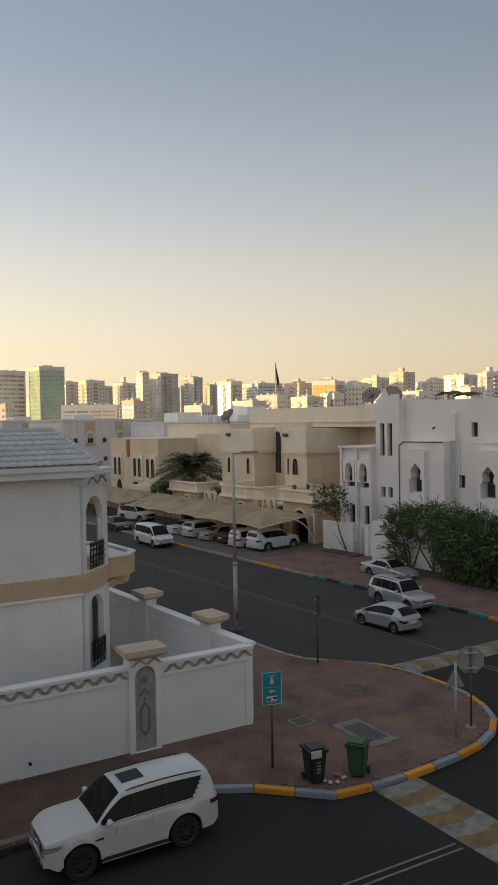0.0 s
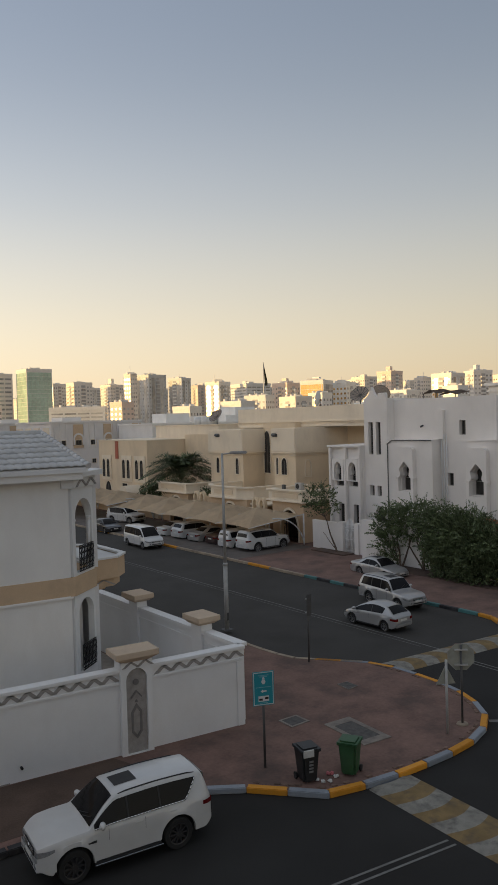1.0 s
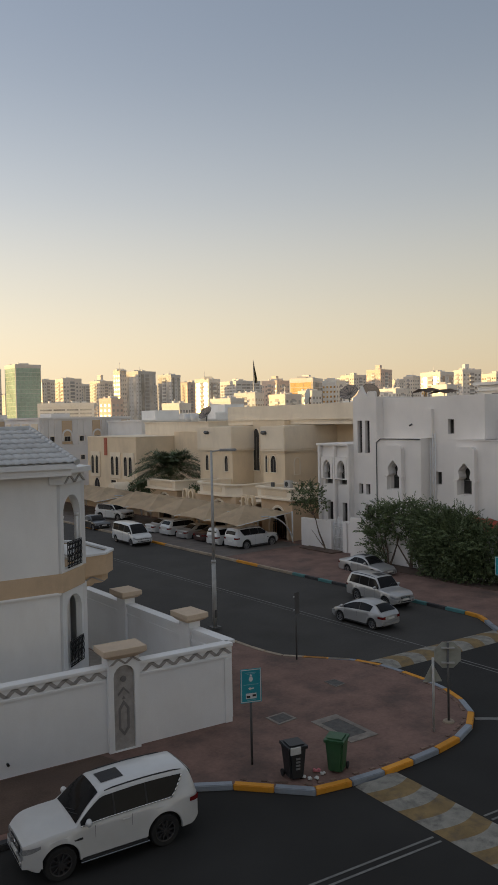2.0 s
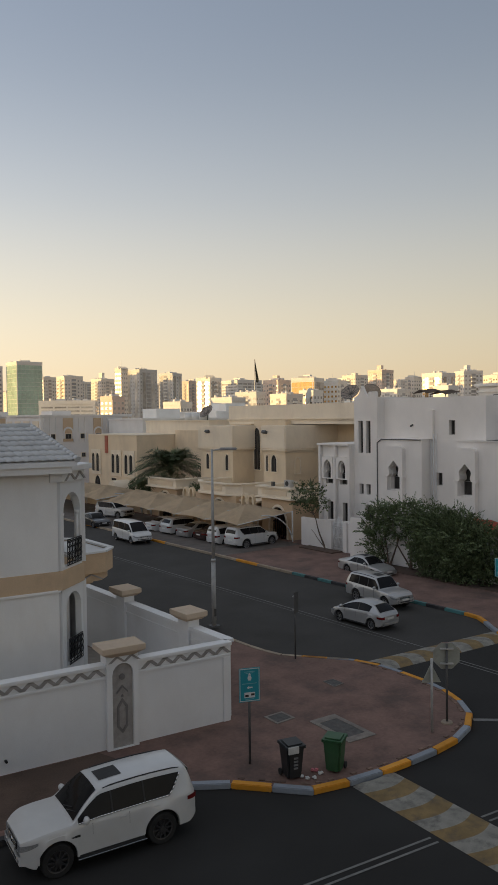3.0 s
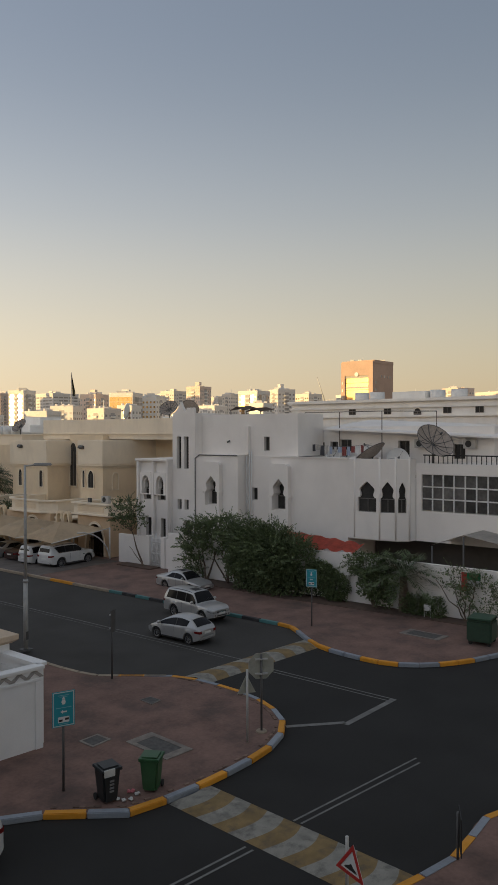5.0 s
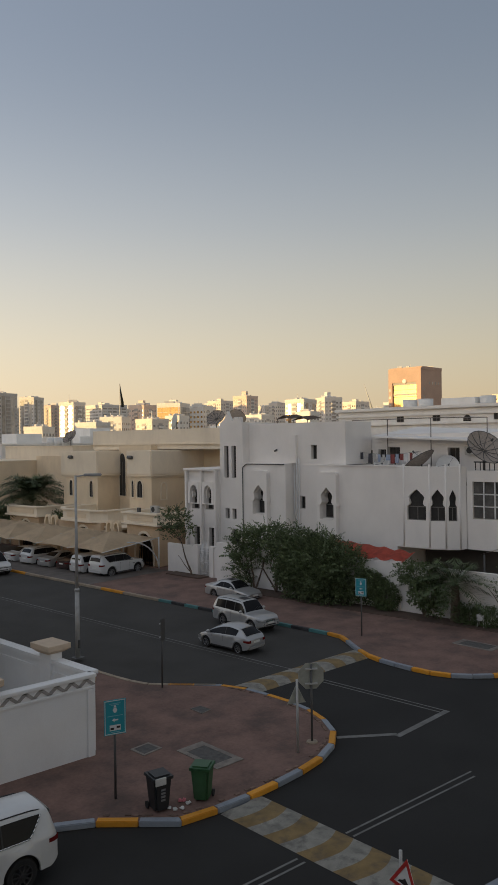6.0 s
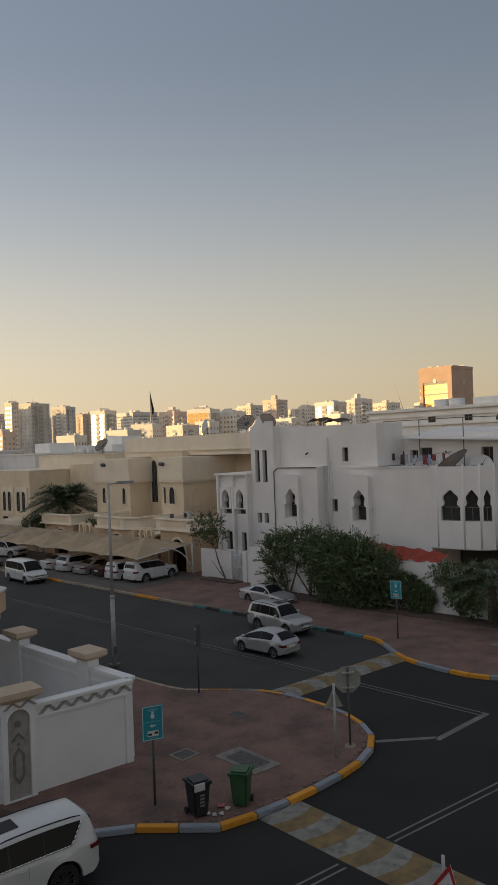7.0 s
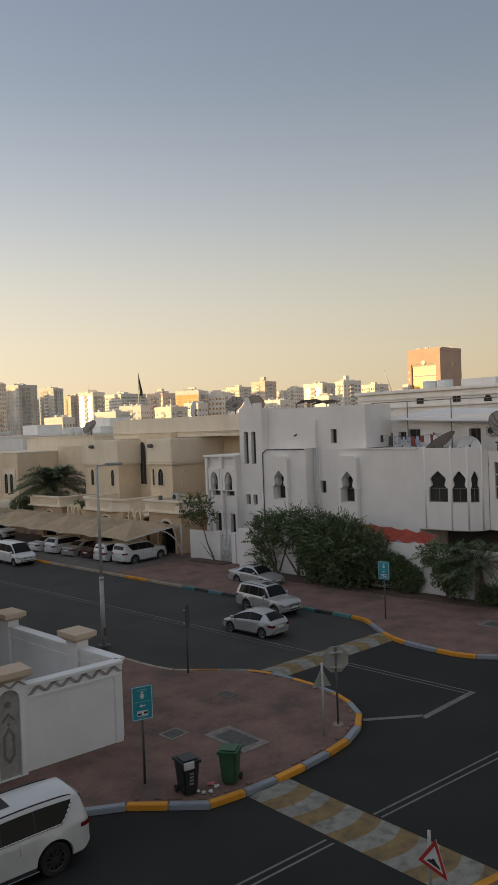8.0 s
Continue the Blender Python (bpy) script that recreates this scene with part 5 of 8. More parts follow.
        quad_grid(dots, fr @ pose(right * 0.04, 0, 0), right * 0.1, h * 0.3, h * 0.8, 1, 6, 0.5, 0.35, 0.15)
        quad_grid(dots, fr @ pose(right * 0.3, 0, 0), right * 0.6, h * 0.8, h * 0.86, 4, 1, 0.3, 0.5, 0.15)
        tagged(part("small_window", dots, FAR_WINDOW, t, u=1), kind="stuff")
        return t
    for m_, w_, mt in ((fl, left, win), (fr, right, FAR_WINDOW if side is None else side)):
        if not mt:
            continue
        wb = bmesh.new()
        if style == "grid":
            quad_grid(wb, m_, w_, 1, top, max(3, int(w_ / 2.7)), nz, 0.46, 0.42, 0.1)
        elif style == "band":
            quad_grid(wb, m_ @ pose(w_ * 0.03, 0, 0), w_ * 0.94, 1, top, max(2, int(w_ / 6)), nz, 0.86, 0.42, 0.1)
        elif style == "strip":
            quad_grid(wb, m_, w_, 3, top, max(2, int(w_ / 7)), 1, 0.36, 1.0, 0.12)
            quad_grid(wb, m_, w_, 3, top, max(3, int(w_ / 2.9)), nz, 0.34, 0.4, 0.1)
        elif style == "glass":
            quad_grid(wb, m_ @ pose(w_ * 0.02, 0, 0), w_ * 0.96, 2, top, max(3, int(w_ / 3.0)), nz, 0.96, 0.94, 0.12)
        tagged(part("glazing", wb, mt, t, u=1), kind="stuff")
    return t


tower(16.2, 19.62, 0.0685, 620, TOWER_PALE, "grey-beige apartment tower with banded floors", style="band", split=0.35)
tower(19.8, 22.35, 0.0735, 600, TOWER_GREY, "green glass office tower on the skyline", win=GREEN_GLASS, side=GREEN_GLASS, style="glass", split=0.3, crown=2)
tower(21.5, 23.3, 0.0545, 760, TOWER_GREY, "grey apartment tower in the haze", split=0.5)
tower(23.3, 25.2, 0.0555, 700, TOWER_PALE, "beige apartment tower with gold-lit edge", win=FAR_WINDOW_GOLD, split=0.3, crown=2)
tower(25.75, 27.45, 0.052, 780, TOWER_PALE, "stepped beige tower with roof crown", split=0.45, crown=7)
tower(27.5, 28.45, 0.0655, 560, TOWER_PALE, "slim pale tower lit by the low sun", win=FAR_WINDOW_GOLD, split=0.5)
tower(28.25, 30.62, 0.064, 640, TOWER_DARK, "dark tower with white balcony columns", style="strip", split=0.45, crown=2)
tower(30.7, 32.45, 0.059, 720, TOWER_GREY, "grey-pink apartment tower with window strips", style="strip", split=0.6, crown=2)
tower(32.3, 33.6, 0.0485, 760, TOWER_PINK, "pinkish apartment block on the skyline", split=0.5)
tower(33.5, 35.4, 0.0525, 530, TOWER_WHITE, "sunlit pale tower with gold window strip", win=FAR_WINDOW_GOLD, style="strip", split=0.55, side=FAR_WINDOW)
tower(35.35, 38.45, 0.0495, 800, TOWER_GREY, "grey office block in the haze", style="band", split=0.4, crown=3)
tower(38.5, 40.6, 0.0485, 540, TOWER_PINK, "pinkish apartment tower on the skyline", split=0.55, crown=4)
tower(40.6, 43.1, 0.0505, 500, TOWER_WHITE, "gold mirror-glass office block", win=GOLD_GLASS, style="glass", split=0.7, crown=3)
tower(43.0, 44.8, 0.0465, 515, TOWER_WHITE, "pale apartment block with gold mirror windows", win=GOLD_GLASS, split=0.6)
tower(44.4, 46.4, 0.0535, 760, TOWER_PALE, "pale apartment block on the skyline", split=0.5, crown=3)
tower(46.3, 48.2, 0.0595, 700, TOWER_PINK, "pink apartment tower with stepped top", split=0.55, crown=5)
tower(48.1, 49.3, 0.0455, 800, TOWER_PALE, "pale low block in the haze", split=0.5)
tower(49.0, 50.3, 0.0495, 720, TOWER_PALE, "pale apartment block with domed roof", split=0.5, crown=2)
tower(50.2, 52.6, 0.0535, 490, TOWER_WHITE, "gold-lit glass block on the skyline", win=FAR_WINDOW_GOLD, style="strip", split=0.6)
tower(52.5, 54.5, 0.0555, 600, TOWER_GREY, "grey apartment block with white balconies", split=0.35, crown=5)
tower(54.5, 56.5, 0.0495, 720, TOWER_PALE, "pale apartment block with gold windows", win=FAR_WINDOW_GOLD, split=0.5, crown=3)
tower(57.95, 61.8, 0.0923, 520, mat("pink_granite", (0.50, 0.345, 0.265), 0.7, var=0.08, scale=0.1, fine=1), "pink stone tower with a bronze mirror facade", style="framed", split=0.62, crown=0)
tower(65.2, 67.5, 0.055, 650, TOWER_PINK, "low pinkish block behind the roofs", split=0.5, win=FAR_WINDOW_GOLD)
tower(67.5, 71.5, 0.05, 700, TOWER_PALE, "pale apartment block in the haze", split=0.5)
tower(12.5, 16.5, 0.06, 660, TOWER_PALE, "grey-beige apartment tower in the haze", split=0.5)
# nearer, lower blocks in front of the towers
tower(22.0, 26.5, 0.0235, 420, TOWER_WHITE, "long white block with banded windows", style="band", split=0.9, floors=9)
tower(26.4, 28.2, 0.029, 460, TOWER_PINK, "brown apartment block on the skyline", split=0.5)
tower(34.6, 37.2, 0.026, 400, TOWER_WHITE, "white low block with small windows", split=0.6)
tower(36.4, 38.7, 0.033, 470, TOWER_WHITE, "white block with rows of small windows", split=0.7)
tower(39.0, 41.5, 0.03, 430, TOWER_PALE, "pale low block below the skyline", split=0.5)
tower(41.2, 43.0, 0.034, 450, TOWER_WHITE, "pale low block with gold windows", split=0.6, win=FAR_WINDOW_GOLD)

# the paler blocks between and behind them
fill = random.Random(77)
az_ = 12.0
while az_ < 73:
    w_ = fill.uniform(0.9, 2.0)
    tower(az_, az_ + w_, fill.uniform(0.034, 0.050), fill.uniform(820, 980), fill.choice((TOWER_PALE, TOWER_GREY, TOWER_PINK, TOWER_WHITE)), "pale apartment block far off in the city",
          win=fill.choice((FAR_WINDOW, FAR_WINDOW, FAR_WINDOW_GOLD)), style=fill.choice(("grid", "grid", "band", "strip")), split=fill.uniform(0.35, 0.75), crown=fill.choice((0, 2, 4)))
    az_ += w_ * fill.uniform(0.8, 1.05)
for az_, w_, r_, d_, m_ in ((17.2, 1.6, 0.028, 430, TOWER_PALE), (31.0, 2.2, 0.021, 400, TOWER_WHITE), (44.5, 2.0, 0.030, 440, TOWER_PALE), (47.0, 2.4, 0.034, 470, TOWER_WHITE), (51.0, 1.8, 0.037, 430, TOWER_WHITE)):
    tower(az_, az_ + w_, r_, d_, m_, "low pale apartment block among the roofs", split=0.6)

# very tall flagpole with a limp flag
mn = thing("flagpole", "very tall flagpole with a limp dark flag on the skyline", "flagpole", pose(590 / U * math.sin(radians(37.9)), 590 / U * math.cos(radians(37.9)), 0, 0, 0, -38))
part("pole", cyl(bmesh.new(), (0, 0, 0), (0, 0, 57.0), 0.6, 0.3, 8), TOWER_DARK, mn, u=1)
sp = bmesh.new()
prev = None
for k in range(13):
    f = k / 12
    w_ = 0.35 + 2.5 * f ** 1.2 * (1 - 0.35 * max(0.0, f - 0.8) * 5)
    ring = [sp.verts.new(((q * w_ if q > 0 else 0) + 0.9 * f, 0.9 * math.sin(q * 9 + f * 4) * f, 56.4 - 17.5 * f)) for q in (0, 0.25, 0.5, 0.75, 1.0)]
    if prev:
        for i in range(4):
            sp.faces.new((prev[i], prev[i + 1], ring[i + 1], ring[i]))
    prev = ring
bmesh.ops.solidify(sp, geom=list(sp.faces), thickness=0.3)
tidy(sp)
part("flag", sp, mat("dark_limp_flag", (0.10, 0.105, 0.085), 0.9, var=0.3, scale=0.4), mn, "limp dark folded flag", u=1)
# tower crane
cr = thing("tower_crane", "thin tower crane far off", "crane", pose(700 / U * math.sin(radians(56.7)), 700 / U * math.cos(radians(56.7)), 0, 0, 0, -57))
cb_ = bmesh.new()
cyl(cb_, (0, 0, 0), (0, 0, 40), 0.8, n=6)
cyl(cb_, (0, 0, 40), (-7, 0, 62), 0.6, 0.3, n=6)
cyl(cb_, (0, 0, 40), (4, 0, 38), 0.7, n=6)
part("mast", cb_, TOWER_DARK, cr, u=1)

# unseen blocks to the west, added to shade the street from the low sun, and the house behind the eye
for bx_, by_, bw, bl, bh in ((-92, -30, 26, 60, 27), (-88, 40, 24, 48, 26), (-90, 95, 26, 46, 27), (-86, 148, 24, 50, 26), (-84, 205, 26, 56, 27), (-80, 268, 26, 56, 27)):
    b_ = thing("unseen_sun_block", "plain beige block added out of view to shade the street", "building", kind="structure")
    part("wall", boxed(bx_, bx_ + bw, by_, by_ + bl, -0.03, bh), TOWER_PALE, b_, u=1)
own = thing("own_building", "plain pale apartment building", "building", kind="structure")
part("wall", boxed(-24, 4, -16, -1.0, -0.02, 17), TOWER_PALE, own)


# ---- vehicles ----
TYRE = mat("tyre_rubber", (0.018, 0.018, 0.018), 0.9, var=0.2, scale=6)
RIM = mat("alloy_rim", (0.42, 0.42, 0.43), 0.35, metal=0.8, var=0.05)
RIM_DARK = mat("dark_alloy_rim", (0.10, 0.10, 0.105), 0.4, metal=0.7, var=0.05)
CAR_WHITE = mat("white_car_paint", (0.56, 0.565, 0.56), 0.35, var=0.03, bump=0, coat=0.6, stain=(0.55, 0.53, 0.5), stain_amount=0.3, stain_scale=1.2)
CAR_SILVER = mat("silver_car_paint", (0.42, 0.42, 0.42), 0.35, metal=0.45, var=0.03, bump=0, coat=0.6, stain=(0.35, 0.34, 0.32), stain_amount=0.3, stain_scale=1.2)
CAR_MAROON = mat("maroon_car_paint", (0.055, 0.03, 0.027), 0.35, metal=0.2, var=0.03, bump=0, coat=0.7)
CAR_BLACK = mat("black_car_paint", (0.02, 0.02, 0.022), 0.35, metal=0.1, var=0.03, bump=0, coat=0.7)
CAR_GLASS = mat("car_glass", (0.012, 0.012, 0.013), 0.07, var=0.1, bump=0, spec=0.14)
TRIM = mat("black_plastic_trim", (0.02, 0.02, 0.021), 0.6, var=0.1)
CHROME = mat("chrome", (0.7, 0.7, 0.7), 0.15, metal=1.0, var=0.02, bump=0)
LAMP = mat("headlamp_glass", (0.42, 0.43, 0.44), 0.15, metal=0.4, var=0.2, scale=9, bump=0)
TAIL = mat("tail_lamp_red", (0.14, 0.012, 0.012), 0.2, var=0.1, bump=0)
PLATE = mat("number_plate", (0.65, 0.65, 0.62), 0.5, var=0.05)


def lerp_at(table, x):
    for (x0, v0), (x1, v1) in zip(table, table[1:]):
        if x <= x1:
            return v0 + (v1 - v0) * (x - x0) / (x1 - x0) if x1 > x0 else v1
    return table[-1][1]


def soft_lerp(table, x):
    """Like lerp_at with rounded corners."""
    return sum(lerp_at(table, x + d) for d in (-0.06, -0.03, 0, 0.03, 0.06)) / 5


def sharpen(ob, angle=32):
    for p in ob.data.polygons:
        p.use_smooth = True
    ob.data.set_sharp_from_angle(angle=radians(angle))
    return ob


def wheel_mesh(r, w, spokes, dark):
    """Meshes of a tyre and a spoked rim, axle along y, outer side to -y."""
    ty = bmesh.new()
    n = 28
    prof = [(r * 0.66, -w / 2 + 0.01), (r * 0.93, -w / 2), (r, -w / 2 + 0.04), (r, w / 2 - 0.04), (r * 0.93, w / 2), (r * 0.66, w / 2 - 0.01)]
    rings = [[ty.verts.new((a * math.cos(math.tau * i / n), b, a * math.sin(math.tau * i / n))) for i in range(n)] for a, b in prof]
    for a, b in zip(rings, rings[1:]):
        for i in range(n):
            ty.faces.new((a[i], a[(i + 1) % n], b[(i + 1) % n], b[i]))
    tidy(ty)
    rm = bmesh.new()
    prof = [(r * 0.68, -w / 2 + 0.005), (r * 0.61, -w / 2 + 0.012), (r * 0.6, 0.02), (0.001, 0.03)]
    rings = [[rm.verts.new((a * math.cos(math.tau * i / n), b, a * math.sin(math.tau * i / n))) for i in range(n)] for a, b in prof]
    for k, (a, b) in enumerate(zip(rings, rings[1:])):
        for i in range(n):
            rm.faces.new((a[i], a[(i + 1) % n], b[(i + 1) % n], b[i])).material_index = 0 if k == 0 else 1
    for i in range(spokes):
        box(rm, r * 0.08, r * 0.64, -w / 2 + 0.01, -w / 2 + 0.05, -r * 0.045, r * 0.045, m=Matrix.Rotation(math.tau * i / spokes, 4, 'Y'))
    cyl(rm, (0, -w / 2, 0), (0, 0.03, 0), r * 0.14, n=14)
    tidy(rm)
    return ty, rm


def vehicle(name, label, m, paint, L, W, H, base, r, sill, top_line, roof, tumble=0.16, spokes=5, front_over=0.9, rails=True, sunroof=False, pillars=(), category="car", rim=RIM, dark_rim=False, group="", spare=False, dome=0.05, rear_cut=None, chrome=False):
    """A car, x forward, as one lofted shell with glass set on it. top_line: (x, z) of bonnet, waist and boot; roof: x of the windscreen foot,
    roof front, roof rear, rear glass foot, and the roof height; pillars: places along the cabin and widths; rear_cut: x of the side glass's rear edge, below and above."""
    car = thing(name, label, category, m, group)
    P = lambda nm, bm, mt, parent=None, lb="", **k: part(nm, bm, mt, parent or car, lb, u=1, **k)
    front = L / 2
    axles = (front - front_over, front - front_over - base)
    arch = r * 1.2
    xf, xrf, xrr, xr, zr = roof

    def belt(x):
        return soft_lerp(top_line, min(max(x, -front), front))

    def raw_top(x):
        if x >= xf or x <= xr:
            return belt(x)
        f = (x - xrr) / (xrf - xrr)
        if x > xrf:
            g = (x - xrf) / (xf - xrf)
            return zr - 0.03 + (belt(xf) - zr + 0.03) * g + 0.05 * math.sin(math.pi * g)
        if x < xrr:
            g = (xrr - x) / (xrr - xr)
            return zr - 0.03 + (belt(xr) - zr + 0.03) * g ** 1.25
        return zr - 0.03 + dome * math.sin(math.pi * f)

    def top(x):
        return sum(raw_top(x + d) for d in (-0.05, -0.025, 0, 0.025, 0.05)) / 5

    def half(x):
        ef = min(1.0, max(0.0, (x - (front - 0.62)) / 0.62))
        eb = min(1.0, max(0.0, (-x - (front - 0.5)) / 0.5))
        return W / 2 * (1 - 0.26 * ef ** 2.6 - 0.16 * eb ** 3)

    def section(x):
        T, w = top(x), half(x)
        B = min(belt(x), T)
        k = min(1.0, max(0.0, (T - B) / max(zr - belt((xf + xr) / 2) - 0.03, 0.1)))
        zb = sill + 0.14 * max(0, (abs(x) - (front - 0.3)) / 0.3) ** 1.5
        for a in axles:
            if abs(x - a) < arch:
                zb = max(zb, r * 0.98 + math.sqrt(arch * arch - (x - a) ** 2))
        zb = min(zb, B - 0.14)
        near = min(abs(x - a) for a in axles)
        flare = 0.03 * max(0.0, 1 - max(0.0, near - arch * 0.8) / (arch * 0.5))
        mid = zb + (B - zb) * 0.5
        edge = w * 0.93 - tumble * k
        low = [(w * 0.92, zb), (w + flare, zb + 0.03), (w + flare * 0.6 - 0.004, mid), (w * 0.992, B - 0.15), (w * 0.975, B - 0.07), (w * 0.945, B - 0.015)]
        high = [(edge + 0.012 * k, T - 0.085 * k), (edge - 0.025 * k - 0.03 * (1 - k), T - 0.03 * k), (edge - 0.11, T + 0.006), (edge * 0.5, T + 0.028), (0, T + 0.034)]
        return low, high

    def flank(x, f, s, off=0.008):
        """A point of the cabin's side: f from the waist to the roof's edge."""
        low, high = section(x)
        (y0, z0), (y1, z1) = low[-1], high[0]
        return Vector((x, s * (y0 + (y1 - y0) * f + off), z0 + (z1 - z0) * f + off * 0.3))

    def crest(x, v, off):
        """A point of the top: v from -1 to 1 across it."""
        high = section(x)[1]
        edge = high[1][0]
        y = abs(v) * edge
        z = lerp_at([(p, q) for p, q in reversed(high[1:])], y)
        return Vector((x, v * edge, z)) + off

    def sheet(rows_):
        bm = bmesh.new()
        vs = [[bm.verts.new(p) for p in row] for row in rows_]
        for a, b in zip(vs, vs[1:]):
            for k in range(len(a) - 1):
                bm.faces.new((a[k], a[k + 1], b[k + 1], b[k]))
        tidy(bm)
        return bm

    def wrap(s, x0, inner, end, low_, high_, off=0.012, n=9):
        """A strip that follows the flank from x0 to the end of the car and turns in across its end face to the share inner of the half width."""
        way = 1 if end > 0 else -1
        path = [(x0 + (end - x0) * i / n, None) for i in range(n + 1)]
        rows_ = []
        for i, (x, _) in enumerate(path):
            y = half(x) * 0.992 + off
            f = i / (n + 4)
            rows_.append([Vector((x + (off * way if i == n else 0), s * y, z)) for z in (low_(f), (low_(f) + high_(f)) / 2, high_(f))])
        for i in range(1, 5):
            y = half(end) * 0.992 * (1 - (1 - inner) * i / 4)
            f = (n + i) / (n + 4)
            rows_.append([Vector((end + off * way, s * y, z)) for z in (low_(f), (low_(f) + high_(f)) / 2, high_(f))])
        return sheet(rows_)

    xs = {round(-front + L * i / 44, 3) for i in range(45)}
    for a in axles:
        xs |= {round(a + arch * math.sin(k * math.pi / 20), 3) for k in range(-10, 11)}
    for p, q in ((xf + 0.06, xrf - 0.06), (xr - 0.06, xrr + 0.06), (front, front - 0.5), (-front, -front + 0.4)):
        xs |= {round(p + (q - p) * k / 9, 3) for k in range(10)}
    xs = sorted(x for x in xs if abs(x) <= front)
    xs = [x for i, x in enumerate(xs) if i == 0 or x - xs[i - 1] > 0.006]
    bm = bmesh.new()
    secs = []
    for x in xs:
        low, high = section(x)
        sec = low + high
        secs.append([bm.verts.new((x, -y, z)) for y, z in sec] + [bm.verts.new((x, y, z)) for y, z in sec[-2::-1]])
    for a, b in zip(secs, secs[1:]):
        for k in range(len(a) - 1):
            bm.faces.new((a[k], a[k + 1], b[k + 1], b[k]))
    bm.faces.new(secs[0])
    bm.faces.new(secs[-1][::-1])
    tidy(bm)
    sharpen(P("body", bm, paint), 38)
    P("underbody", boxed(-front + 0.25, front - 0.3, -W / 2 + 0.24, W / 2 - 0.24, sill - 0.06, sill + 0.5), TRIM)
    # glass
    cut = rear_cut or (xr + 0.32, xrr + 0.1)
    for s in (-1, 1):
        nx, ns = 26, 5
        rows_ = []
        for i in range(nx + 1):
            f = i / nx
            rows_.append([flank((cut[0] + (cut[1] - cut[0]) * (j / ns) ** 0.8) * (1 - f) + (xf - 0.12) * f, 0.05 + 0.89 * j / ns, s) for j in range(ns + 1)])
        sharpen(P("side_window", sheet(rows_), CAR_GLASS, None, "dark tinted side glass"), 30)
        if chrome:
            P("window_trim", tube(bmesh.new(), [p + Vector((0, s * 0.018, 0.006)) for p in rows_[0][::-1]] + [row[0] + Vector((0, s * 0.014, 0)) for row in rows_[1:]], 0.02, 6), CHROME, None, "chrome strip round the side glass")
        for f, wid, *_ in pillars:
            if f < 0.2:
                continue
            x = xr + (xf - xr) * f
            P("pillar", sheet([[flank(x + d, 0.05 + 0.22 * j, s, 0.013) for j in range(5)] for d in (-wid / 2, wid / 2)]), TRIM)
    ws = [[crest(xf - 0.03 + (xrf + 0.07 - xf) * i / 9, -0.93 + 1.86 * j / 10, Vector((0.012, 0, 0.012))) for j in range(11)] for i in range(10)]
    sharpen(P("windscreen", sheet(ws), CAR_GLASS, None, "dark windscreen"), 30)
    rw = [[crest(xrr - 0.05 + (xr + 0.04 - xrr + 0.05) * i / 9 * 0.88, -0.88 + 1.76 * j / 10, Vector((-0.014, 0, 0.01))) for j in range(11)] for i in range(10)]
    sharpen(P("rear_window", sheet(rw), CAR_GLASS, None, "dark rear window"), 30)
    for s in (-1, 1):
        P("wiper", tube(bmesh.new(), [crest(xf - 0.06, 0.15 * s + 0.1, Vector((0.03, 0, 0.02))), crest(xf - 0.16, 0.15 * s + 0.62, Vector((0.03, 0, 0.02)))], 0.012, 5), TRIM)
    if rails:
        for s in (-1, 1):
            P("roof_rail", tube(bmesh.new(), [crest(xrf - 0.12 + (xrr + 0.2 - xrf + 0.12) * i / 10, s * 0.97, Vector((0, 0, 0.018 if 0 < i < 10 else -0.01))) for i in range(11)], 0.018, 6), TRIM)
    if sunroof:
        so = [[crest(xrf - 0.16 - 0.66 * i / 5, -0.46 + 0.92 * j / 6, Vector((0, 0, 0.011))) for j in range(7)] for i in range(6)]
        P("sunroof", sheet(so), TRIM, None, "dark glass sunroof")
    # spoiler lip over the rear glass
    lip = [[crest(xrr + 0.02, -0.9 + 1.8 * j / 8, Vector((0, 0, 0.012))) for j in range(9)], [crest(xrr - 0.06, -0.9 + 1.8 * j / 8, Vector((-0.05, 0, 0.022))) for j in range(9)], [crest(xrr - 0.08, -0.9 + 1.8 * j / 8, Vector((-0.04, 0, -0.02))) for j in range(9)]]
    sharpen(P("roof_spoiler", sheet(lip), paint), 40)
    # front
    zn = belt(front)
    zl = belt(front - 0.35)
    gh = half(front) * 0.62
    gr = P("grille", boxed(front - 0.06, front + 0.03, -gh, gh, zn - 0.27, zn - 0.035, bevel=0.03), TRIM, None, "black grille")
    for k in range(3):
        P("grille_bar", boxed(front, front + 0.042, -gh * (0.94 - 0.06 * k), gh * (0.94 - 0.06 * k), zn - 0.09 - 0.065 * k, zn - 0.072 - 0.065 * k, bevel=0.006), CHROME, gr)
    P("emblem", cyl(bmesh.new(), (front, 0, zn - 0.14), (front + 0.055, 0, zn - 0.14), 0.07, n=16), CHROME, gr)
    bz = sill + 0.12
    for s in (-1, 1):
        sharpen(P("front_bumper", wrap(s, front - 0.42, 0.0, front, lambda f: bz, lambda f: bz + 0.25, 0.045, 8), paint), 45)
        P("headlight", wrap(s, front - 0.4, 0.66, front, lambda f: zl - 0.25 - (zl - zn) * f + 0.07 * (1 - f) ** 2, lambda f: zl - 0.11 - (zl - zn) * f * 0.8), LAMP, None, "clear headlamp glass")
        P("tail_lamp", wrap(s, -front + 0.32, 0.72, -front, lambda f: belt(-front + 0.15) - 0.30 + 0.06 * (1 - f), lambda f: belt(-front + 0.15) - 0.13), TAIL, None, "red tail lamp")
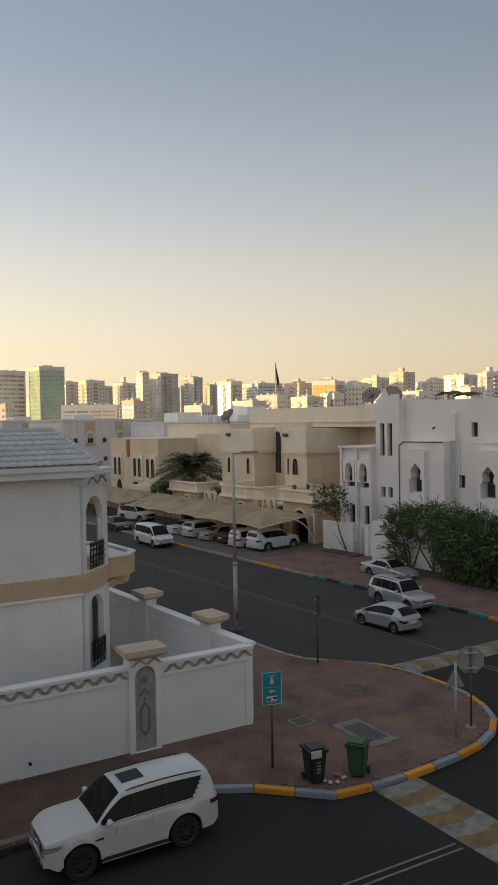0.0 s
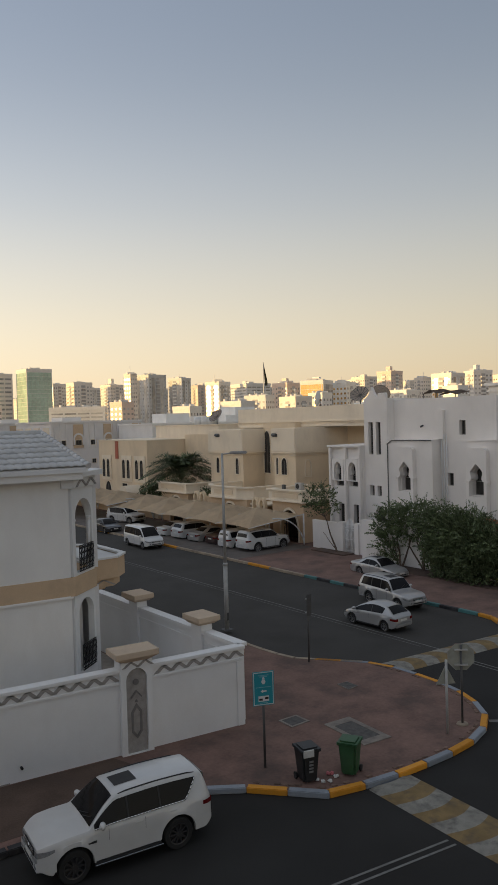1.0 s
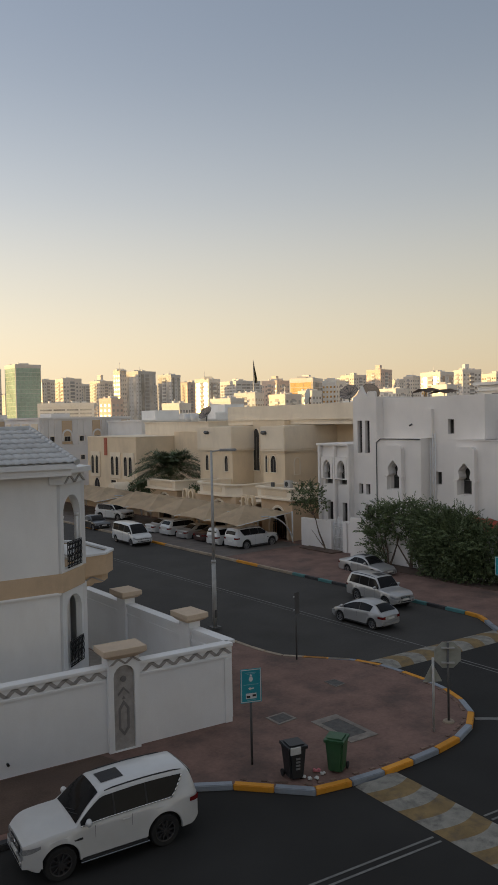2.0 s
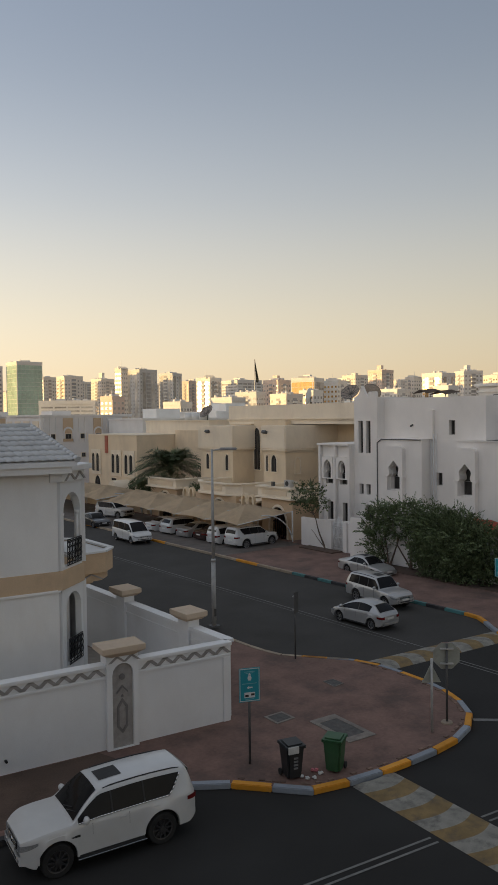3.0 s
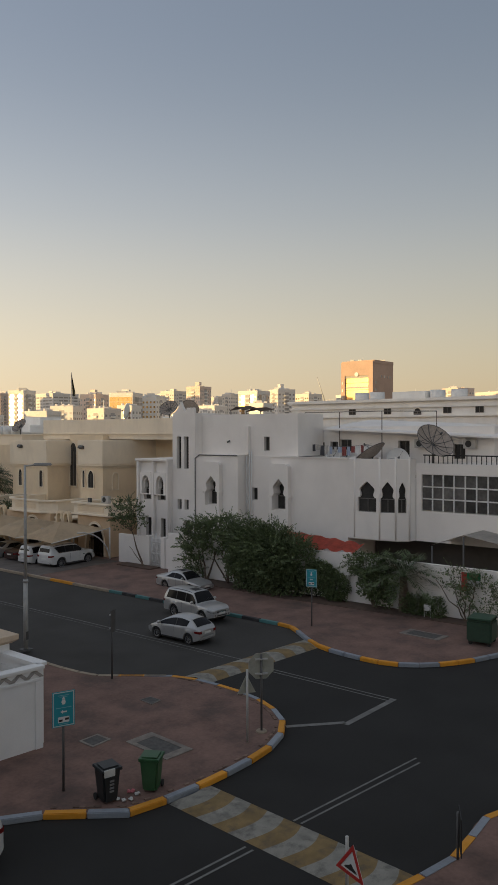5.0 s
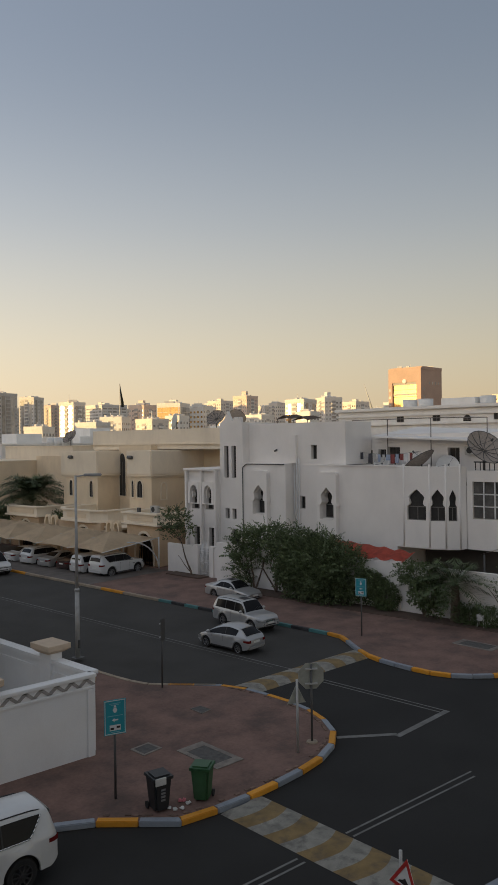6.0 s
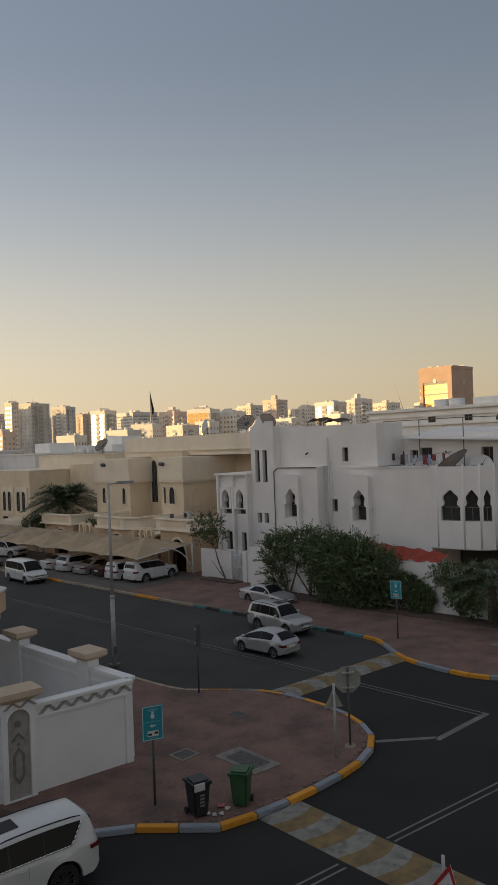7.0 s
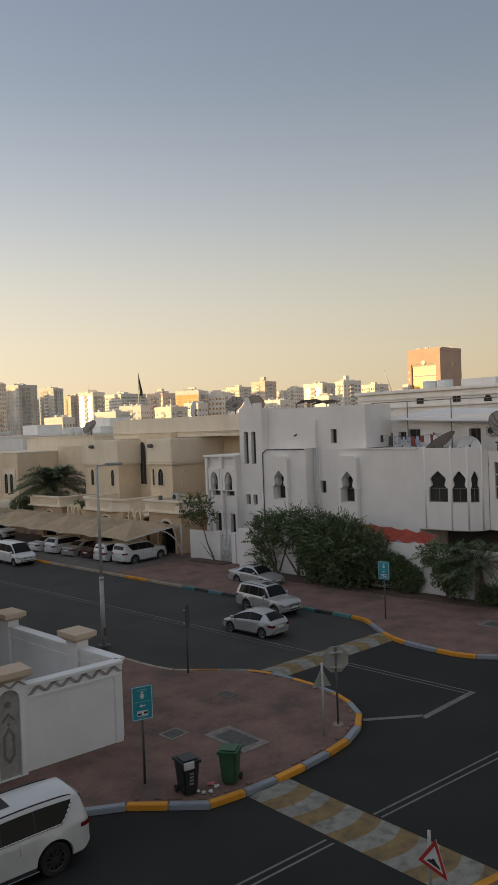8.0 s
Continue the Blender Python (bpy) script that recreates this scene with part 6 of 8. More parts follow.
        P("fog_lamp", cyl(bmesh.new(), (front - 0.1, s * half(front) * 0.86, bz + 0.1), (front + 0.055, s * half(front) * 0.86, bz + 0.1), 0.065, 0.055, 14), LAMP)
        P("fog_lamp_ring", cyl(bmesh.new(), (front, s * half(front) * 0.86, bz + 0.1), (front + 0.05, s * half(front) * 0.86, bz + 0.1), 0.085, 0.075, 14), CHROME)
        mir = bmesh.new()
        zf = belt(xf - 0.3)
        bmesh.ops.create_uvsphere(mir, u_segments=14, v_segments=9, radius=1.0, matrix=Matrix.Translation((xf - 0.3, s * (W / 2 + 0.1), zf + 0.1)) @ Matrix.Rotation(radians(-12 * s), 4, 'Z') @ Matrix.Diagonal((0.085, 0.135, 0.1, 1)))
        box(mir, xf - 0.33, xf - 0.25, s * (W / 2) - 0.09, s * (W / 2) + 0.06, zf + 0.0, zf + 0.05, bevel=0.01)
        sharpen(P("wing_mirror", mir, paint), 40)
        for f in (0.62, 0.34):
            xh = xr + (xf - xr) * f
            P("door_handle", boxed(xh - 0.1, xh + 0.1, s * W * 0.497 - 0.02, s * W * 0.497 + 0.022, belt(xh) - 0.18, belt(xh) - 0.148, bevel=0.012), paint)
        for f in (0.3, 0.57, 0.86):
            xh = xr + (xf - xr) * f
            if min(abs(xh - a) for a in axles) > arch:
                P("door_seam", boxed(xh - 0.004, xh + 0.004, s * W / 2 * 0.99 - 0.012, s * W / 2 * 0.99 + 0.005, sill + 0.1, belt(xh) - 0.08), TRIM)
        P("sill", boxed(axles[1] + arch, axles[0] - arch, s * W / 2 - 0.06 if s > 0 else -W / 2 - 0.012, W / 2 + 0.012 if s > 0 else -W / 2 + 0.06, sill - 0.04, sill + 0.07, bevel=0.015), TRIM)
    P("air_intake", boxed(front - 0.1, front + 0.052, -half(front) * 0.66, half(front) * 0.66, bz + 0.02, bz + 0.13, bevel=0.02), TRIM)
    P("number_plate", boxed(front, front + 0.062, -0.26, 0.26, bz + 0.15, bz + 0.26), PLATE)
    P("rear_plate", boxed(-front - 0.02, -front + 0.03, -0.26, 0.26, sill + 0.42, sill + 0.54), PLATE)
    P("rear_bumper", boxed(-front - 0.05, -front + 0.2, -W * 0.40, W * 0.40, sill + 0.08, sill + 0.3, bevel=0.05), paint)
    ty, rm = wheel_mesh(r, 0.25, spokes, dark_rim)
    tm, rmm = bpy.data.meshes.new("tyre"), bpy.data.meshes.new("rim")
    ty.to_mesh(tm)
    rm.to_mesh(rmm)
    ty.free()
    rm.free()
    tm.materials.append(TYRE)
    rmm.materials.append(rim)
    rmm.materials.append(RIM_DARK)
    for p_ in list(tm.polygons) + list(rmm.polygons):
        p_.use_smooth = True
    rmm.set_sharp_from_angle(angle=radians(35))
    tm.set_sharp_from_angle(angle=radians(50))
    for a in axles:
        for s in (-1, 1):
            wh = new("wheel")
            wh.parent = car
            wh.matrix_basis = pose(a, s * (W / 2 - 0.12), r, 0, 0, 0 if s < 0 else 180)
            for nm, me in (("tyre", tm), ("rim", rmm)):
                o = new(nm, me)
                o.parent = wh
    if spare:
        P("spare_wheel_cover", cyl(bmesh.new(), (-front - 0.2, 0, 1.0), (-front + 0.02, 0, 1.0), 0.36, n=24), paint)
    return car


def big_suv(m, label, rim=RIM_DARK, sunroof=True, spokes=10):
    car = vehicle("suv", label, m, CAR_WHITE, 4.98, 1.95, 1.95, 2.98, 0.44, 0.38,
                   ((-2.5, 1.15), (-2.36, 1.31), (-1.0, 1.30), (0.6, 1.27), (1.0, 1.26), (1.7, 1.24), (2.1, 1.2), (2.36, 1.12), (2.5, 1.01)), (1.14, 0.38, -2.24, -2.48, 1.95),
                   spokes=spokes, rim=rim, sunroof=sunroof, pillars=((0.44, 0.05), (0.70, 0.05)), rear_cut=(-1.62, -2.02), chrome=True, tumble=0.2)
    for s in (-1, 1):
        part("running_board", boxed(-0.86, 1.06, s * 1.0 - 0.07, s * 1.0 + 0.07, 0.35, 0.40, bevel=0.015), TRIM, car, "black step board", u=1)
        part("board_edge", boxed(-0.88, 1.08, s * 1.075 - 0.012, s * 1.075 + 0.012, 0.345, 0.385, bevel=0.008), CHROME, car, u=1)
        part("wing_vent", boxed(0.98, 1.24, s * 0.975 - 0.02, s * 0.975 + 0.02, 0.93, 0.985, bevel=0.008), TRIM, car, "dark vent in the front wing", u=1)
    return car


big_suv(pose(7.62, 15.58, 0, 0, 0, 173.8) @ Matrix.Scale(0.967, 4), "large white four-wheel-drive car with sunroof parked at the kerb")
vehicle("suv", "silver four-wheel-drive car parked at the painted kerb", pose(28.97, 27.0, 0, 0, 0, -95) @ Matrix.Scale(0.93, 4), CAR_SILVER, 4.9, 1.88, 1.87, 2.78, 0.39, 0.36,
        ((-2.5, 1.1), (-2.35, 1.2), (0.7, 1.14), (1.0, 1.12), (1.9, 1.06), (2.3, 0.97), (2.5, 0.84)), (1.0, 0.45, -2.0, -2.36, 1.84),
        spokes=6, sunroof=True, pillars=((0.06, 0.26, True), (0.40, 0.07, False), (0.67, 0.07, False)))
vehicle("sedan", "silver saloon parked on the pavement beside the hedge", pose(33.7, 32.4, 0, 0, 0, -92) @ Matrix.Scale(0.94, 4), CAR_SILVER, 4.85, 1.83, 1.46, 2.78, 0.33, 0.22,
        ((-2.45, 0.82), (-2.3, 0.98), (-1.5, 1.0), (0.8, 0.94), (1.05, 0.92), (2.0, 0.8), (2.45, 0.62)), (1.1, 0.3, -0.75, -1.6, 1.43),
        tumble=0.2, spokes=7, rails=False, sunroof=True, pillars=((0.06, 0.3, True), (0.5, 0.06, False)))
vehicle("hatchback", "silver crossover hatchback standing in the lane", pose(25.55, 24.75, 0, 0, 0, 91) @ Matrix.Scale(0.92, 4), CAR_SILVER, 4.2, 1.7, 1.53, 2.6, 0.32, 0.24,
        ((-2.12, 0.78), (-2.05, 0.92), (-1.9, 1.02), (-1.2, 1.04), (0.7, 0.95), (1.15, 0.93), (1.7, 0.82), (1.98, 0.7), (2.12, 0.58)), (1.3, 0.3, -1.25, -1.98, 1.46),
        rear_cut=(-1.15, -1.25), tumble=0.22, spokes=6, front_over=0.82, rails=False, dome=0.11, pillars=((0.1, 0.5, True), (0.52, 0.05, False)))
vehicle("van", "white passenger van parked along the street", pose(28.95, 53.2, 0, 0, 0, -92), CAR_WHITE, 5.1, 1.92, 1.95, 3.2, 0.34, 0.3,
        ((-2.55, 1.15), (-2.4, 1.22), (1.2, 1.15), (1.6, 1.1), (2.2, 0.98), (2.55, 0.78)), (1.75, 0.85, -2.35, -2.5, 1.92),
        tumble=0.14, spokes=6, rails=False, category="van", pillars=((0.03, 0.2, True), (0.34, 0.08, True), (0.62, 0.14, True)))
big_suv(pose(34.55, 45.0, 0, 0, 0, 3), "large white four-wheel-drive car parked under the sunshade", sunroof=False, rim=RIM)
vehicle("minivan", "white minivan parked under the sunshade", pose(34.35, 47.2, 0, 0, 0, 2), CAR_WHITE, 4.8, 1.8, 1.76, 2.95, 0.33, 0.26,
        ((-2.4, 1.05), (-2.3, 1.12), (0.8, 1.06), (1.3, 1.02), (2.0, 0.9), (2.4, 0.68)), (1.6, 0.5, -2.15, -2.32, 1.73), spokes=7, rails=False,
        pillars=((0.04, 0.16, False), (0.36, 0.07, False), (0.64, 0.07, False)))
vehicle("sedan", "dark maroon saloon parked under the sunshade", pose(34.6, 49.4, 0, 0, 0, 2), CAR_MAROON, 4.7, 1.8, 1.46, 2.7, 0.32, 0.22,
        ((-2.4, 0.85), (-2.25, 1.0), (-1.5, 1.0), (0.8, 0.94), (1.05, 0.92), (2.0, 0.8), (2.4, 0.62)), (1.1, 0.3, -0.75, -1.6, 1.43), tumble=0.2, spokes=7, rails=False, pillars=((0.06, 0.3, True), (0.5, 0.06, False)))
vehicle("sedan", "silver saloon parked under the sunshade", pose(34.35, 51.6, 0, 0, 0, 2), CAR_SILVER, 4.7, 1.8, 1.48, 2.7, 0.32, 0.22,
        ((-2.4, 0.85), (-2.25, 1.0), (-1.5, 1.0), (0.8, 0.94), (1.05, 0.92), (2.0, 0.8), (2.4, 0.62)), (1.1, 0.3, -0.75, -1.6, 1.43), tumble=0.2, spokes=7, rails=False, pillars=((0.06, 0.3, True), (0.5, 0.06, False)))
vehicle("suv", "white crossover parked under the sunshade", pose(34.2, 53.9, 0, 0, 0, 2), CAR_WHITE, 4.7, 1.85, 1.72, 2.7, 0.36, 0.28,
        ((-2.4, 1.0), (-2.2, 1.12), (0.7, 1.05), (1.1, 1.02), (1.9, 0.94), (2.4, 0.72)), (1.2, 0.35, -1.8, -2.2, 1.68), spokes=6, pillars=((0.08, 0.36, True), (0.52, 0.06, False)))
vehicle("sedan", "white saloon parked under the sunshade", pose(34.2, 56.4, 0, 0, 0, 2), CAR_WHITE, 4.7, 1.8, 1.48, 2.7, 0.32, 0.22,
        ((-2.4, 0.85), (-2.25, 1.0), (-1.5, 1.0), (0.8, 0.94), (1.05, 0.92), (2.0, 0.8), (2.4, 0.62)), (1.1, 0.3, -0.75, -1.6, 1.43), tumble=0.2, spokes=7, rails=False, pillars=((0.06, 0.3, True), (0.5, 0.06, False)))
big_suv(pose(34.6, 67.0, 0, 0, 0, -75), "large white car parked beyond the sunshade", sunroof=False, rim=RIM)
vehicle("sedan", "black saloon parked at the kerb", pose(30.6, 63.2, 0, 0, 0, -90), CAR_BLACK, 4.7, 1.8, 1.48, 2.7, 0.32, 0.22,
        ((-2.4, 0.85), (-2.25, 1.0), (-1.5, 1.0), (0.8, 0.94), (1.05, 0.92), (2.0, 0.8), (2.4, 0.62)), (1.1, 0.3, -0.75, -1.6, 1.43), tumble=0.2, spokes=7, rails=False, pillars=((0.06, 0.3, True), (0.5, 0.06, False)))


# ---- garden walls, gate and awnings of the white villa ----
vw = thing("villa_garden_wall", "white rendered garden wall of the villa", "wall", kind="structure")
part("wall", boxed(36.5, 36.75, 12.0, 22.6, KERB, 2.75), VILLA_WHITE, vw)
part("wall", boxed(36.5, 36.75, 22.6, 36.6, KERB, 2.8), VILLA_WHITE, vw)
part("wall", boxed(37.4, 37.65, 39.6, 42.6, KERB, 2.2), VILLA_WHITE, vw)
part("wall", boxed(37.4, 37.65, 36.5, 37.9, KERB, 2.2), VILLA_WHITE, vw)
part("pier", boxed(37.3, 37.75, 39.3, 39.75, KERB, 2.3, bevel=0.02), VILLA_WHITE, vw)
part("pier", boxed(37.3, 37.75, 37.75, 38.15, KERB, 2.3, bevel=0.02), VILLA_WHITE, vw)
part("pier", boxed(36.4, 36.85, 22.3, 22.9, KERB, 2.85, bevel=0.02), VILLA_WHITE, vw)
gt = thing("garden_gate", "white ornamental steel double gate with pointed top", "gate")
bm = bmesh.new()
for k in range(9):
    y_ = 38.2 + 1.05 * k / 8
    cyl(bm, (37.5, y_, KERB + 0.05), (37.5, y_, 2.6 - 0.11 * abs(k - 4)), 0.025, n=6)
for z_ in (0.3, 1.1, 1.9):
    cyl(bm, (37.5, 38.2, z_), (37.5, 39.25, z_), 0.03, n=6)
for s in (-1, 1):
    for z_ in (0.75, 1.5):
        tube(bm, [(37.48, 38.72 + s * 0.27 + 0.17 * math.cos(a * math.tau / 10), z_ + 0.3 * math.sin(a * math.tau / 10)) for a in range(11)], 0.022, 5)
part("bars", bm, WHITE_METAL, gt)
part("backing", boxed(37.52, 37.54, 38.2, 39.25, KERB, 2.1), mat("gate_sheet", (0.5, 0.48, 0.46), 0.7), gt)

RED_CLOTH = mat("red_tarpaulin", (0.58, 0.12, 0.08), 0.85, var=0.2, scale=2.5, stain=(0.3, 0.07, 0.05), stain_amount=0.5, stain_scale=2)
tp = bmesh.new()
rows_ = []
for i in range(17):
    f = i / 16
    y_ = 27.6 - 5.4 * f
    rows_.append([tp.verts.new((36.6 + 0.85 * j, y_, 2.86 + 0.42 * j * (1 - 0.5 * f) + 0.07 * math.sin(i * 1.9 + j) + 0.03 * math.sin(i * 4.1))) for j in (0, 0.5, 1, 1.6)])
for a, b in zip(rows_, rows_[1:]):
    for k in range(3):
        tp.faces.new((a[k], a[k + 1], b[k + 1], b[k]))
r_ = bmesh.ops.solidify(tp, geom=list(tp.faces), thickness=0.03)
tidy(tp)
tagged(part("tarpaulin", tp, RED_CLOTH, smooth=True), "crumpled red tarpaulin laid over the garden wall", "tarpaulin")

aw = thing("tent_awning", "white pitched garden awning beside the terrace", "awning")
bm = bmesh.new()
for q in (((38.6, 18.6, 3.35), (38.6, 16.6, 4.1), (42.0, 16.6, 4.1), (42.0, 18.6, 3.35)), ((38.6, 16.6, 4.1), (38.6, 13.5, 3.6), (42.0, 13.5, 3.6), (42.0, 16.6, 4.1))):
    v_ = [bm.verts.new(c) for c in q]
    bm.faces.new(v_)
bmesh.ops.solidify(bm, geom=list(bm.faces), thickness=0.05)
part("cloth", bm, mat("awning_cloth", (0.55, 0.52, 0.48), 0.9), aw)
for x_, y_, z_ in ((38.65, 18.4, 3.35), (38.65, 16.6, 4.0), (38.65, 13.8, 3.55)):
    part("post", cyl(bmesh.new(), (x_, y_, KERB), (x_, y_, z_), 0.05, n=8), GREY_POST, aw)

# ---- car sunshades ----
def sunshade(y0, y1, n, xf, xb, label):
    """A row of tented fabric bays on steel posts with curved arms."""
    s = thing("sunshade", label, "sunshade")
    w = (y1 - y0) / n
    for i in range(n):
        a, b = y0 + w * i, y0 + w * (i + 1)
        bm = bmesh.new()
        G_ = 8
        grid = []
        for p in range(G_ + 1):
            row = []
            for q in range(G_ + 1):
                u, v = p / G_, q / G_
                tent = max(0.0, 1 - max(abs(u - 0.5) * 2, abs(v - 0.5) * 2))
                edge = 1.9 + 0.55 * v + 0.06 * (1 - 4 * (u - 0.5) ** 2)
                row.append(bm.verts.new((xf + (xb - xf) * v + (0.2 * (1 - 4 * (u - 0.5) ** 2) if q == 0 else 0), a + (b - a) * u, edge + 0.85 * tent)))
            grid.append(row)
        for p in range(G_):
            for q in range(G_):
                bm.faces.new((grid[p][q], grid[p + 1][q], grid[p + 1][q + 1], grid[p][q + 1]))
        bmesh.ops.solidify(bm, geom=list(bm.faces), thickness=0.015)
        tidy(bm)
        part("canopy", bm, CANOPY, s)
    for i in range(n + 1):
        y_ = y0 + w * i
        bm = bmesh.new()
        arc = [(xb + 0.35 - 0.05 * k - 2.6 * (k / 8) ** 1.8, y_, KERB + 2.15 * math.sin(math.pi / 2 * k / 8) + 0.1) for k in range(9)]
        tube(bm, arc, 0.06, 8, 0.045)
        cyl(bm, (xb + 0.35, y_, KERB), (xb + 0.35, y_, 2.5), 0.06, n=8)
        part("post", bm, WHITE_METAL, s)
        part("edge_tube", cyl(bmesh.new(), (xb + 0.35, y_, 2.45), (xf, y_, 1.9), 0.035, n=6), WHITE_METAL, s)
    return s


sunshade(43.9, 65.2, 5, 32.4, 37.3, "tan fabric car sunshade with five tented bays")
sunshade(67.0, 88.0, 5, 32.6, 37.3, "tan fabric car sunshade further along the street")

# ---- street lamp, signs, bins ----
lp = thing("street_lamp", "tall galvanised street lamp at the kerb", "street lamp", pose(19.6, 28.4, 0))
P1 = lambda nm, bm, mt, lb="": part(nm, bm, mt, lp, lb)
P1("pole", cyl(bmesh.new(), (0, 0, KERB), (0, 0, 3.15), 0.105, 0.1, 14), GALV)
P1("upper_pole", cyl(bmesh.new(), (0, 0, 3.15), (0, 0, 8.2), 0.075, 0.05, 14), GALV)
P1("collar", cyl(bmesh.new(), (0, 0, 3.1), (0, 0, 3.22), 0.125, 0.1, 14), GALV)
P1("base_plate", boxed(-0.22, 0.22, -0.22, 0.22, KERB, KERB + 0.04), GREY_POST)
P1("bracket", tube(bmesh.new(), [(0, 0, 8.15), (0.35, -0.32, 8.22), (0.7, -0.64, 8.22)], 0.03, 8), GALV)
P1("lamp_head", boxed(0.35, 1.15, -0.11, 0.11, 8.16, 8.28, bevel=0.04, m=Matrix.Rotation(radians(-42), 4, 'Z')), mat("lamp_head_grey", (0.3, 0.3, 0.3), 0.5))
P1("door_hatch", boxed(-0.05, 0.05, -0.12, -0.09, 0.6, 0.95), GREY_POST)

SIGN_BLUE = mat("parking_sign_teal", (0.015, 0.26, 0.32), 0.55, var=0.06, scale=4)
SIGN_WHITE = mat("sign_white", (0.6, 0.62, 0.62), 0.6, var=0.05)
SIGN_RED = mat("sign_red", (0.38, 0.03, 0.025), 0.5, var=0.06)
SIGN_BACK = mat("sign_back_aluminium", (0.33, 0.34, 0.30), 0.55, metal=0.3, var=0.1, scale=5)
SIGN_BLACK = mat("sign_black", (0.02, 0.02, 0.02), 0.6)


def parking_sign(m, z0, z1, label):
    """A blue board with a white rim, an emblem, an arrow, bars for its writing and a white field with two cars."""
    s = thing("parking_sign", label, "road sign", m)
    h, w = z1 - z0, (z1 - z0) * 0.64
    part("post", cyl(bmesh.new(), (0, 0.04, KERB), (0, 0.04, z1 - 0.05), 0.035, n=10), GREY_POST, s)
    part("board", boxed(-w / 2, w / 2, -0.012, 0.006, z0, z1, bevel=0.004), SIGN_BLUE, s, "teal blue board")
    bm = bmesh.new()
    e = 0.018
    for a in ((-w / 2 + e, w / 2 - e, z1 - 2 * e, z1 - e), (-w / 2 + e, w / 2 - e, z0 + e, z0 + 2 * e)):
        box(bm, a[0], a[1], -0.016, -0.012, a[2], a[3])
    for x_ in (-w / 2 + e, w / 2 - 2 * e):
        box(bm, x_, x_ + e, -0.016, -0.012, z0 + 2 * e, z1 - 2 * e)
    part("rim", bm, SIGN_WHITE, s)
    c = z0 + h * 0.70
    part("emblem", slab(bmesh.new(), [(0.10 * w * math.cos(a), c + 0.13 * w * math.sin(a)) for a in (0, 1.05, 2.09, 3.14, 4.19, 5.24)], [], 0.004, pose(0, -0.0165, 0)), SIGN_WHITE, s)
    part("emblem_crown", slab(bmesh.new(), [(-0.07 * w, c + 0.13 * w), (0.07 * w, c + 0.13 * w), (0, c + 0.25 * w)], [], 0.004, pose(0, -0.0165, 0)), SIGN_WHITE, s)
    c = z0 + h * 0.42
    part("arrow", slab(bmesh.new(), [(-0.14 * w, c), (-0.03 * w, c + 0.08 * w), (-0.03 * w, c + 0.03 * w), (0.14 * w, c + 0.03 * w), (0.14 * w, c - 0.03 * w), (-0.03 * w, c - 0.03 * w), (-0.03 * w, c - 0.08 * w)][::-1], [], 0.004, pose(0, -0.0165, 0)), SIGN_WHITE, s)
    fld = part("white_field", boxed(-0.25 * w, 0.25 * w, -0.0165, -0.0125, z0 + h * 0.12, z0 + h * 0.28), SIGN_WHITE, s)
    for x_, t_ in ((-0.22, 0.0), (0.06, 0.03)):
        part("car_symbol", boxed(x_ * w, (x_ + 0.17) * w, -0.021, -0.017, z0 + h * (0.15 + t_), z0 + h * (0.21 + t_), bevel=0.0015), SIGN_BLACK, fld)
    for z_, q in ((0.88, 0.5), (0.84, 0.36), (0.53, 0.7), (0.07, 0.4)):
        part("text_bar", boxed(-q * w / 2, q * w / 2, -0.0165, -0.0125, z0 + h * z_, z0 + h * (z_ + 0.015)), mat("sign_pale_blue", (0.2, 0.42, 0.48), 0.6), s)
    return s


parking_sign(pose(12.43, 16.36, 0, 0, 0, -22), 1.87, 2.8, "teal blue parking sign on a thin post")
parking_sign(pose(30.7, 20.95, 0, 0, 0, -75), 2.05, 2.92, "teal blue parking sign beside the far kerb")

st = thing("stop_sign", "octagonal stop sign seen from its grey back", "road sign", pose(18.86, 14.78, 0, 0, 0, 140))
part("post", cyl(bmesh.new(), (0, 0, KERB), (0, 0, 2.6), 0.035, n=10), GREY_POST, st)
oct_ = [(0.44 * math.cos(radians(22.5 + 45 * k)), 2.21 + 0.44 * math.sin(radians(22.5 + 45 * k))) for k in range(8)]
part("plate", slab(bmesh.new(), oct_, [], 0.012, pose(0, -0.055, 0)), SIGN_BACK, st, "bare aluminium plate")
part("front_face", slab(bmesh.new(), oct_, [], 0.004, pose(0, -0.061, 0)), SIGN_RED, st)
for z_ in (1.98, 2.44):
    part("clamp", boxed(-0.2, 0.2, -0.042, 0.05, z_ - 0.02, z_ + 0.02), GALV, st)
part("footing", cyl(bmesh.new(), (0, 0, KERB - 0.02), (0, 0, KERB + 0.05), 0.2, 0.16, 14), KERB_PLAIN, st)

gv = thing("give_way_sign", "triangular road sign seen from its grey back", "road sign", pose(17.95, 14.62, 0, 0, 0, 150))
part("post", cyl(bmesh.new(), (0, 0, KERB), (0, 0, 2.36), 0.04, n=10), GALV, gv)
part("plate", slab(bmesh.new(), [(-0.3, 1.62), (0.3, 1.62), (0, 2.2)], [], 0.012, pose(0, -0.06, 0)), SIGN_BACK, gv)

es = thing("road_sign", "narrow rectangular road sign seen from its grey back", "road sign", pose(19.34, 22.45, 0, 0, 0, 20))
part("post", cyl(bmesh.new(), (0, 0, KERB), (0, 0, 2.75), 0.035, n=10), GREY_POST, es)
part("board", boxed(-0.17, 0.17, -0.06, -0.045, 1.95, 2.8, bevel=0.005), GREY_POST, es)
for z_ in (2.1, 2.62):
    part("clamp", boxed(-0.12, 0.12, -0.045, 0.045, z_ - 0.02, z_ + 0.02), GALV, es)

